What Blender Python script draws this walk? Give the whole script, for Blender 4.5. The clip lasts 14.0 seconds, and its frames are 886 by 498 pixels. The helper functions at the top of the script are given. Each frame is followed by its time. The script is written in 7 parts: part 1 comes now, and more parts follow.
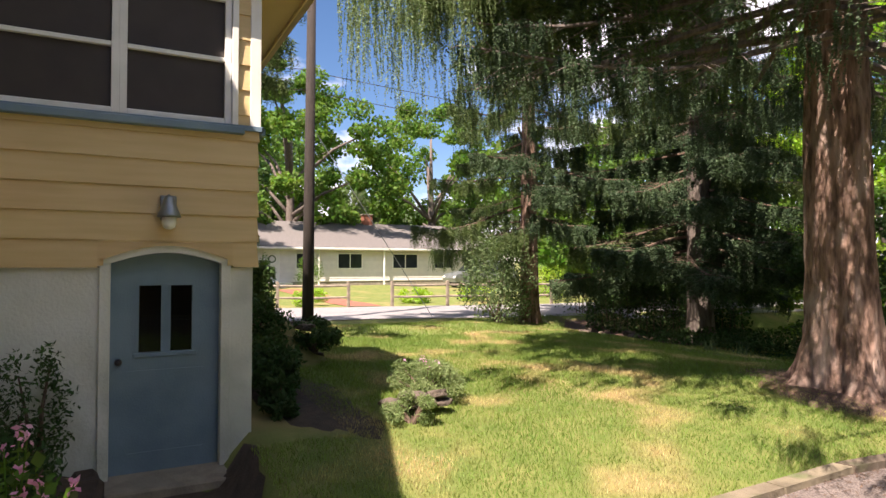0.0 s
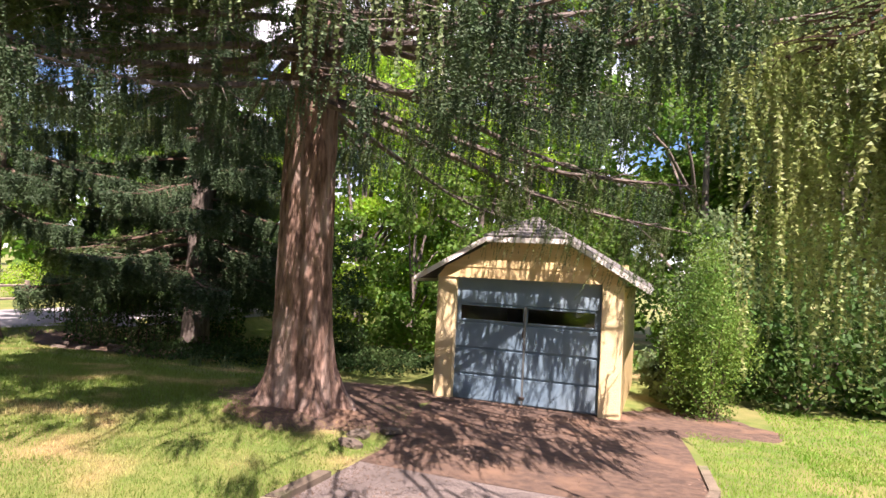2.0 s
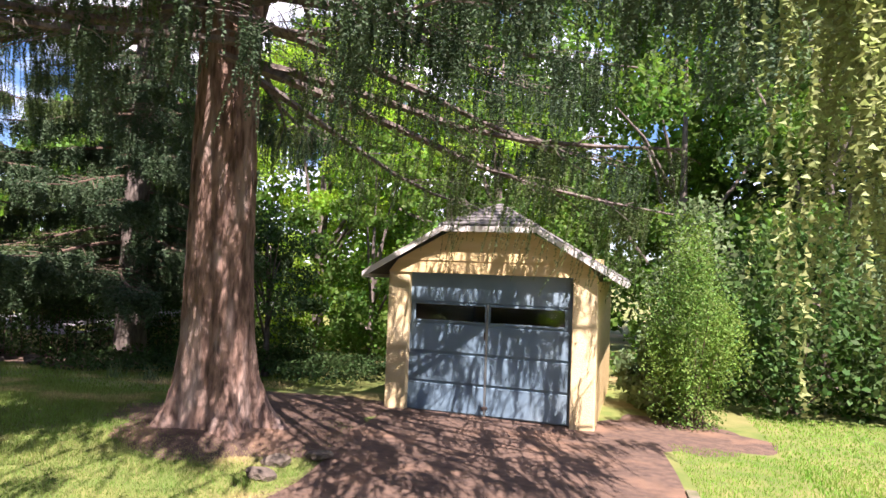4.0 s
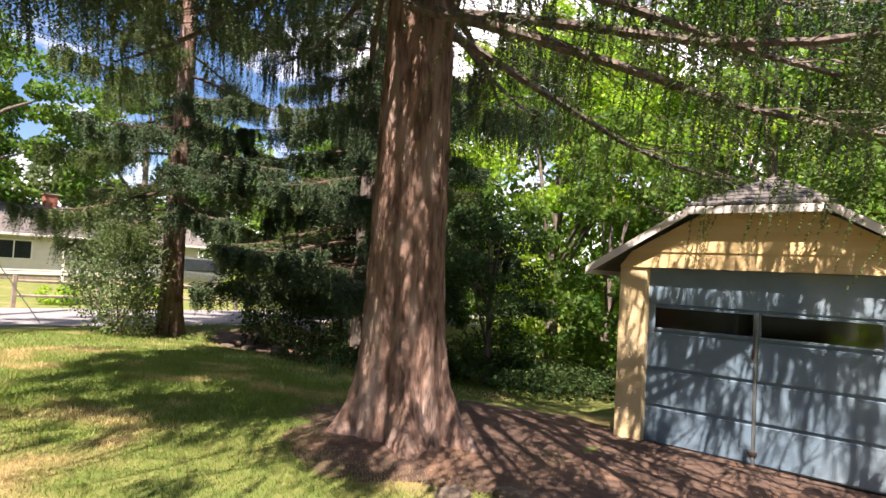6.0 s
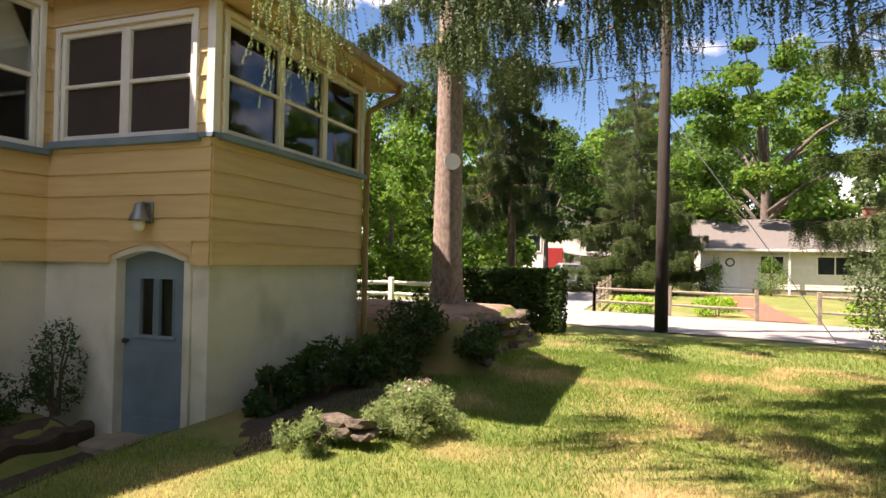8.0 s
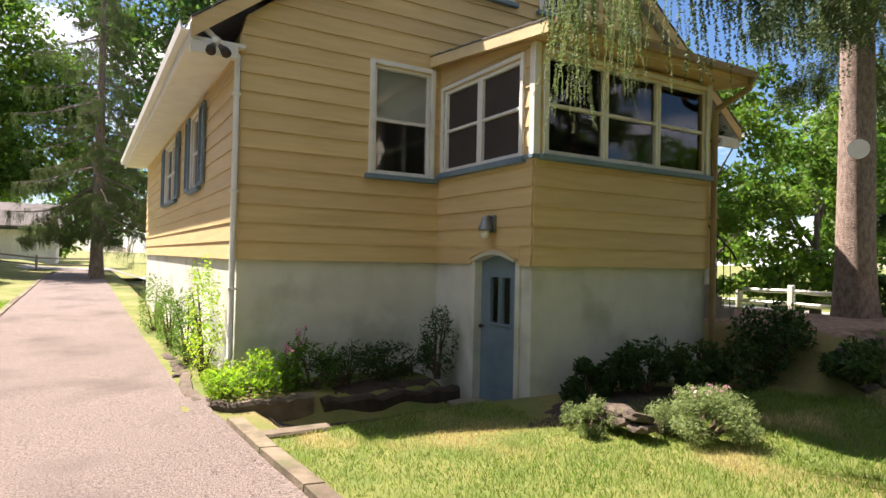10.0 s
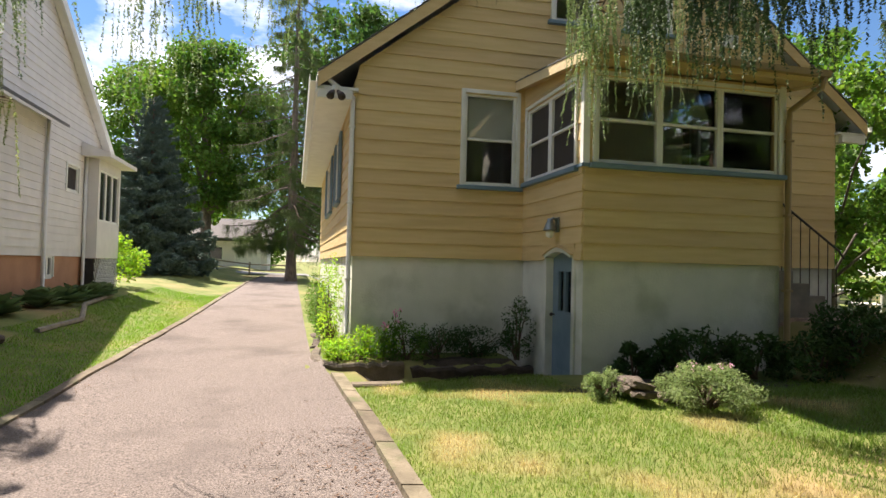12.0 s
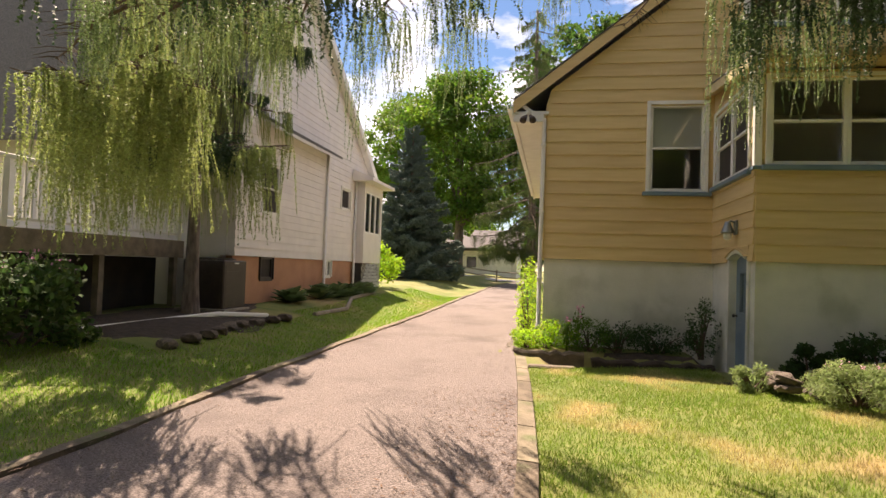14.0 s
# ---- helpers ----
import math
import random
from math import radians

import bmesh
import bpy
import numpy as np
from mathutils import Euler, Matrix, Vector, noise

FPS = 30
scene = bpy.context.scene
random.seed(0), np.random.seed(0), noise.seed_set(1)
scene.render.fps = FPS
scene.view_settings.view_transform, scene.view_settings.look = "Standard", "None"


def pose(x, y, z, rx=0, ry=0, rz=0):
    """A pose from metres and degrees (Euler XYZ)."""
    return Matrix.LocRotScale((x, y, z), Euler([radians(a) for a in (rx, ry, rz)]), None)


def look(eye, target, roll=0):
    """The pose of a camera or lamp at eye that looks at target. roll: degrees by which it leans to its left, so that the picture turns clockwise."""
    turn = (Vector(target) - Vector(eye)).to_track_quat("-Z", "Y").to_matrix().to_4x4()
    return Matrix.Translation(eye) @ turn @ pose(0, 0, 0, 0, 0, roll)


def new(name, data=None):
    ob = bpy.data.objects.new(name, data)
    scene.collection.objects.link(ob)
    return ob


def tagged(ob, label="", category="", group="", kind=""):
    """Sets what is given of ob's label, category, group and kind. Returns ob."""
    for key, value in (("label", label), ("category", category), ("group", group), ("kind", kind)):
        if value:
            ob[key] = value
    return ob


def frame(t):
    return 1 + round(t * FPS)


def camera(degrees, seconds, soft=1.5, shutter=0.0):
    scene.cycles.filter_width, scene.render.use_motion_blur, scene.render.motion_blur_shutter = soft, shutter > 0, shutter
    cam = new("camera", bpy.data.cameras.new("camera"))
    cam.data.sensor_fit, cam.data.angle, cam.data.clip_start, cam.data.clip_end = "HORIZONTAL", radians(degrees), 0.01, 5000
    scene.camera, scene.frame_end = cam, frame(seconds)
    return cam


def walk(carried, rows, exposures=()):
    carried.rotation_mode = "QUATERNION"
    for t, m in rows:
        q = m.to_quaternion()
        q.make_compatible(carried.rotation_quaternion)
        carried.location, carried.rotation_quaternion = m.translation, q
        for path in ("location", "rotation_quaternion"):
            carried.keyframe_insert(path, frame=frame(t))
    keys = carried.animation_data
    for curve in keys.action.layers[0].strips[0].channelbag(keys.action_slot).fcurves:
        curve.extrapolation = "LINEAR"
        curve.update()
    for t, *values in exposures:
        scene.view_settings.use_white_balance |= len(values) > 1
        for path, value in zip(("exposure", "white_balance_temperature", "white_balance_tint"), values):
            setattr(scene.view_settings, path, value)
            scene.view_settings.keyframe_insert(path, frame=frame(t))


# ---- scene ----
cam = camera(71.7, 14.0)

PATH = [
    (0, (-2.75, -1.009, 1.587), (-0.982, -1.942, 1.632), 0.1),
    (0.5, (-2.75, -1.244, 1.619), (-1.091, -2.359, 1.667), 1.7),
    (1, (-3.067, -1.357, 1.736), (-1.641, -2.758, 1.805), 4.1),
    (1.5, (-3.168, -1.549, 1.918), (-2.095, -3.235, 1.99), 3.8),
    (2, (-2.931, -1.598, 1.977), (-2.262, -3.481, 2.044), 2.9),
    (4.5, (-2.924, -3.462, 1.78), (-2.32, -5.367, 1.859), 2.2),
    (5, (-2.871, -3.889, 1.705), (-2.097, -5.731, 1.786), 2.5),
    (5.5, (-2.75, -4.243, 1.684), (-1.747, -5.972, 1.758), 2.9),
    (6, (-2.555, -4.638, 1.624), (-1.252, -6.153, 1.706), 3.2),
    (6.5, (-2.314, -5.018, 1.486), (-0.685, -6.175, 1.576), 4.2),
    (7, (-2.203, -5.406, 1.605), (-0.312, -6.054, 1.66), 2.2),
    (7.5, (-2.121, -5.677, 1.671), (-0.121, -5.672, 1.716), 1.8),
    (8, (-1.846, -5.885, 1.635), (0.036, -5.208, 1.67), 1.1),
    (8.5, (-1.758, -6.22, 1.607), (-0.142, -5.042, 1.641), 0.6),
    (9, (-1.708, -6.471, 1.623), (-0.353, -5.0, 1.642), 0.8),
    (11.5, (-0.983, -8.575, 1.495), (-0.321, -6.689, 1.55), 1.6),
    (12, (-0.785, -8.959, 1.448), (-0.318, -7.015, 1.5), 1.4),
    (12.5, (-0.559, -9.342, 1.425), (-0.316, -7.358, 1.487), 1.4),
    (13, (-0.336, -9.651, 1.393), (-0.296, -7.653, 1.459), 1.6),
    (13.5, (-0.083, -9.967, 1.36), (-0.249, -7.975, 1.422), 1.9),
    (14, (0.161, -10.269, 1.328), (-0.192, -8.302, 1.39), 2.0),
]
LIGHT = [(0.0, 1.52, 7000, 23), (1.0, 1.54, 6900, 27), (2.0, 1.70, 6700, 30), (5.0, 1.80, 6300, 27), (6.0, 1.62, 6900, 25), (7.0, 1.60, 7600, 25), (8.5, 1.74, 7200, 25), (12.0, 1.46, 6800, 15), (14.0, 1.48, 7900, 24)]
walk(cam, [(t, look(eye, target, roll)) for t, eye, target, roll in PATH], LIGHT)
# ---------------------------------------------------------------- light
SUN = Vector((-0.32, 0.595, 1.0)).normalized()
elev = math.asin(SUN.z)
azim = math.atan2(SUN.x, SUN.y)
sun = new("sun", bpy.data.lights.new("sun", "SUN"))
sun.data.energy, sun.data.angle, sun.data.color = 5.0, radians(0.53), (1.0, 0.94, 0.83)
sun.rotation_euler = SUN.to_track_quat("Z", "Y").to_euler()
sun.location = (0, 0, 30)

world = bpy.data.worlds.new("sky")
scene.world = world
world.use_nodes = True
wn, wl = world.node_tree.nodes, world.node_tree.links
wn.clear()
sky = wn.new("ShaderNodeTexSky")
sky.sky_type, sky.sun_disc, sky.sun_elevation, sky.sun_rotation = "NISHITA", False, elev, azim
sky.air_density, sky.dust_density, sky.ozone_density = 1.0, 0.1, 4.0
tc = wn.new("ShaderNodeTexCoord")
stretch = wn.new("ShaderNodeMapping")
stretch.inputs["Scale"].default_value = (1.6, 1.6, 3.4)
cl = wn.new("ShaderNodeTexNoise")
cl.inputs["Scale"].default_value, cl.inputs["Detail"].default_value, cl.inputs["Roughness"].default_value = 1.7, 9, 0.56
ramp = wn.new("ShaderNodeValToRGB")
ramp.color_ramp.elements[0].position, ramp.color_ramp.elements[1].position = 0.485, 0.60
mixw = wn.new("ShaderNodeMix")
mixw.data_type = "RGBA"
mixw.inputs[7].default_value = (12.0, 12.3, 12.9, 1)
bg = wn.new("ShaderNodeBackground")
bg.inputs["Strength"].default_value = 0.062
wout = wn.new("ShaderNodeOutputWorld")
wl.new(tc.outputs["Generated"], stretch.inputs["Vector"])
wl.new(stretch.outputs["Vector"], cl.inputs["Vector"])
wl.new(cl.outputs["Fac"], ramp.inputs["Fac"])
wl.new(ramp.outputs["Color"], mixw.inputs[0])
deep = wn.new("ShaderNodeHueSaturation")
deep.inputs["Saturation"].default_value, deep.inputs["Value"].default_value = 1.15, 0.95
wl.new(sky.outputs["Color"], deep.inputs["Color"])
wl.new(deep.outputs["Color"], mixw.inputs[6])
wl.new(mixw.outputs[2], bg.inputs["Color"])
wl.new(bg.outputs["Background"], wout.inputs["Surface"])


# ---------------------------------------------------------------- materials
def mat(name, a, b, scale=6.0, rough=0.8, bump=0.0, bscale=60.0, metal=0.0, stretch=(1, 1, 1), detail=6.0, spread=(0.35, 0.65), stain=None, sscale=0.7,
        sspread=(0.55, 0.7), rnd=0.0, island=0.0, transl=0.0, spec=0.4):
    """A procedural surface: two colours mixed by noise, a larger stain, fine relief, and change from piece to piece."""
    m = bpy.data.materials.new(name)
    m.use_nodes = True
    n, l = m.node_tree.nodes, m.node_tree.links
    p = n["Principled BSDF"]
    co = n.new("ShaderNodeTexCoord")
    mp = n.new("ShaderNodeMapping")
    mp.inputs["Scale"].default_value = stretch
    l.new(co.outputs["Object"], mp.inputs["Vector"])

    def noise_ramp(sc, sp, det):
        t = n.new("ShaderNodeTexNoise")
        t.inputs["Scale"].default_value, t.inputs["Detail"].default_value = sc, det
        l.new(mp.outputs["Vector"], t.inputs["Vector"])
        r = n.new("ShaderNodeMapRange")
        r.inputs["From Min"].default_value, r.inputs["From Max"].default_value = sp
        l.new(t.outputs["Fac"], r.inputs["Value"])
        return t, r.outputs["Result"]

    def mix(fac, c1, c2):
        x = n.new("ShaderNodeMix")
        x.data_type = "RGBA"
        for sock, v in ((0, fac), (6, c1), (7, c2)):
            if hasattr(v, "links"):
                l.new(v, x.inputs[sock])
            else:
                x.inputs[sock].default_value = (*v, 1) if isinstance(v, tuple) else v
        return x.outputs[2]

    tex, fac = noise_ramp(scale, spread, detail)
    col = mix(fac, a, b)
    if stain:
        _, sf = noise_ramp(sscale, sspread, 5)
        col = mix(sf, col, stain)
    if rnd or island:
        h = n.new("ShaderNodeHueSaturation")
        if rnd:
            src, amount = n.new("ShaderNodeObjectInfo").outputs["Random"], rnd
        else:
            src, amount = n.new("ShaderNodeNewGeometry").outputs["Random Per Island"], island
        r = n.new("ShaderNodeMapRange")
        r.inputs["To Min"].default_value, r.inputs["To Max"].default_value = 1 - amount, 1 + amount
        l.new(src, r.inputs["Value"])
        l.new(r.outputs["Result"], h.inputs["Value"])
        r2 = n.new("ShaderNodeMapRange")
        r2.inputs["To Min"].default_value, r2.inputs["To Max"].default_value = 0.5 - amount * 0.06, 0.5 + amount * 0.06
        l.new(src, r2.inputs["Value"])
        l.new(r2.outputs["Result"], h.inputs["Hue"])
        l.new(col, h.inputs["Color"])
        col = h.outputs["Color"]
    l.new(col, p.inputs["Base Color"])
    p.inputs["Roughness"].default_value, p.inputs["Metallic"].default_value = rough, metal
    p.inputs["Specular IOR Level"].default_value = spec
    if bump:
        t2 = n.new("ShaderNodeTexNoise")
        t2.inputs["Scale"].default_value, t2.inputs["Detail"].default_value = bscale, 5
        l.new(mp.outputs["Vector"], t2.inputs["Vector"])
        bp = n.new("ShaderNodeBump")
        bp.inputs["Strength"].default_value, bp.inputs["Distance"].default_value = min(1.0, bump), 0.02
        l.new(t2.outputs["Fac"], bp.inputs["Height"])
        l.new(bp.outputs["Normal"], p.inputs["Normal"])
    if transl:
        tr = n.new("ShaderNodeBsdfTranslucent")
        hs = n.new("ShaderNodeHueSaturation")
        hs.inputs["Value"].default_value, hs.inputs["Saturation"].default_value = 1.7, 1.1
        l.new(col, hs.inputs["Color"])
        l.new(hs.outputs["Color"], tr.inputs["Color"])
        ms = n.new("ShaderNodeMixShader")
        ms.inputs[0].default_value = transl
        l.new(p.outputs["BSDF"], ms.inputs[1])
        l.new(tr.outputs["BSDF"], ms.inputs[2])
        l.new(ms.outputs["Shader"], n["Material Output"].inputs["Surface"])
    return m


def glass(name, tint=(1, 1, 1)):
    m = bpy.data.materials.new(name)
    m.use_nodes = True
    n, l = m.node_tree.nodes, m.node_tree.links
    n.remove(n["Principled BSDF"])
    t, g, x, f = (n.new("ShaderNodeBsdf" + "Transparent"), n.new("ShaderNodeBsdfGlossy"), n.new("ShaderNodeMixShader"), n.new("ShaderNodeFresnel"))
    t.inputs["Color"].default_value = (*tint, 1)
    g.inputs["Roughness"].default_value = 0.01
    f.inputs["IOR"].default_value = 1.6
    l.new(f.outputs["Fac"], x.inputs[0])
    l.new(t.outputs["BSDF"], x.inputs[1])
    l.new(g.outputs["BSDF"], x.inputs[2])
    l.new(x.outputs["Shader"], n["Material Output"].inputs["Surface"])
    return m


M = {
    "siding": mat("yellow painted siding", (0.67, 0.50, 0.255), (0.61, 0.445, 0.215), 3, 0.62, 0.12, 90, stretch=(0.5, 0.5, 6), stain=(0.52, 0.37, 0.17), sspread=(0.58, 0.75), rnd=0.05),
    "backing": mat("wall sheathing", (0.30, 0.21, 0.10), (0.24, 0.17, 0.08), 5, 0.9),
    "stucco": mat("white stucco foundation", (0.70, 0.70, 0.64), (0.60, 0.61, 0.55), 2.2, 0.9, 0.35, 40, stain=(0.42, 0.44, 0.37), sscale=1.1, sspread=(0.5, 0.72)),
    "kerbstone": mat("mossy old kerb", (0.21, 0.17, 0.12), (0.11, 0.088, 0.062), 5, 0.95, 0.6, 45, stain=(0.12, 0.13, 0.06), sscale=2.5, rnd=0.2),
    "cream": mat("pale yellow stucco", (0.70, 0.56, 0.32), (0.63, 0.49, 0.27), 3, 0.85, 0.4, 45, stain=(0.52, 0.42, 0.27), sscale=1.5),
    "white": mat("white painted wood", (0.80, 0.79, 0.74), (0.72, 0.71, 0.66), 4, 0.5, 0.08, 80),
    "blue": mat("grey blue painted wood", (0.17, 0.25, 0.31), (0.13, 0.20, 0.26), 3, 0.55, 0.15, 70, stain=(0.23, 0.30, 0.34), sspread=(0.55, 0.75)),
    "shingle": mat("grey roof shingles", (0.17, 0.16, 0.15), (0.11, 0.105, 0.10), 30, 0.95, 0.5, 150, stain=(0.22, 0.20, 0.18), island=0.18),
    "shingle_far": mat("warm grey roof shingles", (0.16, 0.145, 0.138), (0.12, 0.11, 0.105), 12, 0.95, 0.3, 80),
    # near-black colour that stands in for the shade of unlit rooms and hollows
    "dark": mat("dark unlit space", (0.05, 0.04, 0.035), (0.03, 0.028, 0.025), 3, 0.9),
    "room": mat("beige room paint", (0.70, 0.62, 0.48), (0.63, 0.55, 0.43), 3, 0.8),
    "screen": mat("dark insect screen", (0.055, 0.045, 0.04), (0.045, 0.037, 0.033), 3, 0.7),
    "shade": mat("white roller blind", (0.75, 0.74, 0.68), (0.68, 0.67, 0.62), 3, 0.8),
    "concrete": mat("worn concrete", (0.30, 0.255, 0.20), (0.20, 0.17, 0.135), 6, 0.92, 0.5, 50, stain=(0.22, 0.20, 0.16), sscale=2.0, sspread=(0.5, 0.7), rnd=0.12),
    "asphalt": mat("weathered asphalt drive", (0.285, 0.232, 0.207), (0.10, 0.082, 0.076), 70, 0.95, 1.0, 90, stain=(0.13, 0.105, 0.095), sscale=0.8, sspread=(0.5, 0.68), detail=10),
    "road": mat("pale asphalt road", (0.27, 0.26, 0.26), (0.21, 0.20, 0.205), 20, 0.95, 0.3, 90),
    "ground": mat("lawn soil and grass", (0.10, 0.14, 0.028), (0.17, 0.18, 0.05), 3.0, 0.95, 0.5, 60, stain=(0.30, 0.22, 0.10), sscale=0.45, sspread=(0.52, 0.72)),
    "soil": mat("dark bed soil", (0.075, 0.055, 0.042), (0.045, 0.034, 0.027), 9, 0.97, 0.8, 80),
    "litter": mat("needle litter and soil", (0.15, 0.095, 0.066), (0.085, 0.055, 0.042), 9, 0.97, 0.8, 80, stain=(0.21, 0.125, 0.08), sscale=1.3),
    "litter_pale": mat("paler needle litter", (0.36, 0.245, 0.18), (0.20, 0.13, 0.095), 9, 0.97, 0.8, 80, stain=(0.14, 0.09, 0.06), sscale=1.6),
    "bark": mat("red brown conifer bark", (0.33, 0.215, 0.165), (0.10, 0.064, 0.05), 4.5, 0.97, 1.0, 14, stretch=(3.6, 3.6, 0.9), detail=12, spec=0.1, stain=(0.36, 0.28, 0.24), sscale=1.6, sspread=(0.5, 0.75)),
    "bark_grey": mat("grey tree bark", (0.20, 0.165, 0.14), (0.10, 0.08, 0.07), 7, 0.95, 0.9, 25, stretch=(2.5, 2.5, 0.6)),
    "bark_pale": mat("pinkish grey scaly bark", (0.36, 0.28, 0.235), (0.20, 0.15, 0.125), 9, 0.95, 0.9, 30, stretch=(2.0, 2.0, 1.0)),
    "leaf_herb": mat("pale feathery herb leaves", (0.24, 0.29, 0.13), (0.16, 0.22, 0.085), 0.8, 0.6, island=0.3, transl=0.4, spec=0.2),
    "twig": mat("dry twigs", (0.16, 0.11, 0.08), (0.09, 0.06, 0.045), 8, 0.95, 0.4, 60),
    "pole": mat("creosoted pole", (0.040, 0.031, 0.025), (0.025, 0.02, 0.017), 6, 0.9, 0.5, 40, stretch=(3, 3, 0.3)),
    "needle": mat("spruce needles", (0.095, 0.135, 0.035), (0.06, 0.10, 0.035), 2.0, 0.6, island=0.3, transl=0.25),
    "needle_dark": mat("dark spruce needles", (0.06, 0.10, 0.04), (0.035, 0.068, 0.03), 1.5, 0.65, island=0.3, transl=0.15),
    "needle_blue": mat("blue spruce needles", (0.10, 0.15, 0.12), (0.06, 0.10, 0.08), 1.5, 0.65, island=0.3, transl=0.12),
    "needle_pale": mat("pale weeping needles", (0.30, 0.34, 0.13), (0.20, 0.25, 0.09), 2.0, 0.6, island=0.3, transl=0.35),
    "needle_olive": mat("green weeping needles", (0.17, 0.225, 0.09), (0.11, 0.16, 0.065), 2.0, 0.6, island=0.3, transl=0.3),
    "leaf": mat("maple leaves", (0.12, 0.20, 0.035), (0.07, 0.14, 0.028), 0.6, 0.6, island=0.35, transl=0.4, spec=0.2),
    "leaf_bright": mat("bright young leaves", (0.30, 0.42, 0.06), (0.19, 0.32, 0.045), 0.6, 0.6, island=0.35, transl=0.5, spec=0.2),
    "leaf_deep": mat("deep green leaves", (0.075, 0.13, 0.032), (0.042, 0.088, 0.024), 0.6, 0.6, island=0.35, transl=0.35, spec=0.2),
    "leaf_cedar": mat("cedar sprays", (0.16, 0.245, 0.05), (0.10, 0.175, 0.038), 0.8, 0.6, island=0.35, transl=0.35, spec=0.2),
    "leaf_dark": mat("dark shrub leaves", (0.07, 0.115, 0.036), (0.04, 0.078, 0.027), 0.8, 0.65, island=0.35, transl=0.25, spec=0.15),
    "leaf_grey": mat("grey green shrub leaves", (0.14, 0.19, 0.085), (0.085, 0.13, 0.055), 0.8, 0.6, island=0.3, transl=0.3, spec=0.2),
    "grass": mat("grass blades", (0.135, 0.215, 0.042), (0.21, 0.265, 0.065), 0.9, 0.6, island=0.3, transl=0.35, stain=(0.47, 0.37, 0.19), sscale=0.9, sspread=(0.53, 0.66)),
    "grass_green": mat("lush grass blades", (0.13, 0.26, 0.03), (0.20, 0.31, 0.05), 0.9, 0.6, island=0.3, transl=0.35, stain=(0.28, 0.30, 0.09), sscale=0.4, sspread=(0.55, 0.75)),
    "stone": mat("field stone", (0.15, 0.115, 0.09), (0.085, 0.068, 0.055), 6, 0.93, 0.6, 40, rnd=0.2),
    "terracotta": mat("painted terracotta foundation", (0.47, 0.25, 0.145), (0.40, 0.205, 0.12), 2.5, 0.85, 0.3, 50),
    "offwhite": mat("off white siding", (0.74, 0.70, 0.66), (0.68, 0.645, 0.61), 3, 0.6, 0.05, 50, rnd=0.03),
    "red": mat("red painted wood", (0.35, 0.03, 0.03), (0.28, 0.025, 0.025), 3, 0.5),
    "brick": mat("red brick", (0.32, 0.12, 0.08), (0.24, 0.09, 0.06), 8, 0.9, 0.4, 60),
    "metal": mat("dull grey metal", (0.30, 0.32, 0.32), (0.22, 0.24, 0.24), 6, 0.45, 0.05, 60, metal=0.7),
    "gutter": mat("brown painted gutter", (0.35, 0.24, 0.11), (0.27, 0.19, 0.09), 5, 0.5),
    "rail_wood": mat("weathered rail wood", (0.30, 0.25, 0.19), (0.20, 0.165, 0.125), 6, 0.9, 0.5, 40),
    "black": mat("dark brown metal cabinet", (0.05, 0.035, 0.03), (0.035, 0.026, 0.022), 6, 0.5),
    "tyre": mat("tyre rubber", (0.02, 0.02, 0.02), (0.03, 0.03, 0.03), 6, 0.8),
    "silver": mat("silver car paint", (0.55, 0.57, 0.60), (0.50, 0.52, 0.55), 2, 0.25, metal=0.5),
    "carred": mat("dark red car paint", (0.10, 0.015, 0.02), (0.08, 0.012, 0.018), 2, 0.2, metal=0.3),
    "petal": mat("pink petals", (0.65, 0.25, 0.45), (0.75, 0.45, 0.6), 5, 0.6, transl=0.3),
    "glass": glass("window glass", (0.93, 0.96, 0.95)),
    "carglass": mat("car glass", (0.02, 0.025, 0.03), (0.03, 0.035, 0.04), 3, 0.08),
}


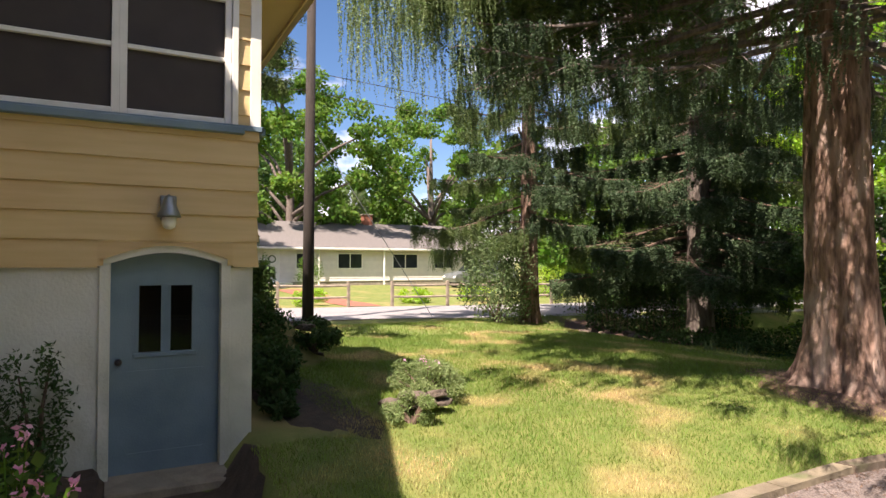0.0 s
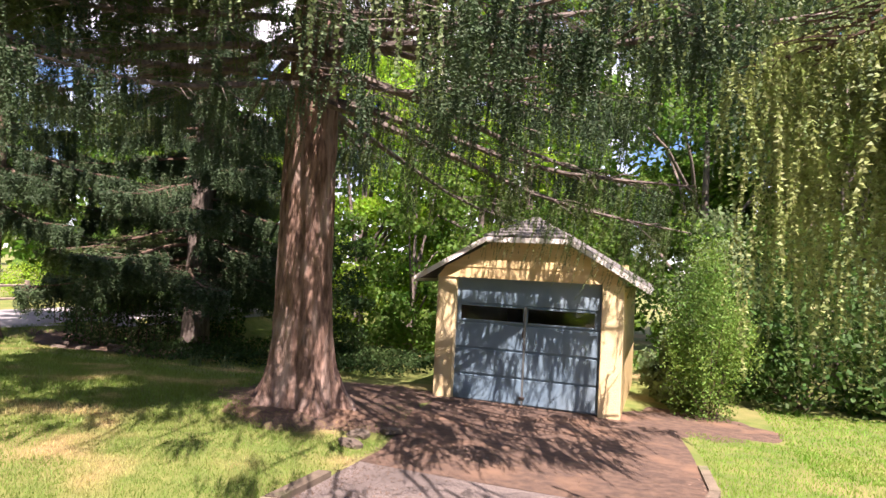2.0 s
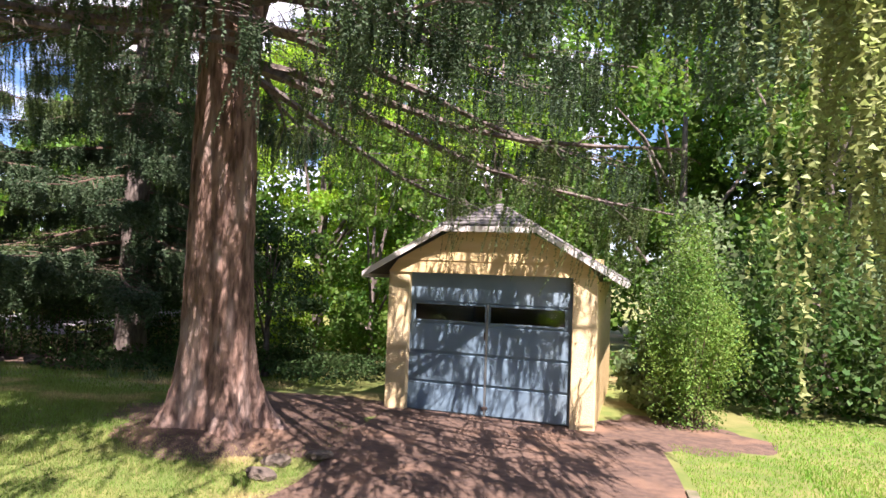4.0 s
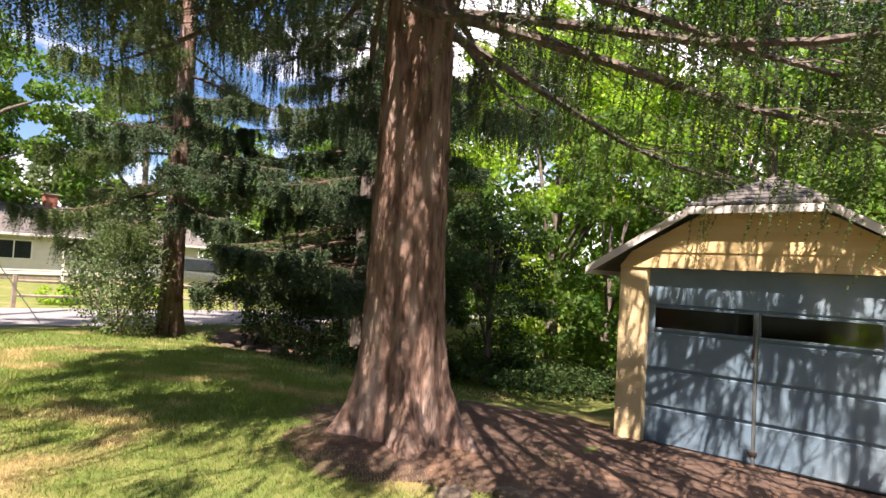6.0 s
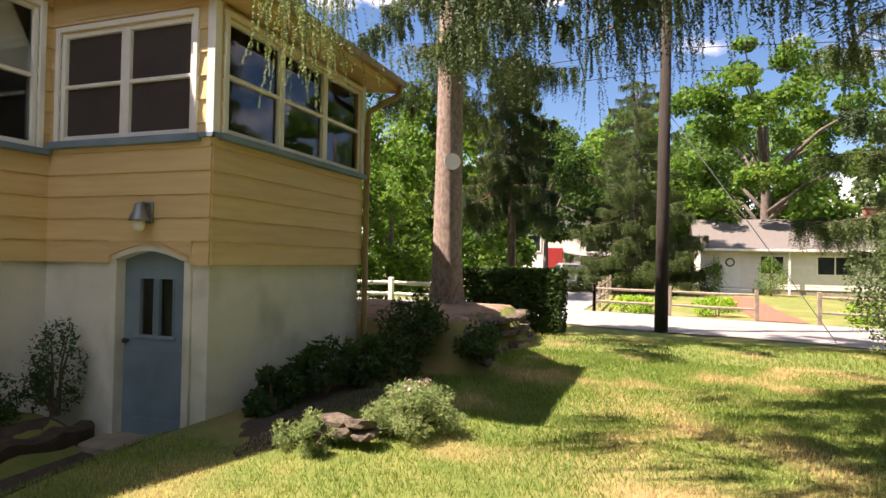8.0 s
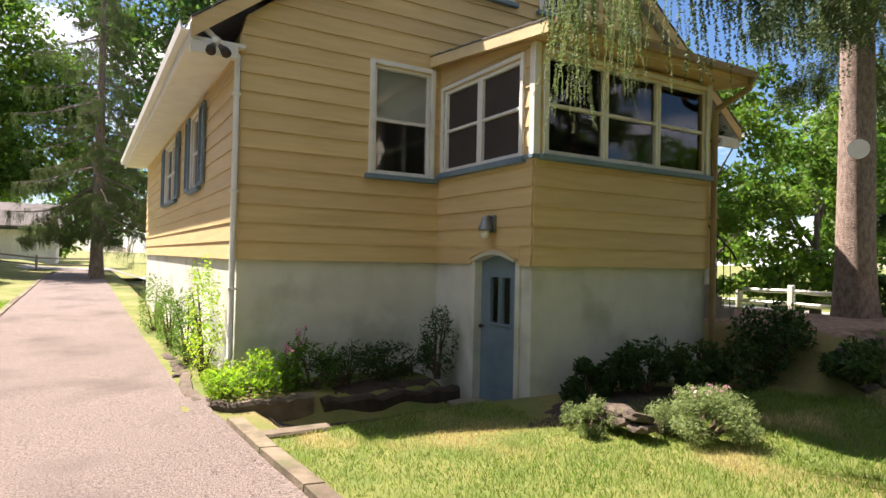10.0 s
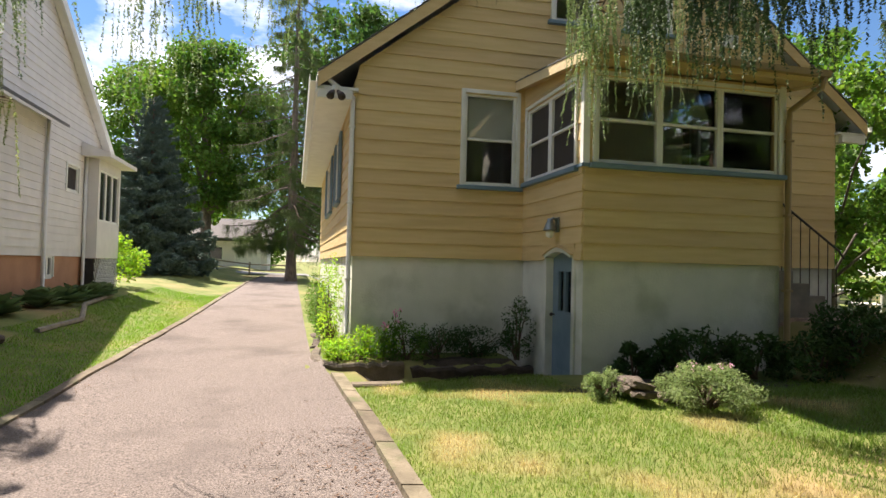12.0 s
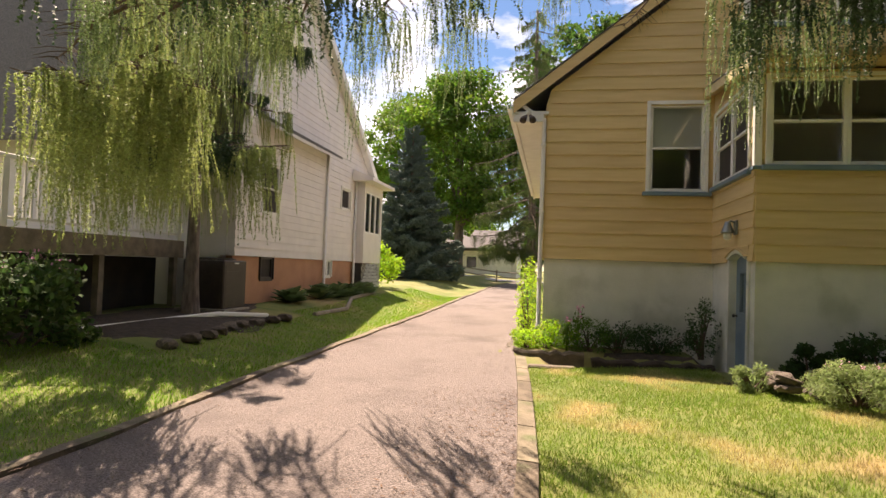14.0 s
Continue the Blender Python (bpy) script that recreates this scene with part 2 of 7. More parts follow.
# ---------------------------------------------------------------- builders
class Geo:
    """Collects vertices and faces of one mesh in world metres."""

    def __init__(self):
        self.v, self.f = [], []

    def add(self, verts, faces):
        k = len(self.v)
        self.v += [tuple(p) for p in verts]
        self.f += [tuple(i + k for i in q) for q in faces]
        return self

    def box(self, x0, x1, y0, y1, z0, z1, bev=0.0):
        x0, x1, y0, y1, z0, z1 = min(x0, x1), max(x0, x1), min(y0, y1), max(y0, y1), min(z0, z1), max(z0, z1)
        b = min(bev, (x1 - x0) * 0.3, (y1 - y0) * 0.3, (z1 - z0) * 0.3)
        if b <= 0:
            return self.add([(x, y, z) for x in (x0, x1) for y in (y0, y1) for z in (z0, z1)],
                            [(0, 1, 3, 2), (4, 6, 7, 5), (0, 4, 5, 1), (2, 3, 7, 6), (0, 2, 6, 4), (1, 5, 7, 3)])
        v, idx = [], {}
        for i, x in enumerate((x0, x1)):
            for j, y in enumerate((y0, y1)):
                for k, z in enumerate((z0, z1)):
                    sx, sy, sz = (b, -b)[i], (b, -b)[j], (b, -b)[k]
                    for a, p in enumerate(((x, y + sy, z + sz), (x + sx, y, z + sz), (x + sx, y + sy, z))):
                        idx[i, j, k, a] = len(v)
                        v.append(p)
        q = [(0, 0), (1, 0), (1, 1), (0, 1)]
        f = []
        for s in (0, 1):
            f.append([idx[s, j, k, 0] for j, k in (q if s else q[::-1])])
            f.append([idx[i, s, k, 1] for i, k in (q[::-1] if s else q)])
            f.append([idx[i, j, s, 2] for i, j in (q if s else q[::-1])])
        for j in (0, 1):
            for k in (0, 1):
                f.append([idx[0, j, k, 1], idx[0, j, k, 2], idx[1, j, k, 2], idx[1, j, k, 1]])
        for i in (0, 1):
            for k in (0, 1):
                f.append([idx[i, 0, k, 0], idx[i, 0, k, 2], idx[i, 1, k, 2], idx[i, 1, k, 0]])
            for j in (0, 1):
                f.append([idx[i, j, 0, 0], idx[i, j, 0, 1], idx[i, j, 1, 1], idx[i, j, 1, 0]])
        for i in (0, 1):
            for j in (0, 1):
                for k in (0, 1):
                    f.append([idx[i, j, k, 0], idx[i, j, k, 1], idx[i, j, k, 2]])
        return self.add(v, f)

    def prism(self, poly, axis, a, b):
        """A polygon in the two other axes, drawn out along axis from a to b."""
        def at(p, s):
            return {"x": (s, p[0], p[1]), "y": (p[0], s, p[1]), "z": (p[0], p[1], s)}[axis]
        n = len(poly)
        return self.add([at(p, a) for p in poly] + [at(p, b) for p in poly],
                        [tuple(range(n))[::-1], tuple(range(n, 2 * n))] + [(i, (i + 1) % n, n + (i + 1) % n, n + i) for i in range(n)])

    def tube(self, pts, radii, n=8, cap=True):
        pts = [Vector(p) for p in pts]
        radii = [float(radii)] * len(pts) if isinstance(radii, (int, float)) else [float(r) for r in radii]
        v, f = [], []
        u = None
        for i, p in enumerate(pts):
            d = (pts[min(i + 1, len(pts) - 1)] - pts[max(i - 1, 0)]).normalized()
            if u is None:
                u = d.orthogonal().normalized()
            u = (u - d * u.dot(d)).normalized()
            w = d.cross(u)
            v += [p + radii[i] * (math.cos(t) * u + math.sin(t) * w) for t in (2 * math.pi * k / n for k in range(n))]
        for i in range(len(pts) - 1):
            f += [(i * n + k, i * n + (k + 1) % n, (i + 1) * n + (k + 1) % n, (i + 1) * n + k) for k in range(n)]
        if cap:
            f += [tuple(range(n))[::-1], tuple(range((len(pts) - 1) * n, len(pts) * n))]
        return self.add(v, f)

    def lathe(self, cx, cy, prof, n=16):
        v = [(cx + r * math.cos(2 * math.pi * k / n), cy + r * math.sin(2 * math.pi * k / n), z) for r, z in prof for k in range(n)]
        f = [(i * n + k, i * n + (k + 1) % n, (i + 1) * n + (k + 1) % n, (i + 1) * n + k) for i in range(len(prof) - 1) for k in range(n)]
        f += [tuple(range(n))[::-1], tuple(range((len(prof) - 1) * n, len(prof) * n))]
        return self.add(v, f)


def link_mesh(name, geo, material, smooth=False):
    me = bpy.data.meshes.new(name)
    if isinstance(geo, Geo):
        me.from_pydata(geo.v, [], geo.f)
        bm = bmesh.new()
        bm.from_mesh(me)
        bmesh.ops.recalc_face_normals(bm, faces=bm.faces)
        bm.to_mesh(me)
        bm.free()
    else:
        v, f = geo
        me.vertices.add(len(v))
        me.vertices.foreach_set("co", np.asarray(v, np.float32).ravel())
        k = f.shape[1]
        me.loops.add(f.size)
        me.loops.foreach_set("vertex_index", f.astype(np.int32).ravel())
        me.polygons.add(len(f))
        me.polygons.foreach_set("loop_start", np.arange(0, f.size, k, dtype=np.int32))
        me.update(calc_edges=True)
    if smooth:
        me.polygons.foreach_set("use_smooth", [True] * len(me.polygons))
    me.materials.append(material)
    return me


def thing(name, loc=(0, 0, 0), label="", category="", group=""):
    e = new(name)
    e.location = loc
    e.empty_display_size = 0.2
    return tagged(e, label, category, group)


def place(ob, parent):
    ob.parent = parent
    if parent.type == "EMPTY":
        ob.matrix_parent_inverse = Matrix.Translation(-Vector(parent.location))
    return ob


def part(name, geo, material, parent, label="", smooth=False):
    ob = place(new(name, link_mesh(name, geo, material, smooth)), parent)
    return tagged(ob, label) if label else ob


def solid(name, geo, material, label="", category="", group="", kind="", smooth=False):
    return tagged(new(name, link_mesh(name, geo, material, smooth)), label, category, group, kind)


def ss(a, b, x):
    t = np.clip((x - a) / (b - a), 0, 1)
    return t * t * (3 - 2 * t)


# ---------------------------------------------------------------- ground
def drive_z(y):
    return np.interp(y, [-60, -30, -14, -12.4, -10, -8.2, -6, -3, 0, 8, 20, 45], [-1.2, -1.0, -0.45, -0.40, -0.27, -0.15, -0.04, 0.02, 0.06, 0.20, 0.42, 0.5])


def lawn_z(y):
    return np.interp(y, [-60, -30, -15, -13, -11, -9, -6, -3, 0, 20], [-1.2, -1.0, -0.55, -0.40, -0.12, 0.04, 0.13, 0.17, 0.1, 0.4])


def ground_z(x, y):
    x, y = np.asarray(x, float), np.asarray(y, float)
    w = ss(-0.35, 1.3, x) * (0.35 + 0.65 * ss(-0.2, 2.6, x))
    z = drive_z(y) * (1 - w) + lawn_z(y) * w
    z = z + 0.34 * ss(3.4, 5.8, -x) * ss(-7, -1, y)
    z = z * (1 - ss(10.5, 13, x)) - 0.1 * ss(10.5, 13, x)
    z = z + (0.1 - z) * ss(24, 34, x)
    terrace = ss(-3.55, -3.2, y + 0.1 * np.sin(2.3 * x)) * ss(5.6, 6.6, x) * (1 - ss(10.0, 11.2, x))
    z = z + terrace * (0.75 - z)
    sunk = ss(0.05, 0.35, x) * (1 - ss(2.7, 3.0, x)) * ss(-1.95, -1.72, y)
    z = z + sunk * (-0.17 - z)
    bed = (1 - ss(2.35, 2.55, x)) * ss(-0.95, -0.84, y - 0.12 * np.clip(x, 0, 1)) * ss(-0.6, -0.4, x) * (1 - ss(9, 10, y))
    z = z + bed * (0.13 - z)
    z = z + 0.015 * np.sin(x * 2.1 + 1.3 * np.sin(y * 1.1)) * np.sin(y * 1.7)
    return z


def gz(x, y):
    return float(ground_z(x, y))


def lines(lo, hi, step, far):
    core = np.arange(lo, hi + 1e-6, step)
    return np.concatenate([[lo - far, lo - far * 0.3, lo - far * 0.1, lo - 60, lo - 30, lo - 14, lo - 6, lo - 2.5, lo - 1], core,
                           [hi + 1, hi + 2.5, hi + 6, hi + 14, hi + 30, hi + 60, hi + far * 0.1, hi + far * 0.3, hi + far]])


def sheet(xs, ys, zf):
    X, Y = np.meshgrid(xs, ys, indexing="ij")
    v = np.stack([X, Y, zf(X, Y)], -1).reshape(-1, 3)
    nx, ny = len(xs), len(ys)
    i, j = np.meshgrid(np.arange(nx - 1), np.arange(ny - 1), indexing="ij")
    a = (i * ny + j).ravel()
    return v, np.stack([a, a + ny, a + ny + 1, a + 1], -1)


solid("ground", sheet(lines(-14, 24, 0.25, 2500), lines(-24, 14, 0.25, 2500), ground_z), M["ground"], "mown lawn with dry patches on rolling ground", "lawn", kind="structure", smooth=True)


def drive_right(y):
    return np.interp(y, [-13, -12.4, -10.4, -8, -6.5, -3.8, -1.5, 0.1, 2, 25, 40], [0.8, 0.8, 0.5, -0.02, 0.0, -0.14, -0.3, -0.52, -0.55, -0.7, -0.6])


def drive_left(y):
    return np.interp(y, [-13, -12.4, -10.4, -8.5, -7, -6, -4.5, 0, 4, 28, 40], [-3.2, -3.22, -3.4, -3.5, -3.2, -3.06, -3.09, -3.02, -2.95, -2.8, -2.3])


def strip(ys, n, left, right, lift):
    rows = []
    for y in ys:
        a, b = float(left(y)), float(right(y))
        for k in range(n + 1):
            x = a + (b - a) * k / n
            rows.append((x, y, gz(x, y) + lift))
    i, j = np.meshgrid(np.arange(len(ys) - 1), np.arange(n), indexing="ij")
    s = (i * (n + 1) + j).ravel()
    return np.array(rows), np.stack([s, s + 1, s + n + 2, s + n + 1], -1)


solid("driveway", strip(np.arange(-7.75, 34.1, 0.25), 14, drive_left, drive_right, 0.02), M["asphalt"], "weathered grey asphalt driveway with worn edges", "driveway", kind="structure", smooth=True)
solid("garage_apron", strip(np.arange(-12.5, -7.4, 0.25), 14, drive_left, drive_right, 0.024), M["litter"], "drive strewn with brown needles before the garage", "driveway", kind="structure", smooth=True)
def road_near(y):
    return 14.6 + 0.25 * (np.clip(y, -16, 4) + 6)


solid("road", strip(np.arange(-90, 60, 2.0), 6, road_near, lambda y: road_near(y) + 5.3, 0.03), M["road"], "pale asphalt village road", "road", kind="structure")
solid("side_road", sheet(np.arange(20.3, 60, 2.0), np.array([-3.2, -1.5, 0.5, 2.5]), lambda x, y: ground_z(x, y) + 0.034), M["road"], "pale asphalt side road with parked cars", "road", kind="structure")
solid("front_road", sheet(np.arange(-60, 12.9, 2.0), np.array([34.1, 36, 38, 40]), lambda x, y: ground_z(x, y) + 0.03), M["road"], "pale asphalt road at the end of the drive", "road", kind="structure")


# ---------------------------------------------------------------- yellow house
SB = 1.56          # bottom of the siding
EX = 0.215         # siding exposure
EAVE, SLOPE, HW, HL = 4.03, 0.77, 8.5, 11.4
APEX_X = HW / 2


def pieces(z0, z1, lo, hi, holes, h=EX):
    """Courses of a wall, each cut at the holes (a0, a1, z0, z1). lo and hi give the wall's ends at a height."""
    z = z0
    while z < z1 - 1e-3:
        t = min(z + h, z1)
        cuts = sorted(o for o in holes if o[2] < t - 0.004 and o[3] > z + 0.004)
        a = None
        for o in cuts + [None]:
            end = o[0] if o else None
            yield (lo(z) if a is None else a, hi(z) if end is None else end, lo(t) if a is None else a, hi(t) if end is None else end, z, t)
            if o:
                a = o[1]
                if o[2] > z + 0.004:
                    yield (o[0], o[1], o[0], o[1], z, o[2])
                if o[3] < t - 0.004:
                    yield (o[0], o[1], o[0], o[1], o[3], t)
        z = t


def sided_wall(name, axis, at, out, z0, z1, lo, hi, holes, label, thick=0.15, material=None, backing=None, h=EX, board="siding_board"):
    """A wall in the plane axis = at, whose outside lies towards out (+1 or -1), clad with lapped boards."""
    core = Geo()

    def pt(a, d, z):
        return (at + d * out, a, z) if axis == "x" else (a, at + d * out, z)

    plates = []
    for a0, a1, b0, b1, z, t in pieces(z0, z1, lo, hi, holes, h):
        if a1 - a0 < 0.01 or b1 - b0 < -0.02:
            continue
        core.add([pt(a, d, zz) for d in (-thick, 0) for a, zz in ((a0, z), (a1, z), (b1, t), (b0, t))],
                 [(0, 1, 2, 3), (7, 6, 5, 4), (0, 4, 5, 1), (1, 5, 6, 2), (2, 6, 7, 3), (3, 7, 4, 0)])
        plates.append((a0, a1, b0, b1, z, t))
    wall = solid(name, core, backing or M["backing"], label, "wall", kind="structure")
    for a0, a1, b0, b1, z, t in plates:
        g = Geo()
        lo_z = z - 0.014
        lap = 0.001 + 0.007 * (1 - (t - z) / h)
        g.add([pt(a0, 0.001, lo_z), pt(a1, 0.001, lo_z), pt(b1, 0.001, t), pt(b0, 0.001, t),
               pt(a0, 0.026, lo_z), pt(a1, 0.026, lo_z), pt(b1, 0.006 + lap, t), pt(b0, 0.006 + lap, t)],
              [(0, 1, 2, 3), (7, 6, 5, 4), (0, 4, 5, 1), (1, 5, 6, 2), (2, 6, 7, 3), (3, 7, 4, 0)])
        part(board, g, material or M["siding"], wall)
    return wall


def window(name, axis, at, out, a0, a1, z0, z1, sashes, label, rail=True, lower=None, depth=0.10, trim=0.06, blind=0.0, sill=True, bars=0.045, trim_mat=None):
    """A window through a wall: casing, sill, sashes with rails, panes."""
    w = tagged(thing(name, (at, (a0 + a1) / 2, z0) if axis == "x" else ((a0 + a1) / 2, at, z0), label, "window"), kind="structure")
    tm = trim_mat or M["white"]

    def bx(g, a, b, d0, d1, zz0, zz1, bev=0.004):
        if axis == "x":
            return g.box(at + d0 * out, at + d1 * out, a, b, zz0, zz1, bev)
        return g.box(a, b, at + d0 * out, at + d1 * out, zz0, zz1, bev)

    fr = Geo()
    bx(fr, a0 - trim, a0, -0.15, 0.045, z0 - 0.01, z1 + trim)
    bx(fr, a1, a1 + trim, -0.15, 0.045, z0 - 0.01, z1 + trim)
    bx(fr, a0, a1, -0.15, 0.043, z1, z1 + trim)
    bx(fr, a0, a1, -0.15, 0.02, z0 - 0.05, z0)
    part("window_frame", fr, tm, w, "white painted casing" if tm is M["white"] else "")
    if sill:
        s = Geo()
        bx(s, a0 - trim - 0.05, a1 + trim + 0.05, 0.0, 0.085, z0 - 0.075, z0 - 0.012, 0.008)
        part("window_sill", s, M["blue"], w, "grey blue painted sill")
    n = sashes
    for k in range(n):
        b0, b1 = a0 + (a1 - a0) * k / n, a0 + (a1 - a0) * (k + 1) / n
        sg = Geo()
        bx(sg, b0, b0 + bars, -0.06, 0.012, z0, z1)
        bx(sg, b1 - bars, b1, -0.06, 0.012, z0, z1)
        bx(sg, b0 + bars, b1 - bars, -0.058, 0.010, z0, z0 + bars)
        bx(sg, b0 + bars, b1 - bars, -0.058, 0.010, z1 - bars, z1)
        zm = (z0 + z1) / 2
        if rail:
            bx(sg, b0 + bars, b1 - bars, -0.055, 0.008, zm - 0.018, zm + 0.018)
        sash = part("sash", sg, tm, w)
        for p0, p1 in ((z0 + bars, zm - 0.018), (zm + 0.018, z1 - bars)) if rail else ((z0 + bars, z1 - bars),):
            pg = Geo()
            bx(pg, b0 + bars, b1 - bars, -0.036, -0.030, p0, p1, 0)
            pane = part("pane", pg, M[lower] if lower else M["glass"], sash)
            pane.visible_shadow = bool(lower)
        if blind:
            bg_ = Geo()
            bx(bg_, b0 + bars, b1 - bars, -0.058, -0.046, z1 - (z1 - z0) * blind, z1 - bars, 0)
            part("blind", bg_, M["shade"], w, "half lowered white blind")
    return w


inv = lambda z: max(0.0, (z - EAVE - 0.28) / SLOPE)
gable_holes = [(1.655, 2.485, 2.68, 4.08), (3.08, 3.78, 5.36, 6.30), (4.36, 5.12, 5.36, 6.30)]
sided_wall("wall_south", "y", 0.0, -1, SB, EAVE + 0.25 + SLOPE * APEX_X, inv, lambda z: HW - inv(z), gable_holes,
           "yellow lapped board gable wall of the house")
west_holes = [(2.55, 3.35, 2.62, 3.75), (5.2, 6.9, 2.62, 3.75)]
sided_wall("wall_west", "x", 0.0, -1, SB, EAVE + 0.1, lambda z: 0.0, lambda z: HL, west_holes, "yellow lapped board side wall beside the drive")
solid("wall_east", Geo().box(HW - 0.15, HW, 0.15, HL - 0.15, SB, EAVE + 0.1), M["siding"], "yellow board wall towards the road", "wall", kind="structure")
solid("wall_north", Geo().prism([(0, SB), (HW, SB), (HW, EAVE + 0.2), (APEX_X, EAVE + SLOPE * APEX_X), (0, EAVE + 0.2)], "y", HL - 0.15, HL), M["siding"], "yellow board front gable wall", "wall", kind="structure")
# foundation with its thickness, open where the porch joins
for box in ((0.02, 2.66, 0.02, 0.32), (0.02, 0.32, 0.32, HL - 0.02), (5.5, HW - 0.02, 0.02, 0.32), (HW - 0.32, HW - 0.02, 0.32, HL - 0.02), (0.32, HW - 0.32, HL - 0.32, HL - 0.02)):
    solid("foundation_wall", Geo().box(*box, -0.8, SB - 0.016), M["stucco"], "white stuccoed foundation wall with damp stains", "wall", kind="structure")
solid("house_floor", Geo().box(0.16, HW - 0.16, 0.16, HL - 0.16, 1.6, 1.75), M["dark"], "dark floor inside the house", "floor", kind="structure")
solid("house_ceiling", Geo().box(0.16, HW - 0.16, 0.16, HL - 0.16, 4.22, 4.30), M["room"], "plain ceiling inside the house", "ceiling", kind="structure")
solid("attic_floor_wall", Geo().box(0.16, HW - 0.16, 2.6, 2.7, 1.76, 4.2), M["room"], "beige partition wall inside the house", "wall", kind="structure")
window("window_1", "y", 0.0, -1, 1.655, 2.485, 2.68, 4.08, 1, "white sash window with a half lowered blind", blind=0.5)
window("window_2", "y", 0.0, -1, 3.08, 3.78, 5.36, 6.30, 1, "small attic sash window in the gable")
window("window_3", "y", 0.0, -1, 4.36, 5.12, 5.36, 6.30, 1, "small attic sash window in the gable")
window("window_4", "x", 0.0, -1, 2.55, 3.35, 2.62, 3.75, 1, "sash window with shutters in the side wall", lower="screen")
window("window_5", "x", 0.0, -1, 5.2, 6.9, 2.62, 3.75, 2, "wide sash window with shutters in the side wall", lower="screen")


def shutter(y0, y1, z0, z1):
    s = thing("shutter", (-0.05, (y0 + y1) / 2, z0), "grey blue louvred wooden shutter", "shutter", "house shutters")
    fr = Geo().box(-0.075, -0.035, y0, y0 + 0.05, z0, z1, 0.004).box(-0.075, -0.035, y1 - 0.05, y1, z0, z1, 0.004)
    fr.box(-0.075, -0.035, y0 + 0.05, y1 - 0.05, z0, z0 + 0.06, 0.004).box(-0.075, -0.035, y0 + 0.05, y1 - 0.05, z1 - 0.06, z1, 0.004)
    part("shutter_frame", fr, M["blue"], s)
    n = int((z1 - z0 - 0.12) / 0.045)
    for k in range(n):
        z = z0 + 0.062 + k * (z1 - z0 - 0.12) / n
        part("slat", Geo().add([(-0.07, y, z) for y in (y0 + 0.05, y1 - 0.05)] + [(-0.04, y, z + 0.042) for y in (y0 + 0.05, y1 - 0.05)]
                       + [(-0.062, y, z - 0.004) for y in (y0 + 0.05, y1 - 0.05)] + [(-0.036, y, z + 0.034) for y in (y0 + 0.05, y1 - 0.05)],
                       [(0, 1, 3, 2), (4, 6, 7, 5), (0, 4, 5, 1), (2, 3, 7, 6), (0, 2, 6, 4), (1, 5, 7, 3)]), M["blue"], s)


for y0, y1 in ((2.05, 2.45), (3.45, 3.85), (4.7, 5.1), (7.0, 7.4)):
    shutter(y0, y1, 2.60, 3.80)

# main roof: two thick slopes, rake boards, soffit, gutter
OV = 0.55


def roof_slope(name, sign):
    e = thing(name, (APEX_X, HL / 2, EAVE), "grey shingled roof slope with boxed eaves", "roof")
    tagged(e, kind="structure")
    ex = -OV if sign < 0 else HW + OV
    ez = EAVE + 0.02
    az = EAVE + SLOPE * (APEX_X + OV) + 0.02
    part("roof_deck", Geo().prism([(ex, ez), (APEX_X, az), (APEX_X, az + 0.10), (ex, ez + 0.10)], "y", -0.13, HL + 0.38), M["white"], e, "white painted boards")
    n = 26
    for k in range(n):
        x0, x1 = ex + (APEX_X - ex) * k / n, ex + (APEX_X - ex) * (k + 1) / n
        zz = lambda x: ez + (az - ez) * (x - ex) / (APEX_X - ex) + 0.10
        part("shingle_course", Geo().prism([(x0, zz(x0) + 0.002), (x1, zz(x1) + 0.002), (x1, zz(x1) + 0.008), (x0 - 0.01 * (1 if sign < 0 else -1), zz(x0) + 0.022)], "y", -0.17, HL + 0.42), M["shingle"], e)
    x_in = 0 if sign < 0 else HW
    part("soffit", Geo().box(min(ex, x_in - 0.03 * sign), max(ex, x_in - 0.03 * sign) , -0.11, HL + 0.36, EAVE - 0.10, EAVE - 0.06), M["white"], e, "white painted soffit")
    part("fascia", Geo().box(ex - 0.02, ex + 0.02, -0.13, HL + 0.38, EAVE - 0.14, EAVE + 0.08, 0.004), M["white"], e)
    part("rake_board", Geo().prism([(ex, ez - 0.12), (APEX_X, az - 0.12), (APEX_X, az + 0.085), (ex, ez + 0.085)], "y", -0.155, -0.132), M["siding"], e, "yellow rake board")
    part("eave_return", Geo().box(min(ex, ex - 0.5 * sign), max(ex, ex - 0.5 * sign), -0.12, -0.03, EAVE - 0.24, EAVE - 0.105, 0.01), M["white"], e)
    gx = ex + sign * 0.06
    part("gutter", Geo().prism([(gx - 0.06, EAVE + 0.07), (gx - 0.045, EAVE - 0.03), (gx + 0.045, EAVE - 0.03), (gx + 0.06, EAVE + 0.07), (gx + 0.05, EAVE + 0.07), (gx + 0.038, EAVE - 0.02), (gx - 0.038, EAVE - 0.02), (gx - 0.05, EAVE + 0.07)], "y", -0.15, HL + 0.40), M["white"], e)
    return e


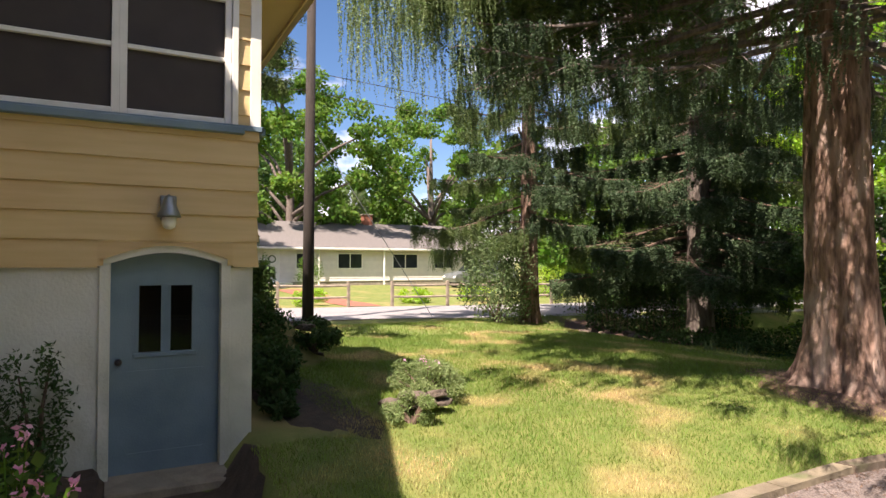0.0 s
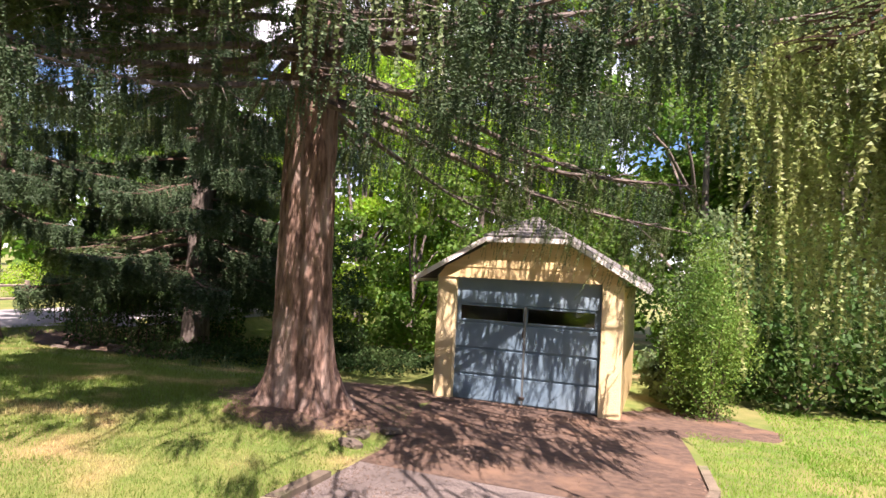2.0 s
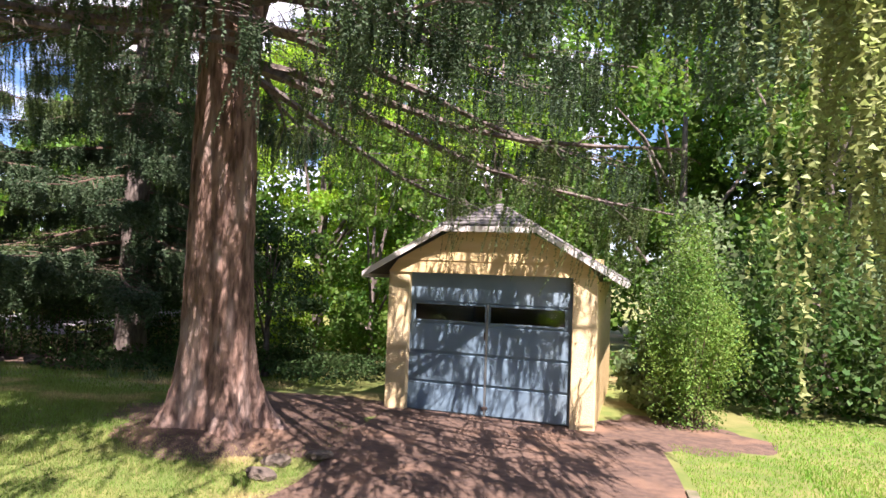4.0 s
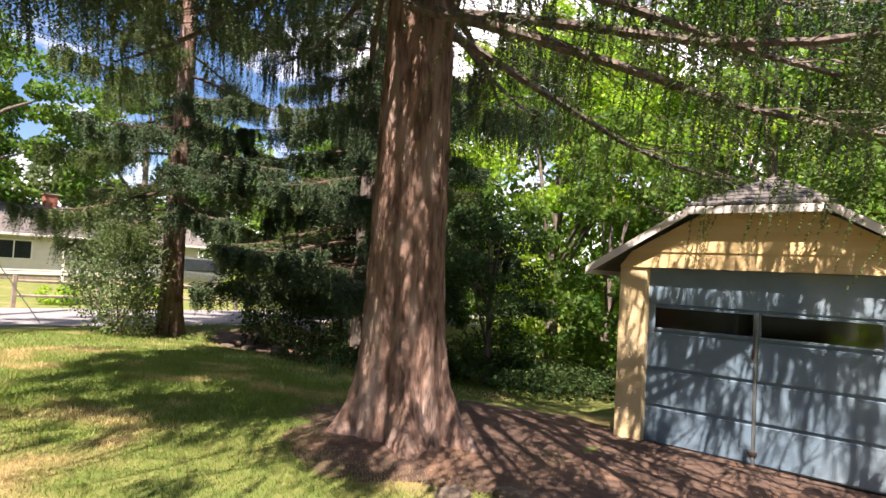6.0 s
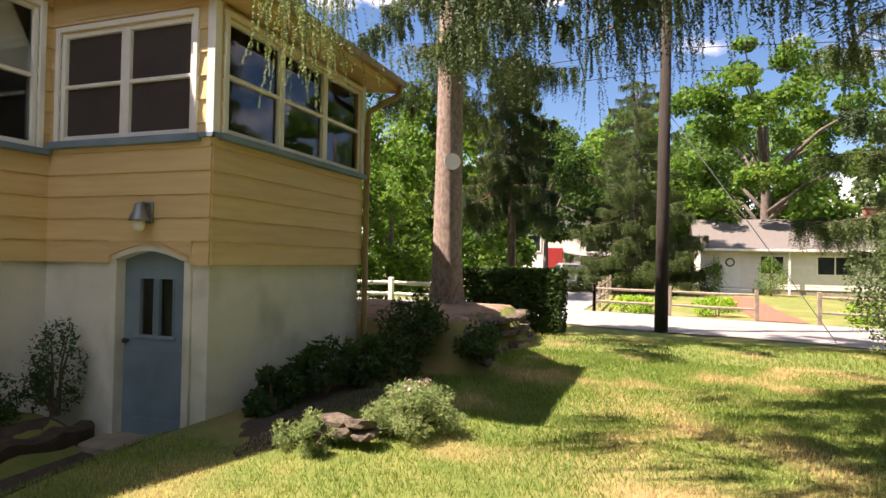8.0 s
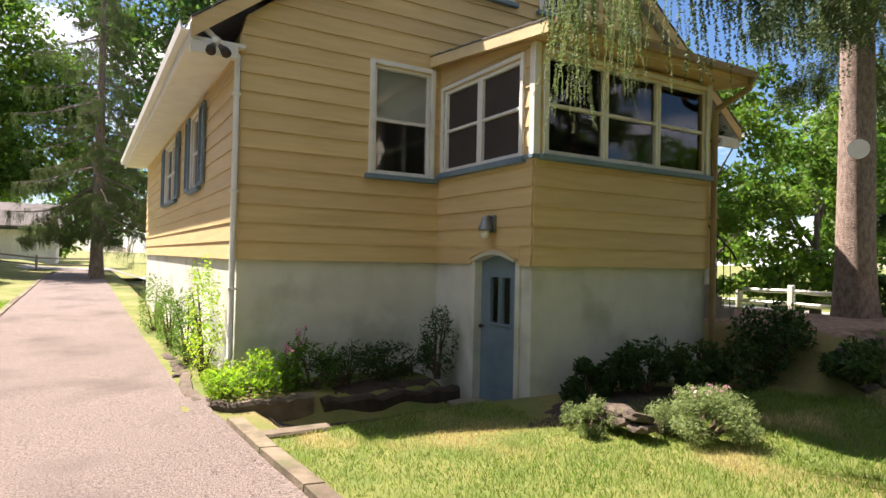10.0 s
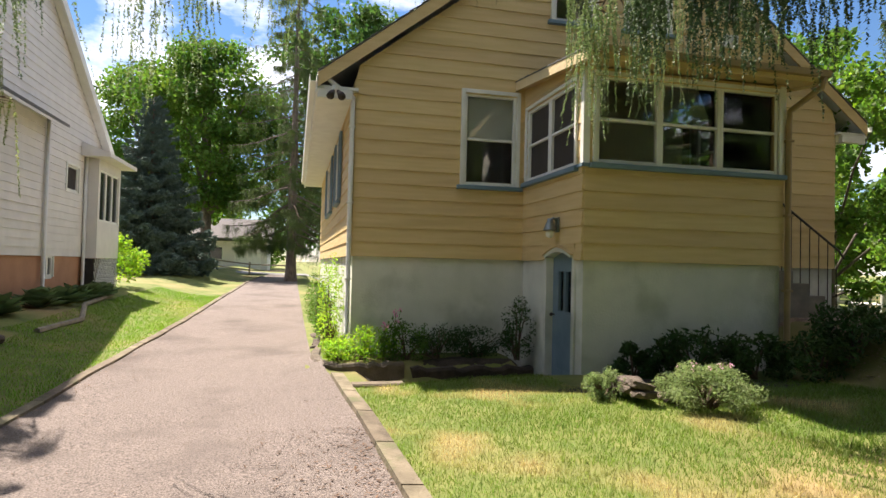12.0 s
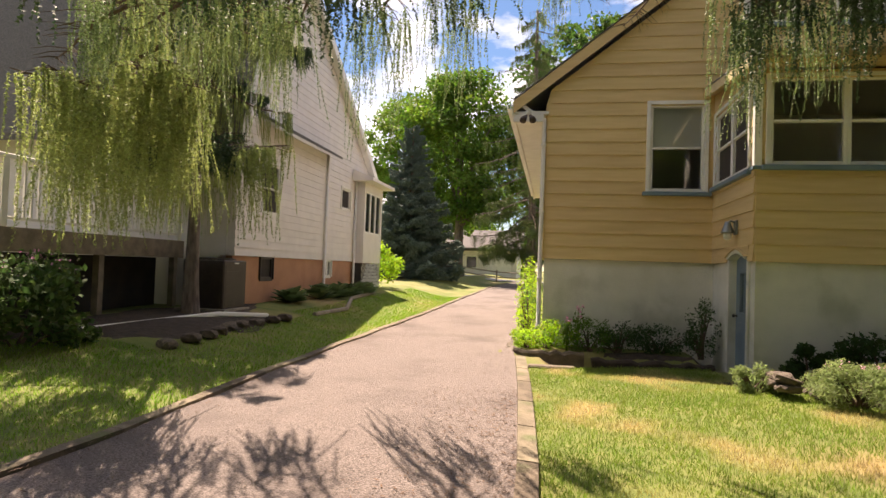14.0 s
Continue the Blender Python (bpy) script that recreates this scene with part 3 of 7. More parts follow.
roof_slope("roof_west", -1)
roof_slope("roof_east", 1)
dp = thing("downspout", (-0.05, -0.03, 0.4), "white downspout on the house corner", "downspout")
part("pipe", Geo().tube([(-0.5, -0.1, 4.15), (-0.3, -0.06, 4.0), (-0.045, -0.05, 3.85), (-0.045, -0.05, 2.0), (-0.045, -0.05, 0.45), (-0.12, -0.15, 0.36)], 0.036, 8), M["white"], dp, smooth=True)
for z in (3.4, 2.3, 1.2):
    part("strap", Geo().box(-0.09, 0.0, -0.092, -0.01, z, z + 0.03, 0.003), M["white"], dp)
fl = thing("flood_light", (-0.3, -0.2, 3.95), "small dark twin flood light under the eave", "lamp")
part("base", Geo().lathe(-0.3, -0.2, [(0.05, 3.95), (0.05, 3.90), (0.03, 3.87)], 12), M["white"], fl)
for s in (-1, 1):
    part("lamp_head", Geo().tube([(-0.3 + s * 0.03, -0.22, 3.87), (-0.3 + s * 0.07, -0.30, 3.80), (-0.3 + s * 0.08, -0.34, 3.76)], [0.022, 0.05, 0.055], 12), M["black"], fl, smooth=True)

# porch
PX0, PX1, PY = 2.64, 5.54, -2.04
door_hole = (-1.76, -0.95, -0.3, 1.68)
sided_wall("porch_wall_west", "x", PX0, -1, SB, 3.95, lambda z: PY, lambda z: 0.0, [(-1.83, -0.15, 2.74, 3.84), (door_hole[0] - 0.09, door_hole[1] + 0.09, 1.2, 1.76)], "yellow lapped board porch wall over the cellar door")
sided_wall("porch_wall_south", "y", PY, -1, SB, 3.95, lambda z: PX0, lambda z: PX1, [(2.79, 5.45, 2.765, 3.86)], "yellow lapped board porch wall with a row of windows")
sided_wall("porch_wall_east", "x", PX1, 1, SB, 3.95, lambda z: PY, lambda z: 0.0, [(-1.9, -0.3, 2.79, 3.84)], "yellow lapped board porch wall towards the road")
window("window_6", "x", PX0, -1, -1.83, -0.15, 2.74, 3.84, 2, "white porch window pair with dark insect screens", lower="screen", trim=0.05, bars=0.055)
window("window_7", "y", PY, -1, 2.79, 5.45, 2.765, 3.86, 3, "row of three white porch windows", trim=0.05)
window("window_8", "x", PX1, 1, -1.9, -0.3, 2.79, 3.84, 2, "white porch window pair towards the road", trim=0.07)
solid("porch_floor", Geo().box(PX0 + 0.15, PX1 - 0.15, PY + 0.15, 0.0, 1.64, 1.74), M["rail_wood"], "wooden porch floor", "floor", kind="structure")
solid("porch_ceiling", Geo().box(PX0 + 0.15, PX1 - 0.15, PY + 0.15, -0.01, 3.90, 3.94), M["room"], "cream porch ceiling", "ceiling", kind="structure")
solid("porch_inner_wall", Geo().box(PX0 + 0.15, 3.7, -0.05, -0.03, 1.76, 3.88).box(4.5, PX1 - 0.15, -0.05, -0.03, 1.76, 3.88).box(3.7, 4.5, -0.045, -0.03, 1.76, 3.88), M["room"], "cream wall inside the porch", "wall", kind="structure")
for a, b in ((PX0 - 0.03, PY - 0.03), (PX1 + 0.03 - 0.09, PY - 0.03)):
    solid("corner_trim", Geo().box(a, a + 0.09, b, b + 0.09, 2.74, 3.95, 0.004), M["white"], "white painted corner board of the porch", "trim", kind="structure")
band = Geo().box(PX0 - 0.05, PX1 + 0.05, PY - 0.05, PY - 0.03, 2.70, 2.745, 0.004).box(PX0 - 0.05, PX0 - 0.03, PY - 0.05, -0.03, 2.70, 2.745, 0.004)
solid("porch_sill_trim", band, M["blue"], "grey blue sill band round the porch", "trim", kind="structure")
# porch foundation with the door opening
d0, d1, _, dt = door_hole
for box in ((PX0 + 0.02, PX0 + 0.27, d1 + 0.08, 0.019), (PX0 + 0.02, PX0 + 0.27, PY + 0.02, d0 - 0.08), (PX0 + 0.27, PX1 - 0.02, PY + 0.02, PY + 0.27), (PX1 - 0.27, PX1 - 0.02, PY + 0.27, 0.019)):
    solid("porch_foundation", Geo().box(*box, -0.6, SB - 0.016), M["stucco"], "white stuccoed porch foundation with damp stains", "wall", kind="structure")


def arch(y0, y1, zs, rise, n=10):
    return [(y0 + (y1 - y0) * k / n, zs + rise * math.sin(math.pi * k / n)) for k in range(n + 1)]


door = tagged(thing("door_1", (PX0 + 0.1, -1.46, -0.1), "grey blue arched cellar door with two glass panes", "door"), kind="structure")
ring = arch(d0 - 0.05, d1 + 0.05, 1.61, 0.11)
inner = arch(d0, d1, 1.58, 0.085)
g = Geo()
for k in range(len(ring) - 1):
    g.prism([inner[k], inner[k + 1], ring[k + 1], ring[k]], "x", PX0 - 0.035, PX0 + 0.22)
g.box(PX0 - 0.01, PX0 + 0.22, d0 - 0.079, d0, -0.15, 1.61, 0.005).box(PX0 - 0.01, PX0 + 0.22, d1, d1 + 0.079, -0.15, 1.61, 0.005)
part("door_frame", g, M["stucco"], door, "worn white door frame")
hood = arch(d0 - 0.07, d1 + 0.07, 1.62, 0.118)
g = Geo()
for k in range(len(ring) - 1):
    g.prism([ring[k], ring[k + 1], hood[k + 1], hood[k]], "x", PX0 - 0.06, PX0 - 0.0)
part("hood_moulding", g, M["siding"], door)
g = Geo()
for k in range(len(ring) - 1):
    g.prism([ring[k], ring[k + 1], (ring[k + 1][0], 1.762), (ring[k][0], 1.762)], "x", PX0 - 0.02, PX0 + 0.12)
g.box(PX0 - 0.02, PX0 + 0.12, d0 - 0.09, d0 - 0.05, SB, 1.762).box(PX0 - 0.02, PX0 + 0.12, d1 + 0.05, d1 + 0.09, SB, 1.762)
part("arch_spandrel", g, M["siding"], door, "yellow board cut to the arch")
gy0, gy1, gm = -1.548, -1.152, -1.35
DX = PX0 + 0.10
leaf = Geo()
low = [(d0, -0.12), (d1, -0.12), (d1, 0.86), (d0, 0.86)]
leaf.prism(low, "x", DX, DX + 0.045)
leaf.prism([(d0, 0.86), (gy0, 0.86), (gy0, 1.40), (d0, 1.40)], "x", DX, DX + 0.045)
leaf.prism([(gy1, 0.86), (d1, 0.86), (d1, 1.40), (gy1, 1.40)], "x", DX, DX + 0.045)
leaf.prism([(gm - 0.035, 0.86), (gm + 0.035, 0.86), (gm + 0.035, 1.40), (gm - 0.035, 1.40)], "x", DX, DX + 0.045)
leaf.prism([(d1, 1.40), (d0, 1.40)] + [(y, z - 0.002) for y, z in inner], "x", DX, DX + 0.045)
dl = part("door_leaf", leaf, M["blue"], door)
mo = Geo()
for a, b in ((gy0, gm - 0.035), (gm + 0.035, gy1)):
    mo.box(DX - 0.012, DX, a - 0.018, a, 0.86, 1.40).box(DX - 0.012, DX, b, b + 0.018, 0.86, 1.40)
mo.box(DX - 0.02, DX, gy0 - 0.04, gy1 + 0.04, 0.825, 0.86, 0.004)
mo.box(DX - 0.008, DX, d0 + 0.12, d1 - 0.12, 0.05, 0.07).box(DX - 0.008, DX, d0 + 0.12, d1 - 0.12, 0.70, 0.72)
part("moulding", mo, M["blue"], dl)
for a, b in ((gy0, gm - 0.035), (gm + 0.035, gy1)):
    part("pane", Geo().box(DX + 0.018, DX + 0.024, a, b, 0.86, 1.40), M["glass"], dl)
part("door_knob", Geo().tube([(DX, d1 - 0.06, 0.80), (DX - 0.03, d1 - 0.06, 0.80), (DX - 0.04, d1 - 0.06, 0.80), (DX - 0.065, d1 - 0.06, 0.80)], [0.012, 0.012, 0.028, 0.02], 12), M["black"], dl, "dark iron knob", smooth=True)
solid("cellar_back_wall", Geo().box(PX0 + 0.9, PX0 + 0.95, PY + 0.3, 0.0, -0.5, 1.55), M["dark"], "dark cellar inside", "wall", kind="structure")
solid("door_step", Geo().box(PX0 - 0.35, PX0 + 0.26, -1.88, -0.84, -0.22, -0.09, 0.015), M["concrete"], "worn concrete door step", "step", kind="structure")
# porch lamp
pl = thing("wall_lamp", (PX0 - 0.03, -1.35, 2.0), "grey metal wall lamp with a ribbed shade", "lamp")
part("back_plate", Geo().box(PX0 - 0.05, PX0 - 0.024, -1.41, -1.29, 1.92, 2.12, 0.006), M["metal"], pl)
part("arm", Geo().tube([(PX0 - 0.05, -1.35, 2.09), (PX0 - 0.10, -1.35, 2.11), (PX0 - 0.14, -1.35, 2.08)], 0.016, 8), M["metal"], pl, smooth=True)
part("shade", Geo().lathe(PX0 - 0.14, -1.35, [(0.035, 2.10), (0.045, 2.06), (0.06, 2.02), (0.085, 1.96), (0.09, 1.94)], 16), M["metal"], pl, smooth=True)
part("bulb_jar", Geo().lathe(PX0 - 0.14, -1.35, [(0.05, 1.945), (0.055, 1.90), (0.045, 1.86), (0.015, 1.845)], 14), M["white"], pl, "frosted glass jar", smooth=True)
# porch roof: a low shed against the gable
pr = tagged(thing("porch_roof", ((PX0 + PX1) / 2, -1.1, 3.95), "low grey shingled porch roof with wooden eaves", "roof"), kind="structure")
ox0, ox1, oy = PX0 - 0.16, PX1 + 0.28, PY - 0.40
RB = 0.27


def porch_z(y):
    return 3.94 + RB * (y - oy) / (-0.03 - oy)


part("roof_deck", Geo().prism([(oy, 3.94), (-0.03, 3.94 + RB), (-0.03, 4.03 + RB), (oy, 4.03)], "x", ox0, ox1), M["siding"], pr, "yellow painted boards")
for k in range(9):
    y0, y1 = oy - 0.03 - oy * k / 9, oy - 0.03 - oy * (k + 1) / 9
    part("shingle_course", Geo().prism([(y0, porch_z(y0) + 0.094), (y1, porch_z(y1) + 0.094), (y1, porch_z(y1) + 0.104), (y0, porch_z(y0) + 0.116)], "x", ox0 - 0.03, ox1 + 0.03), M["shingle"], pr)
part("fascia", Geo().box(ox0 - 0.015, ox1 + 0.015, oy - 0.02, oy, 3.91, 4.04, 0.004), M["siding"], pr)
for x0, x1 in ((ox0 - 0.022, ox0), (ox1, ox1 + 0.022)):
    part("rake_board", Geo().prism([(oy - 0.02, 3.90), (-0.03, 3.90 + RB), (-0.03, 4.03 + RB), (oy - 0.02, 4.03)], "x", x0, x1), M["cream"], pr, "pale yellow rake board")
for x0, x1 in ((PX0 - 0.02, PX0 + 0.13), (PX1 - 0.13, PX1 + 0.02)):
    part("gable_infill", Geo().prism([(PY, 3.951), (-0.03, 3.951), (-0.03, 3.93 + RB), (PY, porch_z(PY) - 0.004)], "x", x0, x1), M["siding"], pr)
part("gutter", Geo().prism([(oy - 0.12, 4.05), (oy - 0.11, 3.97), (oy - 0.035, 3.97), (oy - 0.022, 4.05), (oy - 0.03, 4.05), (oy - 0.045, 3.98), (oy - 0.10, 3.98), (oy - 0.11, 4.05)], "x", ox0, ox1), M["gutter"], pr)
pd = thing("porch_downspout", (PX1 + 0.1, PY - 0.1, 0.3), "brown painted downspout on the porch corner", "downspout")
part("pipe", Geo().tube([(ox1 - 0.1, oy - 0.07, 3.97), (ox1 - 0.1, oy - 0.05, 3.85), (PX1 + 0.06, PY - 0.06, 3.62), (PX1 + 0.04, PY - 0.06, 3.4), (PX1 + 0.04, PY - 0.06, 0.35), (PX1 + 0.1, PY - 0.2, 0.22)], 0.04, 8), M["gutter"], pd, smooth=True)
for z in (3.2, 2.2, 1.2):
    part("strap", Geo().box(PX1 - 0.01, PX1 + 0.09, PY - 0.11, PY - 0.01, z, z + 0.03, 0.003), M["gutter"], pd)

# ---------------------------------------------------------------- garage
GF, GB, GX0, GX1, GFL = -12.32, -17.4, -2.385, 0.945, -0.40
GE = 1.79


gar = tagged(thing("garage", ((GX0 + GX1) / 2, (GF + GB) / 2, GFL), "small yellow garage with a clipped gable roof and blue door", "garage"), kind="")
part("side_wall", Geo().box(GX0, GX0 + 0.18, GB, GF - 0.24, GFL - 0.2, GE + 0.02), M["siding"], gar)
part("side_wall", Geo().box(GX1 - 0.18, GX1, GB, GF - 0.24, GFL - 0.2, GE + 0.02), M["siding"], gar)
part("back_wall", Geo().box(GX0 + 0.18, GX1 - 0.18, GB, GB + 0.18, GFL - 0.2, 2.3), M["siding"], gar)
part("pillar", Geo().box(GX0, GX0 + 0.36, GF - 0.24, GF, GFL - 0.2, 1.868, 0.012), M["cream"], gar, "yellow stuccoed pillar")
part("pillar", Geo().box(GX1 - 0.36, GX1, GF - 0.24, GF, GFL - 0.2, 1.868, 0.012), M["cream"], gar, "yellow stuccoed pillar")
gb0, gb1 = GX0, GX1
z = 1.87
while z < 2.53:
    t = min(z + 0.2, 2.55)
    c = (GX0 + GX1) / 2
    half = lambda q: min((gb1 - gb0) / 2, 0.65 + (2.07 - 0.65) * (2.55 - q) / (2.55 - GE) - 0.04)
    h0, h1 = half(z), half(t)
    part("gable_board", Geo().add([(c - h0, GF - 0.2, z), (c + h0, GF - 0.2, z), (c + h1, GF - 0.2, t), (c - h1, GF - 0.2, t), (c - h0, GF + 0.026, z - 0.012), (c + h0, GF + 0.026, z - 0.012), (c + h1, GF + 0.008, t), (c - h1, GF + 0.008, t)],
                                  [(0, 1, 2, 3), (7, 6, 5, 4), (0, 4, 5, 1), (1, 5, 6, 2), (2, 6, 7, 3), (3, 7, 4, 0)]), M["siding"], gar)
    z = t
# roof with two slopes and the clipped end
c = (GX0 + GX1) / 2
ER, EL, RZ, RY = c + 2.07, c - 2.07, 2.99, GF - 0.75
FY = GF + 0.16
bz = 2.55
bx = (ER - c) * (RZ - bz) / (RZ - GE)
for s, nm in ((1, "roof_slope"), (-1, "roof_slope")):
    e = c + s * 2.07
    q = [(e, FY, GE), (c + s * bx, FY, bz), (c, RY, RZ), (c, GB - 0.2, RZ), (e, GB - 0.2, GE)]
    part(nm, Geo().add([(x, y, zz) for x, y, zz in q] + [(x, y, zz + 0.06) for x, y, zz in q],
                       [(4, 3, 2, 1, 0), (5, 6, 7, 8, 9)] + [(i, (i + 1) % 5, 5 + (i + 1) % 5, 5 + i) for i in range(5)]), M["shingle"], gar, "dark shingled slope")
    part("rake_board", Geo().add([(e, FY + 0.004, GE - 0.05), (c + s * bx, FY + 0.004, bz - 0.05), (c + s * bx, FY + 0.004, bz + 0.05), (e, FY + 0.004, GE + 0.05),
                                  (e, FY + 0.03, GE - 0.05), (c + s * bx, FY + 0.03, bz - 0.05), (c + s * bx, FY + 0.03, bz + 0.05), (e, FY + 0.03, GE + 0.05)],
                                 [(0, 1, 2, 3), (7, 6, 5, 4), (0, 4, 5, 1), (1, 5, 6, 2), (2, 6, 7, 3), (3, 7, 4, 0)]), M["offwhite"], gar, "weathered pale rake board")
    part("fascia", Geo().box(e - 0.02 * s, e + 0.01 * s, GB - 0.2, FY, GE - 0.05, GE + 0.04), M["white"], gar)
part("clipped_end", Geo().add([(c - bx, FY + 0.02, bz), (c + bx, FY + 0.02, bz), (c, RY, RZ + 0.01), (c - bx, FY + 0.02, bz + 0.06), (c + bx, FY + 0.02, bz + 0.06), (c, RY, RZ + 0.075)],
                              [(0, 1, 2), (3, 5, 4), (0, 3, 4, 1), (1, 4, 5, 2), (2, 5, 3, 0)]), M["shingle"], gar, "dark shingled clipped gable")
for k in range(7):
    f0, f1 = k / 7, (k + 1) / 7
    P = lambda sx, fr, up: (c + sx * bx * (1 - fr), FY + 0.035 + (RY - FY) * fr, bz + 0.06 + (RZ - bz) * fr + up)
    part("shingle_course", Geo().add([P(-1.04, f0, 0.006), P(1.04, f0, 0.006), P(1.04, f1, 0.006), P(-1.04, f1, 0.006), P(-1.04, f0, 0.03), P(1.04, f0, 0.03), P(1.04, f1, 0.014), P(-1.04, f1, 0.014)],
                                     [(0, 1, 2, 3), (7, 6, 5, 4), (0, 4, 5, 1), (1, 5, 6, 2), (2, 6, 7, 3), (3, 7, 4, 0)]), M["shingle"], gar)
part("clip_fascia", Geo().box(c - bx, c + bx, FY + 0.022, FY + 0.045, bz - 0.04, bz + 0.05, 0.004), M["offwhite"], gar)
# garage door: two leaves with panels and a strip of panes
DX0, DX1, DZ0, DZ1 = GX0 + 0.36, GX1 - 0.32, GFL + 0.03, 1.865
DYF = GF - 0.12
WB, WT = 1.44, 1.75
gd = part("garage_door", Geo().box(DX0, DX1, DYF - 0.05, DYF - 0.02, DZ0 + WT, DZ1).box(DX0, DX1, DYF - 0.05, DYF - 0.02, DZ0, DZ0 + WB)
          .box(DX0, DX0 + 0.12, DYF - 0.05, DYF - 0.02, DZ0 + WB, DZ0 + WT).box(DX1 - 0.12, DX1, DYF - 0.05, DYF - 0.02, DZ0 + WB, DZ0 + WT)
          .box((DX0 + DX1) / 2 - 0.04, (DX0 + DX1) / 2 + 0.04, DYF - 0.05, DYF - 0.02, DZ0 + WB, DZ0 + WT), M["blue"], gar, "grey blue wooden overhead door with peeling paint")
hgt = (WB - 0.02) / 3
for r in range(3):
    for s in range(2):
        x0 = DX0 + 0.03 if s == 0 else (DX0 + DX1) / 2 + 0.018
        x1 = (DX0 + DX1) / 2 - 0.018 if s == 0 else DX1 - 0.03
        part("door_panel", Geo().box(x0, x1, DYF - 0.02, DYF + 0.006, DZ0 + 0.02 + r * hgt, DZ0 + 0.005 + (r + 1) * hgt - 0.02, 0.008), M["blue"], gd)
part("door_panel", Geo().box(DX0 + 0.03, DX1 - 0.03, DYF - 0.02, DYF + 0.006, DZ0 + WT + 0.02, DZ1 - 0.01, 0.008), M["blue"], gd)
for x0, x1 in ((DX0 + 0.12, (DX0 + DX1) / 2 - 0.04), ((DX0 + DX1) / 2 + 0.04, DX1 - 0.12)):
    part("pane", Geo().box(x0, x1, DYF - 0.04, DYF - 0.034, DZ0 + WB, DZ0 + WT), M["glass"], gd)
    part("pane_trim", Geo().box(x0, x1, DYF - 0.02, DYF + 0.008, DZ0 + WB, DZ0 + WB + 0.03, 0.004).box(x0, x1, DYF - 0.02, DYF + 0.008, DZ0 + WT - 0.03, DZ0 + WT, 0.004), M["blue"], gd)
part("door_stile", Geo().box((DX0 + DX1) / 2 - 0.016, (DX0 + DX1) / 2 + 0.016, DYF - 0.019, DYF + 0.012, DZ0, DZ0 + WT, 0.003), M["metal"], gd)
part("door_handle", Geo().box((DX0 + DX1) / 2 - 0.05, (DX0 + DX1) / 2 + 0.05, DYF + 0.0, DYF + 0.03, DZ0 + 0.12, DZ0 + 0.16, 0.006), M["black"], gd, "dark iron handle")
part("door_latch", Geo().box((DX0 + DX1) / 2 + 0.02, (DX0 + DX1) / 2 + 0.04, DYF + 0.0, DYF + 0.03, DZ0 + 1.2, DZ0 + 1.32, 0.006), M["black"], gd, "dark iron handle")
solid("garage_floor", Geo().box(GX0 + 0.18, GX1 - 0.18, GB + 0.18, GF, GFL - 0.25, GFL), M["concrete"], "dusty concrete garage floor", "floor", kind="structure")


# ---------------------------------------------------------------- plants: makers
RNG = np.random.default_rng(7)


def tris(base, tip, side):
    """Narrow triangles from base to tip, of half width side."""
    n = len(base)
    v = np.empty((n, 3, 3))
    v[:, 0], v[:, 1], v[:, 2] = base - side, base + side, tip
    return v.reshape(-1, 3), np.arange(3 * n).reshape(-1, 3)


def unit(a):
    return a / np.maximum(np.linalg.norm(a, axis=-1, keepdims=True), 1e-9)


def leaf_quads(p, size, rng, up=0.6, aspect=0.6):
    """Folded rhombic leaves at the points p."""
    n = len(p)
    nor = unit(rng.normal(size=(n, 3)) + (0, 0, up))
    d = unit(np.cross(nor, rng.normal(size=(n, 3))))
    s = np.cross(nor, d)
    L = size * rng.uniform(0.6, 1.25, (n, 1))
    v = np.empty((n, 4, 3))
    v[:, 0], v[:, 2] = p - d * L * 0.5, p + d * L * 0.5 - nor * L * 0.12
    v[:, 1], v[:, 3] = p + s * L * aspect * 0.5, p - s * L * aspect * 0.5
    return v.reshape(-1, 3), np.arange(4 * n).reshape(-1, 4)


def clumped(rng, lo, hi, shape, clumps, n, crad):
    """Points in leafy clumps spread through a crown; shape(u) gives the crown's radius at the height fraction u."""
    u = rng.uniform(0, 1, clumps)
    a = rng.uniform(0, 2 * math.pi, clumps)
    r = np.array([shape(t) for t in u]) * np.sqrt(rng.uniform(0.25, 1.05, clumps)) * (1 + 0.16 * np.sin(3 * a + 5 * u))
    c = np.stack([r * np.cos(a), r * np.sin(a), lo + (hi - lo) * u], -1)
    k = rng.integers(0, clumps, n)
    off = unit(rng.normal(size=(n, 3))) * (rng.uniform(0.2, 1.0, (n, 1)) ** 0.6) * crad * rng.uniform(0.6, 1.2, (clumps, 1))[k]
    return c[k] + off * (1, 1, 0.65), c


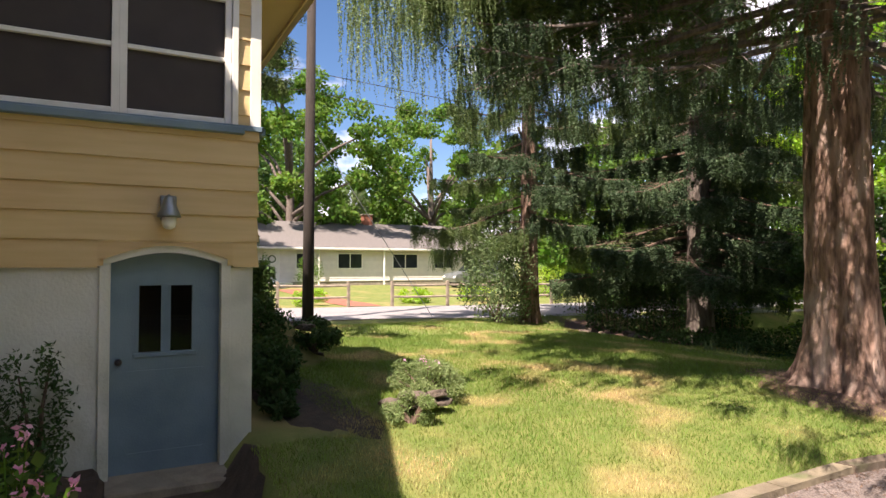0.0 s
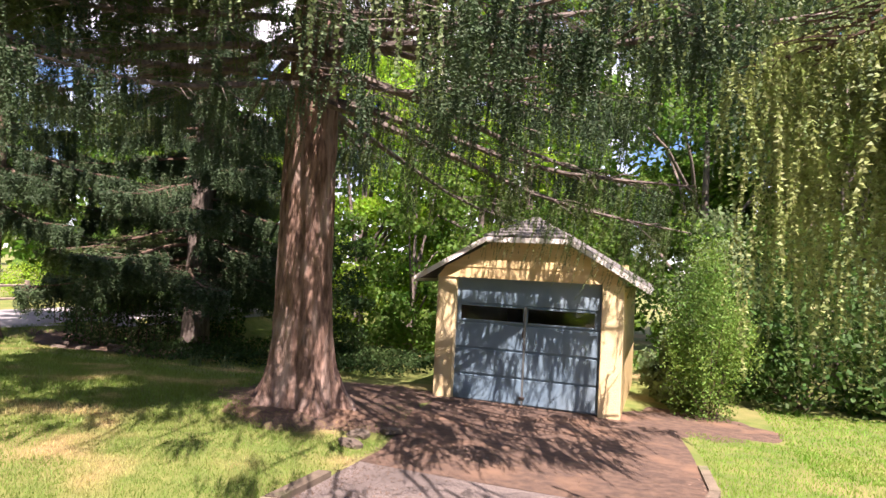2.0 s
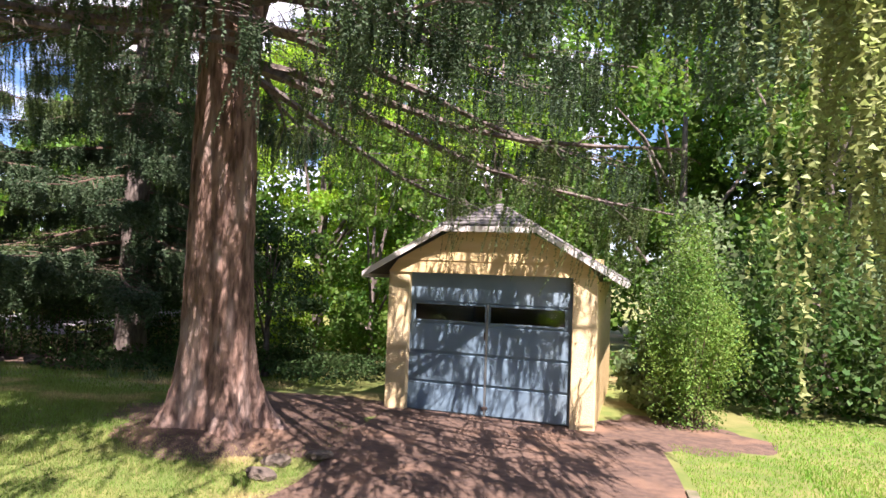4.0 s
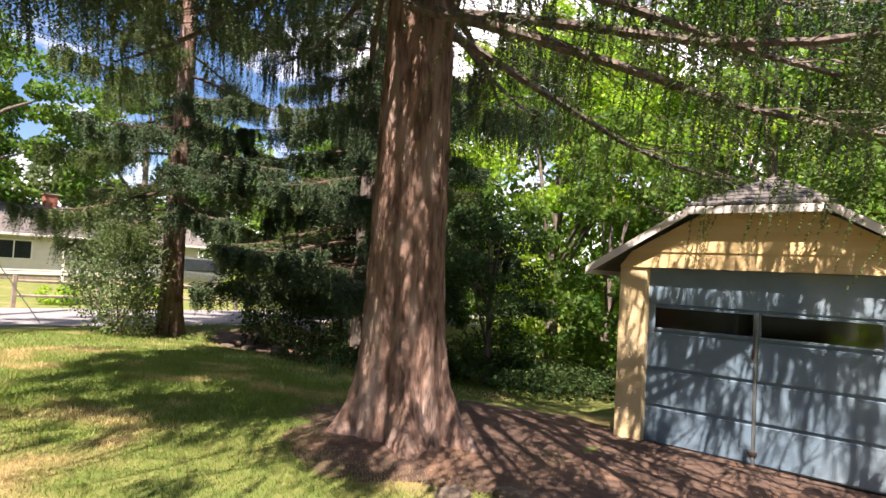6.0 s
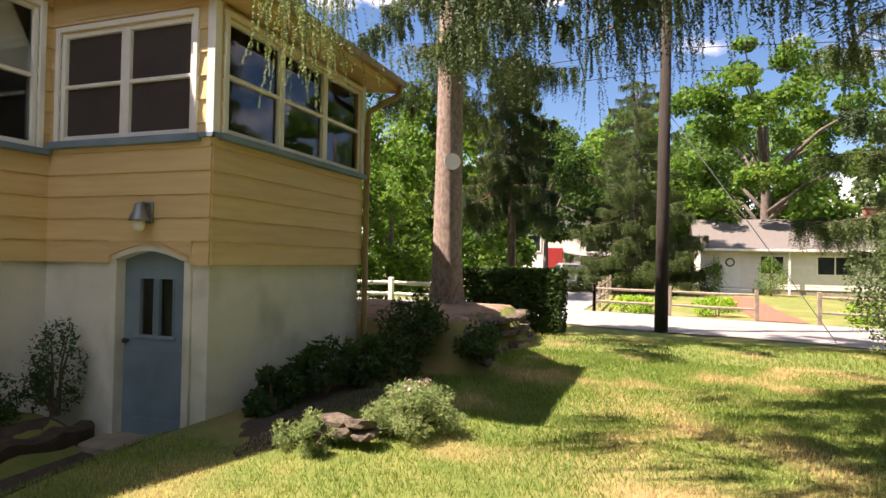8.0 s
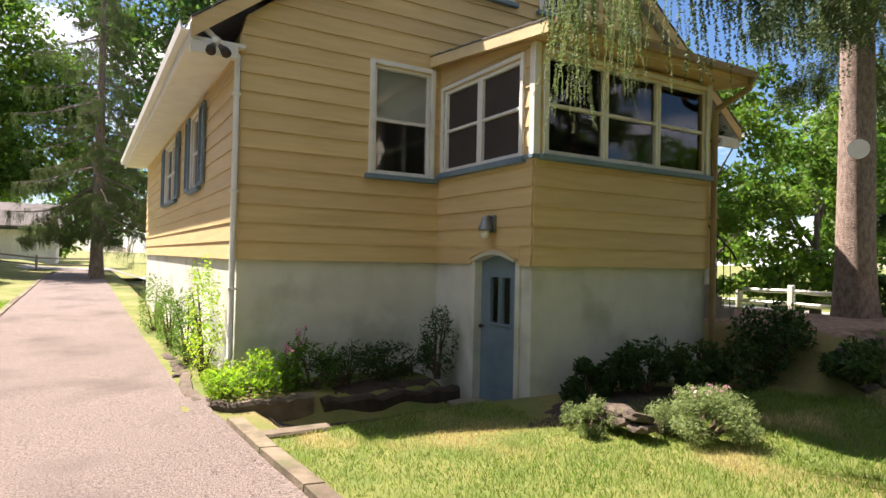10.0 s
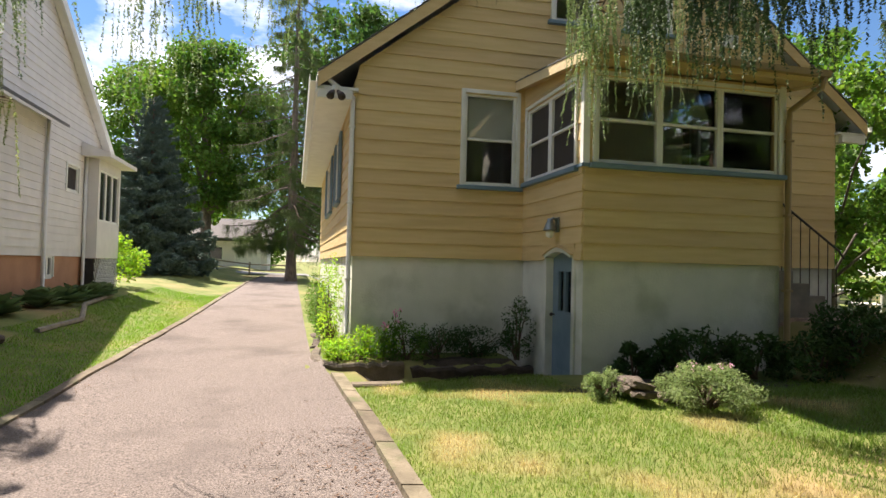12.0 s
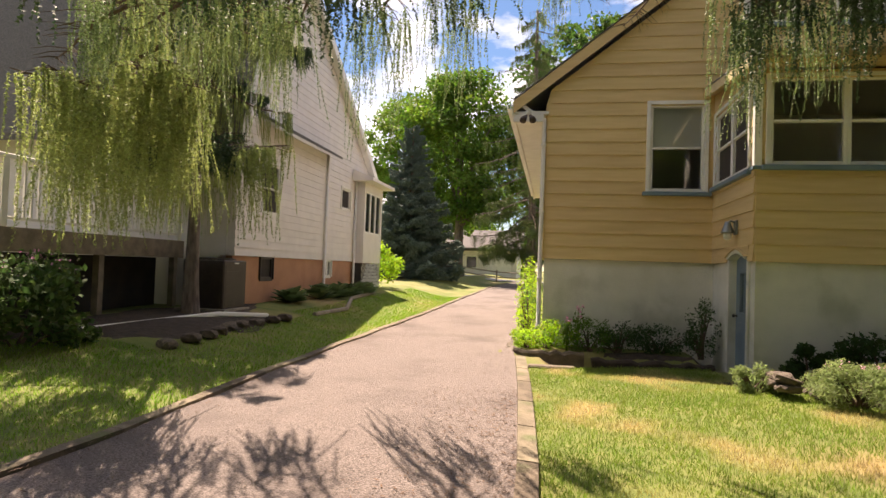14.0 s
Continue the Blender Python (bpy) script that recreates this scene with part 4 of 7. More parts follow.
def trunk_geo(base, height, r0, r1, flare=0.0, lean=(0, 0), n=20, steps=14, rough=0.06, seed=1, roots=5, relief=0.0):
    """A tapered trunk with spreading roots; relief gives the depth of its bark plates."""
    g = Geo()
    v, fc = [], []
    rg = np.random.default_rng(seed)
    ph = rg.uniform(0, 6.28, 6)
    for i in range(steps + 1):
        t = (i / steps) ** 1.7
        z = height * t
        r = r0 + (r1 - r0) * t
        fl = flare * math.exp(-z / 0.42)
        for k in range(n):
            a = 2 * math.pi * k / n
            rr = r * (1 + rough * (math.sin(5 * a + ph[0] + z * 0.3) * 0.5 + math.sin(9 * a + ph[1]) * 0.5 + 0.5 * math.sin(3 * a + ph[2] + z)))
            rr += fl * (0.62 + 0.38 * math.sin(roots * a + ph[3])) * (1 + 0.2 * math.sin(11 * a + ph[4]))
            if relief:
                q = Vector((9 * math.cos(a), 9 * math.sin(a), z * 1.6 + seed))
                rr += relief * (1.2 - 3.2 * abs(noise.noise(q))) + relief * 0.7 * noise.noise(q * 2.3)
            v.append((base[0] + lean[0] * z + rr * math.cos(a), base[1] + lean[1] * z + rr * math.sin(a), base[2] - 0.12 + z))
    for i in range(steps):
        fc += [(i * n + k, i * n + (k + 1) % n, (i + 1) * n + (k + 1) % n, (i + 1) * n + k) for k in range(n)]
    fc += [tuple(range(n))[::-1], tuple(range(steps * n, (steps + 1) * n))]
    return g.add(v, fc)


def spruce_branch(seed, L, droop, strands, slen, nlen, nwid, per, spread=0.5, tufts=0):
    """A limb along +x with side twigs and hanging, needle-clad strands. Returns wood and needles."""
    rg = np.random.default_rng(seed)
    limb = lambda t: np.array([L * t, 0.10 * L * math.sin(2.2 * t + seed), -droop * L * t ** 1.3 + 0.16 * L * max(0, t - 0.6) ** 1.3 * 2])
    wood = Geo()
    wood.tube([limb(t) for t in np.linspace(0, 1, 8)], [0.012 * L * (1 - 0.88 * t) + 0.004 for t in np.linspace(0, 1, 8)], 5)
    starts = []
    for k in range(int(14 + L * 5)):
        t = rg.uniform(0.12, 1.0)
        p = limb(t)
        sgn = 1 if k % 2 else -1
        ang = sgn * rg.uniform(0.6, 1.25)
        tl = spread * L * (1.05 - 0.75 * t) * rg.uniform(0.35, 0.8)
        e = p + tl * np.array([math.cos(ang), math.sin(ang), rg.uniform(-0.35, 0.02)])
        m = (p + e) / 2 + (0, 0, 0.06 * tl)
        wood.tube([p, m, e], [0.008, 0.006, 0.003], 3, cap=False)
        for s in np.linspace(0.15, 1, 7):
            starts.append(p * (1 - s) ** 2 + 2 * m * s * (1 - s) + e * s * s)
    for t in np.linspace(0.2, 1, 12):
        starts.append(limb(t))
    starts = np.array(starts)
    pick = starts[rg.integers(0, len(starts), strands)] + rg.normal(0, 0.02, (strands, 3))
    if tufts:
        centre = starts[rg.integers(0, len(starts), tufts)]
        pick = centre[rg.integers(0, tufts, strands)] + rg.normal(0, 0.075, (strands, 3)) * (1, 1, 0.3)
    length = slen * rg.uniform(0.25, 1.15, strands)
    sway = rg.normal(0, 0.10, (strands, 2))
    s = np.tile(np.linspace(0, 1, per), strands)
    k = np.repeat(np.arange(strands), per)
    base = pick[k] + np.stack([sway[k, 0] * s * length[k], sway[k, 1] * s * length[k], -s * length[k]], -1)
    az = rg.uniform(0, 2 * math.pi, len(s))
    dr = unit(np.stack([np.cos(az), np.sin(az), rg.uniform(-1.1, 0.1, len(s))], -1))
    tip = base + dr * nlen * rg.uniform(0.6, 1.2, (len(s), 1)) * (1.1 - 0.5 * s[:, None])
    side = unit(np.cross(dr, rg.normal(size=dr.shape))) * nwid
    return wood, tris(base, tip, side)


def branch_set(seed, n, material, wood_mat, **kw):
    out = []
    for i in range(n):
        w, nd = spruce_branch(seed + i, **kw)
        out.append((link_mesh("branch", w, wood_mat), link_mesh("needles", nd, material)))
    return out


def conifer(name, base, height, r0, r1, flare, sets, lo, count, length, label, lean=(0, 0), bark="bark", pitch=(-5, 10), seed=3, skip=None, n=20, steps=22, relief=0.0):
    """A conifer: ridged trunk and whorls of branches that share a few meshes."""
    rg = np.random.default_rng(seed)
    tree = thing(name, base, label, "tree")
    part("trunk", trunk_geo(base, height, r0, r1, flare, lean, n=n, steps=steps, seed=seed, relief=relief), M[bark], tree, smooth=True)
    for k in range(count):
        u = (k + rg.uniform(0, 1)) / count
        z = lo + (height - lo) * u ** 1.25
        az = k * 2.39996 + rg.uniform(-0.35, 0.35)
        if skip and skip(az % (2 * math.pi), z):
            continue
        wm, nm = sets[rg.integers(0, len(sets))]
        sc = length(u) * rg.uniform(0.8, 1.15)
        m = Matrix.Translation((base[0] + lean[0] * z, base[1] + lean[1] * z, base[2] + z)) @ Euler((rg.uniform(-0.15, 0.15), radians(rg.uniform(*pitch)), az)).to_matrix().to_4x4() @ Matrix.Diagonal((sc, sc, 0.45 + 0.55 * sc, 1))
        b = place(new("branch", wm), tree)
        b.matrix_basis = m
        nd = new("needles", nm)
        nd.parent = b
    return tree


def leafy_tree(name, base, height, r0, lo, radius, leaf, size, n, label, seed, clumps=60, crad=0.8, bark="bark_grey", shape=None, limbs=9):
    rg = np.random.default_rng(seed)
    tree = thing(name, base, label, "tree")
    shape = shape or (lambda u: radius * (math.sin(math.pi * (0.12 + 0.80 * u)) ** 0.8))
    p, c = clumped(rg, lo, height, shape, clumps, n, crad)
    part("trunk", trunk_geo(base, height * 0.8, r0, r0 * 0.2, r0 * 0.5, n=10, steps=8, seed=seed), M[bark], tree, smooth=True)
    for k in range(limbs):
        q = c[rg.integers(0, len(c))]
        z0 = lo * 0.7 + (q[2] - lo * 0.7) * rg.uniform(0.15, 0.6)
        mid = (q * (0.5, 0.5, 0) + (0, 0, z0 + (q[2] - z0) * 0.65))
        b = np.array(base)
        part("limb", Geo().tube([b + (0, 0, z0), b + mid, b + q], [r0 * 0.4, r0 * 0.25, r0 * 0.06], 6), M[bark], tree, smooth=True)
    part("crown", leaf_quads(p + np.array(base), size, rg), M[leaf], tree)
    return tree


def shrub(name, x, y, rx, ry, h, leaf, size, n, label, seed, stems=6, z=None, clumps=26, aspect=0.6, up=0.6, flowers=0):
    rg = np.random.default_rng(seed)
    z0 = gz(x, y) if z is None else z
    s = thing(name, (x, y, z0), label, "shrub")
    p, c = clumped(rg, h * 0.12, h * 0.92, lambda u: math.sin(math.pi * (0.22 + 0.66 * u)), clumps, n, 0.20)
    crad = 0.34
    p = c[rg.integers(0, len(c), n)] + unit(rg.normal(size=(n, 3))) * rg.uniform(0.1, 1, (n, 1)) ** 0.5 * np.array([crad, crad, crad * h * 0.7])
    p = p * (rx, ry, 1) + (x, y, z0)
    p[:, 2] = np.maximum(p[:, 2], z0 + 0.01)
    g = Geo()
    for k in range(stems):
        q = c[rg.integers(0, len(c))] * (rx, ry, 1) + (x, y, z0)
        g.tube([(x + rg.normal(0, 0.06 * rx), y + rg.normal(0, 0.06 * ry), z0 - 0.03), ((x + q[0]) / 2, (y + q[1]) / 2, z0 + (q[2] - z0) * 0.6), q], [0.018, 0.012, 0.005], 5)
    part("woody_base", g, M["twig"], s)
    part("foliage", leaf_quads(p, size, rg, up, aspect), M[leaf], s)
    if flowers:
        top = p[np.argsort(-p[:, 2] + rg.normal(0, 0.1, n))[:flowers]]
        part("blossom", leaf_quads(np.repeat(top, 4, 0) + rg.normal(0, 0.012, (flowers * 4, 3)), 0.035, rg), M["petal"], s, "pale pink blossoms")
    return s


def stuff_leaves(name, pts, size, leaf, label, category, seed):
    return solid(name, leaf_quads(pts, size, np.random.default_rng(seed)), M[leaf], label, category, kind="stuff")


# ---------------------------------------------------------------- trees of the garden
WEEP = branch_set(11, 3, M["needle"], M["bark_grey"], L=4.6, droop=0.20, strands=150, slen=0.95, nlen=0.028, nwid=0.007, per=95, tufts=20)
WEEP += branch_set(21, 3, M["needle_dark"], M["bark_grey"], L=4.6, droop=0.17, strands=170, slen=0.75, nlen=0.034, nwid=0.009, per=75, tufts=20)
PALE = branch_set(41, 4, M["needle_pale"], M["twig"], L=2.8, droop=0.24, strands=130, slen=1.25, nlen=0.034, nwid=0.011, per=110, tufts=30)
DARK = branch_set(71, 4, M["needle_dark"], M["twig"], L=3.2, droop=0.24, strands=620, slen=0.5, nlen=0.09, nwid=0.013, per=20)
OLIVE = branch_set(91, 4, M["needle"], M["twig"], L=3.2, droop=0.22, strands=480, slen=0.55, nlen=0.085, nwid=0.010, per=22)
STIFF = branch_set(111, 3, M["needle_blue"], M["twig"], L=2.0, droop=0.05, strands=420, slen=0.20, nlen=0.13, nwid=0.018, per=14)
HANG = branch_set(151, 4, M["needle_pale"], M["twig"], L=1.5, droop=0.12, strands=90, slen=1.5, nlen=0.034, nwid=0.010, per=130, spread=0.6, tufts=18)
CURTAIN = branch_set(153, 3, M["needle_olive"], M["twig"], L=1.5, droop=0.12, strands=64, slen=1.4, nlen=0.030, nwid=0.009, per=110, spread=0.6, tufts=10)
BARE = branch_set(131, 3, M["twig"], M["twig"], L=2.2, droop=0.10, strands=60, slen=0.3, nlen=0.02, nwid=0.003, per=8)

T1 = (1.82, -9.19, gz(1.82, -9.19))
weeping = conifer("weeping_spruce", T1, 19, 0.395, 0.10, 0.50, WEEP, 4.9, 52, lambda u: 1.2 * (1.0 - 0.72 * u), "tall weeping spruce with ridged red brown trunk", (0.006, 0.0), n=110, seed=5, pitch=(-4, 10), steps=130, relief=0.022,
        skip=lambda a, z: 1.80 < a < 2.50 and z < 7.5)
for az, z, sc, pt in ((1.62, 4.5, 0.95, 8), (1.35, 4.7, 1.1, 5), (2.62, 4.6, 1.0, 8), (2.95, 4.4, 1.15, 10), (3.3, 4.3, 1.2, 12), (3.7, 4.7, 1.2, 9), (0.9, 5.0, 1.1, 6), (4.1, 4.4, 1.1, 12), (2.56, 5.2, 1.25, 9), (2.8, 6.0, 1.35, 8), (3.1, 6.3, 1.4, 8), (1.1, 6.6, 1.4, 4),
                       (1.35, 7.0, 1.4, 3), (1.6, 6.8, 1.35, 4), (0.7, 6.9, 1.35, 5), (1.75, 7.8, 1.3, 3), (2.0, 8.0, 1.3, 2), (1.95, 6.1, 1.15, 3), (2.12, 6.4, 1.2, 3), (2.3, 6.0, 1.2, 4), (1.85, 6.7, 1.1, 3), (1.2, 8.2, 1.3, 2)):
    wm, nm = WEEP[int(z * 10) % 6]
    b = place(new("branch", wm), weeping)
    b.matrix_basis = Matrix.Translation((T1[0], T1[1], T1[2] + z)) @ Euler((0, radians(pt), az)).to_matrix().to_4x4() @ Matrix.Diagonal((sc, sc, 0.45 + 0.55 * sc, 1))
    nd = new("needles", nm)
    nd.parent = b


def hang(meshes, x, y, z, az, sc, k, tree=weeping):
    wm, nm = meshes[k % len(meshes)]
    b = place(new("branch", wm), tree)
    b.matrix_basis = Matrix.Translation((x, y, z)) @ Euler((0, radians(3), az)).to_matrix().to_4x4() @ Matrix.Diagonal((sc, sc, sc, 1))
    nd = new("needles", nm)
    nd.parent = b


for k, (x, y, z, az, sc) in enumerate(((2.1, -4.2, 4.35, 1.5, 0.95), (2.45, -4.0, 4.45, 1.2, 0.8), (-1.5, -4.6, 4.35, 2.0, 1.0), (-2.1, -4.7, 4.4, 2.4, 1.0), (-0.9, -4.9, 4.6, 1.7, 0.95), (-2.7, -5.0, 4.25, 2.6, 1.0),
                                         (0.2, -4.9, 4.8, 1.7, 0.75), (-3.3, -5.4, 3.95, 2.8, 0.85), (3.0, -5.2, 5.0, 1.1, 0.9))):
    hang(CURTAIN, x, y, z, az, sc, k)
for k, (x, y, z, az, sc) in enumerate(((-3.9, -5.2, 4.2, 2.5, 0.9), (-4.2, -4.6, 4.3, 2.2, 0.9))):
    hang(HANG if k else CURTAIN, x, y, z, az, sc, k + 1)
for k, (az, z, sc) in enumerate(((2.72, 5.6, 1.35), (2.9, 5.0, 1.4), (2.55, 6.2, 1.35))):
    hang(WEEP[3:], T1[0], T1[1], T1[2] + z, az, sc, k)
for k, (x, y, z, az, sc) in enumerate(((1.1, -4.8, 4.6, 1.75, 0.75), (0.7, -4.9, 4.4, 1.6, 0.65), (1.4, -4.4, 4.2, 2.0, 0.6), (-2.6, -4.6, 4.3, 2.3, 0.7), (-3.2, -4.8, 4.0, 2.6, 0.8), (-3.9, -4.9, 3.75, 2.7, 0.9), (-4.3, -4.3, 3.7, 2.5, 0.9), (-1.9, -4.9, 4.2, 2.1, 0.8))):
    hang(BARE, x, y, z, az, sc, k)
for k, (az, z, sc) in enumerate(((3.0, 5.6, 1.25), (3.6, 5.2, 1.1), (3.95, 5.4, 1.1), (3.3, 6.6, 1.4), (5.2, 4.8, 0.9), (5.5, 5.3, 1.0), (5.8, 4.9, 1.0), (6.1, 5.6, 1.05), (5.0, 6.0, 1.0))):
    hang(WEEP[3:], T1[0], T1[1], T1[2] + z, az, sc, k)
# extra branches added high on the trunk to cast shade over the lawn
for k in range(20):
    hang(OLIVE, T1[0], T1[1], T1[2] + 6.6 + 0.24 * k, 0.45 + 0.30 * (k % 5) + 0.1 * math.sin(k * 2.3), 1.75, k)
T2 = (11.9, -11.6, gz(11.9, -11.6))
conifer("spruce", T2, 17, 0.27, 0.06, 0.18, OLIVE + DARK[:2], 2.6, 62, lambda u: 1.05 * (1.0 - 0.7 * u), "spruce with drooping dark branches beside the road", (-0.01, 0.012), seed=8)
T3 = (9.75, -1.8, gz(9.75, -1.8))
conifer("spruce", T3, 18, 0.30, 0.08, 0.12, OLIVE + DARK[:2], 4.6, 50, lambda u: 1.0 * (1.0 - 0.65 * u), "tall spruce on the raised terrace behind the house", seed=12, bark="bark_pale", skip=lambda a, z: 1.35 < a < 2.85 and z < 11.5)
T4 = (-5.9, -0.7, gz(-5.9, -0.7))
larch = conifer("weeping_larch", T4, 6.2, 0.12, 0.03, 0.06, PALE + DARK[:3], 2.9, 60, lambda u: 0.78 * (1.0 - 0.6 * u) + 0.12, "weeping larch with long pale green strands", seed=15, bark="bark_grey", pitch=(-12, 6), skip=lambda a, z: ((a < 0.7 or a > 5.9) and z < 5) or (3.9 < a < 5.6 and z > 3.6))
part("limb", Geo().tube([(T4[0], T4[1], T4[2] + 2.7), (-5.1, -2.2, 3.25), (-4.4, -3.5, 3.3), (-3.9, -4.5, 3.1)], [0.05, 0.04, 0.025, 0.008], 7), M["bark_grey"], larch, smooth=True)
for k, (x, y, z, az, sc) in enumerate(((-4.3, -4.1, 3.15, -0.75, 0.85), (-4.3, -4.2, 3.2, -1.0, 0.95), (-4.5, -4.0, 3.15, -1.4, 1.0), (-4.1, -3.9, 3.3, -1.0, 0.9), (-4.6, -3.7, 3.3, -2.1, 1.0),
                                         (-4.9, -3.0, 3.4, -1.7, 1.0), (-5.1, -2.6, 3.4, -2.5, 1.0), (-4.6, -3.2, 3.5, -0.9, 0.8))):
    hang(HANG, x, y, z, az, sc, k, larch)
conifer("spruce", (8.7, -14.9, gz(8.7, -14.9)), 16, 0.34, 0.07, 0.2, DARK + DARK + OLIVE[:1], 2.2, 84, lambda u: 1.25 * (1.0 - 0.75 * u), "dense dark spruce at the end of the lawn", seed=18, bark="bark_grey")
conifer("spruce", (12.5, -19.0, gz(12.5, -19.0)), 15, 0.3, 0.07, 0.2, DARK, 1.2, 60, lambda u: 1.2 * (1.0 - 0.75 * u), "dense dark spruce at the end of the lawn", seed=19, bark="bark_grey")
conifer("blue_spruce", (-7.0, 20, gz(-7.0, 20)), 7.8, 0.16, 0.03, 0.08, STIFF, 0.35, 190, lambda u: 1.45 * (1.0 - 0.86 * u), "young blue spruce on the front lawn", seed=21, bark="bark_grey", pitch=(-8, 6))
conifer("spruce", (13.2, -2.3, gz(13.2, -2.3)), 7.2, 0.14, 0.03, 0.08, DARK + OLIVE[:2], 3.3, 56, lambda u: 0.5 * (1.0 - 0.6 * u), "dark drooping spruce beside the road", seed=23, bark="bark_grey", pitch=(0, 20))
conifer("pine", (33, -4.4, 0.1), 11.5, 0.2, 0.05, 0.1, OLIVE, 0.6, 110, lambda u: 1.35 * (1.0 - 0.75 * u), "tall narrow evergreen beside the white bungalow", seed=24, bark="bark_grey", pitch=(-18, 4))

leafy_tree("shade_tree", (-6.2, 31.0, gz(-6.2, 31.0)), 13.5, 0.38, 4.0, 4.0, "leaf", 0.28, 30000, "large shade tree over the end of the drive", 31, 130, 1.4)
conifer("spruce", (-1.0, 22.5, gz(-1.0, 22.5)), 15, 0.26, 0.06, 0.15, OLIVE + WEEP[:3], 2.4, 80, lambda u: 0.95 * (1.0 - 0.7 * u), "drooping dark spruce beside the end of the drive", seed=27, bark="bark_grey", pitch=(0, 16))
leafy_tree("maple", (1.2, -21.5, -0.9), 12, 0.2, 0.9, 4.6, "leaf", 0.15, 34000, "sunlit maple with bright green leaves", 32, 80, 0.9)
leafy_tree("maple", (6.9, -20.8, -0.9), 10.5, 0.2, 0.6, 4.0, "leaf_bright", 0.15, 36000, "sunlit maple with bright green leaves", 33, 70, 0.9)
leafy_tree("maple", (3.4, -23.5, -0.9), 12, 0.2, 0.9, 4.2, "leaf_bright", 0.17, 30000, "sunlit maple with bright green leaves", 48, 80, 0.9)
leafy_tree("yew", (4.7, -14.6, gz(4.7, -14.6)), 3.6, 0.08, 0.3, 1.25, "leaf_dark", 0.09, 12000, "dark shady yew under the trees", 49, 40, 0.45)
leafy_tree("maple", (-4.2, -22.5, -0.9), 12, 0.2, 0.8, 4.6, "leaf", 0.22, 26000, "leafy maple behind the garage", 34, 80, 0.9)
leafy_tree("maple", (3.6, -17.6, -0.7), 6.0, 0.10, 0.7, 2.2, "leaf", 0.15, 9000, "young maple beside the garage", 35, 50, 0.6)
leafy_tree("lilac_tree", (10.3, 1.8, 0.6), 5.4, 0.09, 0.4, 2.6, "leaf", 0.14, 14000, "broad leafy lilac behind the house", 36, 60, 0.55)
leafy_tree("shade_tree", (2.6, 34, 0.5), 18, 0.4, 2.2, 6.0, "leaf_deep", 0.36, 26000, "large shade tree beyond the house", 44, 160, 1.6)
leafy_tree("shade_tree", (-11.5, 42, 0.5), 15, 0.4, 2.6, 5.5, "leaf", 0.38, 22000, "sunlit shade tree beyond the front road", 45, 140, 1.6)
leafy_tree("maple", (15.5, 8.5, 0.3), 9, 0.2, 1.2, 3.6, "leaf", 0.24, 15000, "leafy maple beyond the white fence", 40, 70, 0.9)
leafy_tree("maple", (21, 15, 0.2), 11, 0.2, 1.2, 4.4, "leaf_bright", 0.28, 15000, "sunlit maple beyond the white fence", 42, 70, 1.0)
leafy_tree("maple", (17.5, 3.0, 0.1), 6.5, 0.14, 0.5, 2.6, "leaf", 0.2, 12000, "bushy maple beyond the white fence", 46, 60, 0.7)
leafy_tree("maple", (25.5, 4.4, 0.0), 9.5, 0.2, 1.6, 3.2, "leaf", 0.28, 14000, "leafy maple before the white cottage", 39, 60, 0.8)
leafy_tree("maple", (34, 0.6, 0.1), 9.5, 0.18, 2.9, 2.7, "leaf_deep", 0.28, 12000, "shady maple before the white cottage", 47, 60, 0.8)
leafy_tree("oak", (42, -12.0, 0.1), 15.5, 0.45, 4.0, 6.8, "leaf", 0.36, 24000, "broad oak behind the white bungalow", 37, 90, 1.3, limbs=16)
leafy_tree("oak", (43, -24, 0.1), 15, 0.4, 3.6, 6.2, "leaf", 0.36, 20000, "broad oak behind the white bungalow", 38, 80, 1.3, limbs=12)

shrub("lilac_bush", 11.6, -10.3, 1.15, 1.1, 2.6, "leaf_grey", 0.085, 8000, "loose green lilac bush at the lawn edge", 51, 14, clumps=50)
shrub("cedar_bush", -3.85, -13.65, 0.72, 0.72, 2.95, "leaf_cedar", 0.055, 15000, "upright green cedar bush beside the garage", 52, 8, clumps=70)
for k, (x, y, rx, ry, h) in enumerate(((-5.8, -16.1, 1.8, 1.5, 3.4), (-8.6, -15.8, 1.9, 1.5, 3.6), (-11.6, -15.4, 1.9, 1.6, 3.8), (-4.7, -18.2, 1.6, 1.6, 4.0), (-14.6, -14.6, 1.9, 1.8, 4.0), (-3.4, -15.0, 0.6, 1.3, 1.5))):
    shrub("laurel_bush", x, y, rx, ry, h, "leaf_grey" if k % 2 else "leaf_deep", 0.15, 7500, "dense broad-leaved laurel bush behind the garage lawn", 60 + k, 10, clumps=60)
for k, (x, y) in enumerate(((-7.5, -20.5), (-11.5, -20.0), (-15.5, -19.0))):
    leafy_tree("hemlock", (x, y, -0.9), 11 + k, 0.2, 0.8, 3.6, "leaf_grey", 0.20, 12000, "tall leafy tree behind the laurels", 70 + k, 80, 0.8)


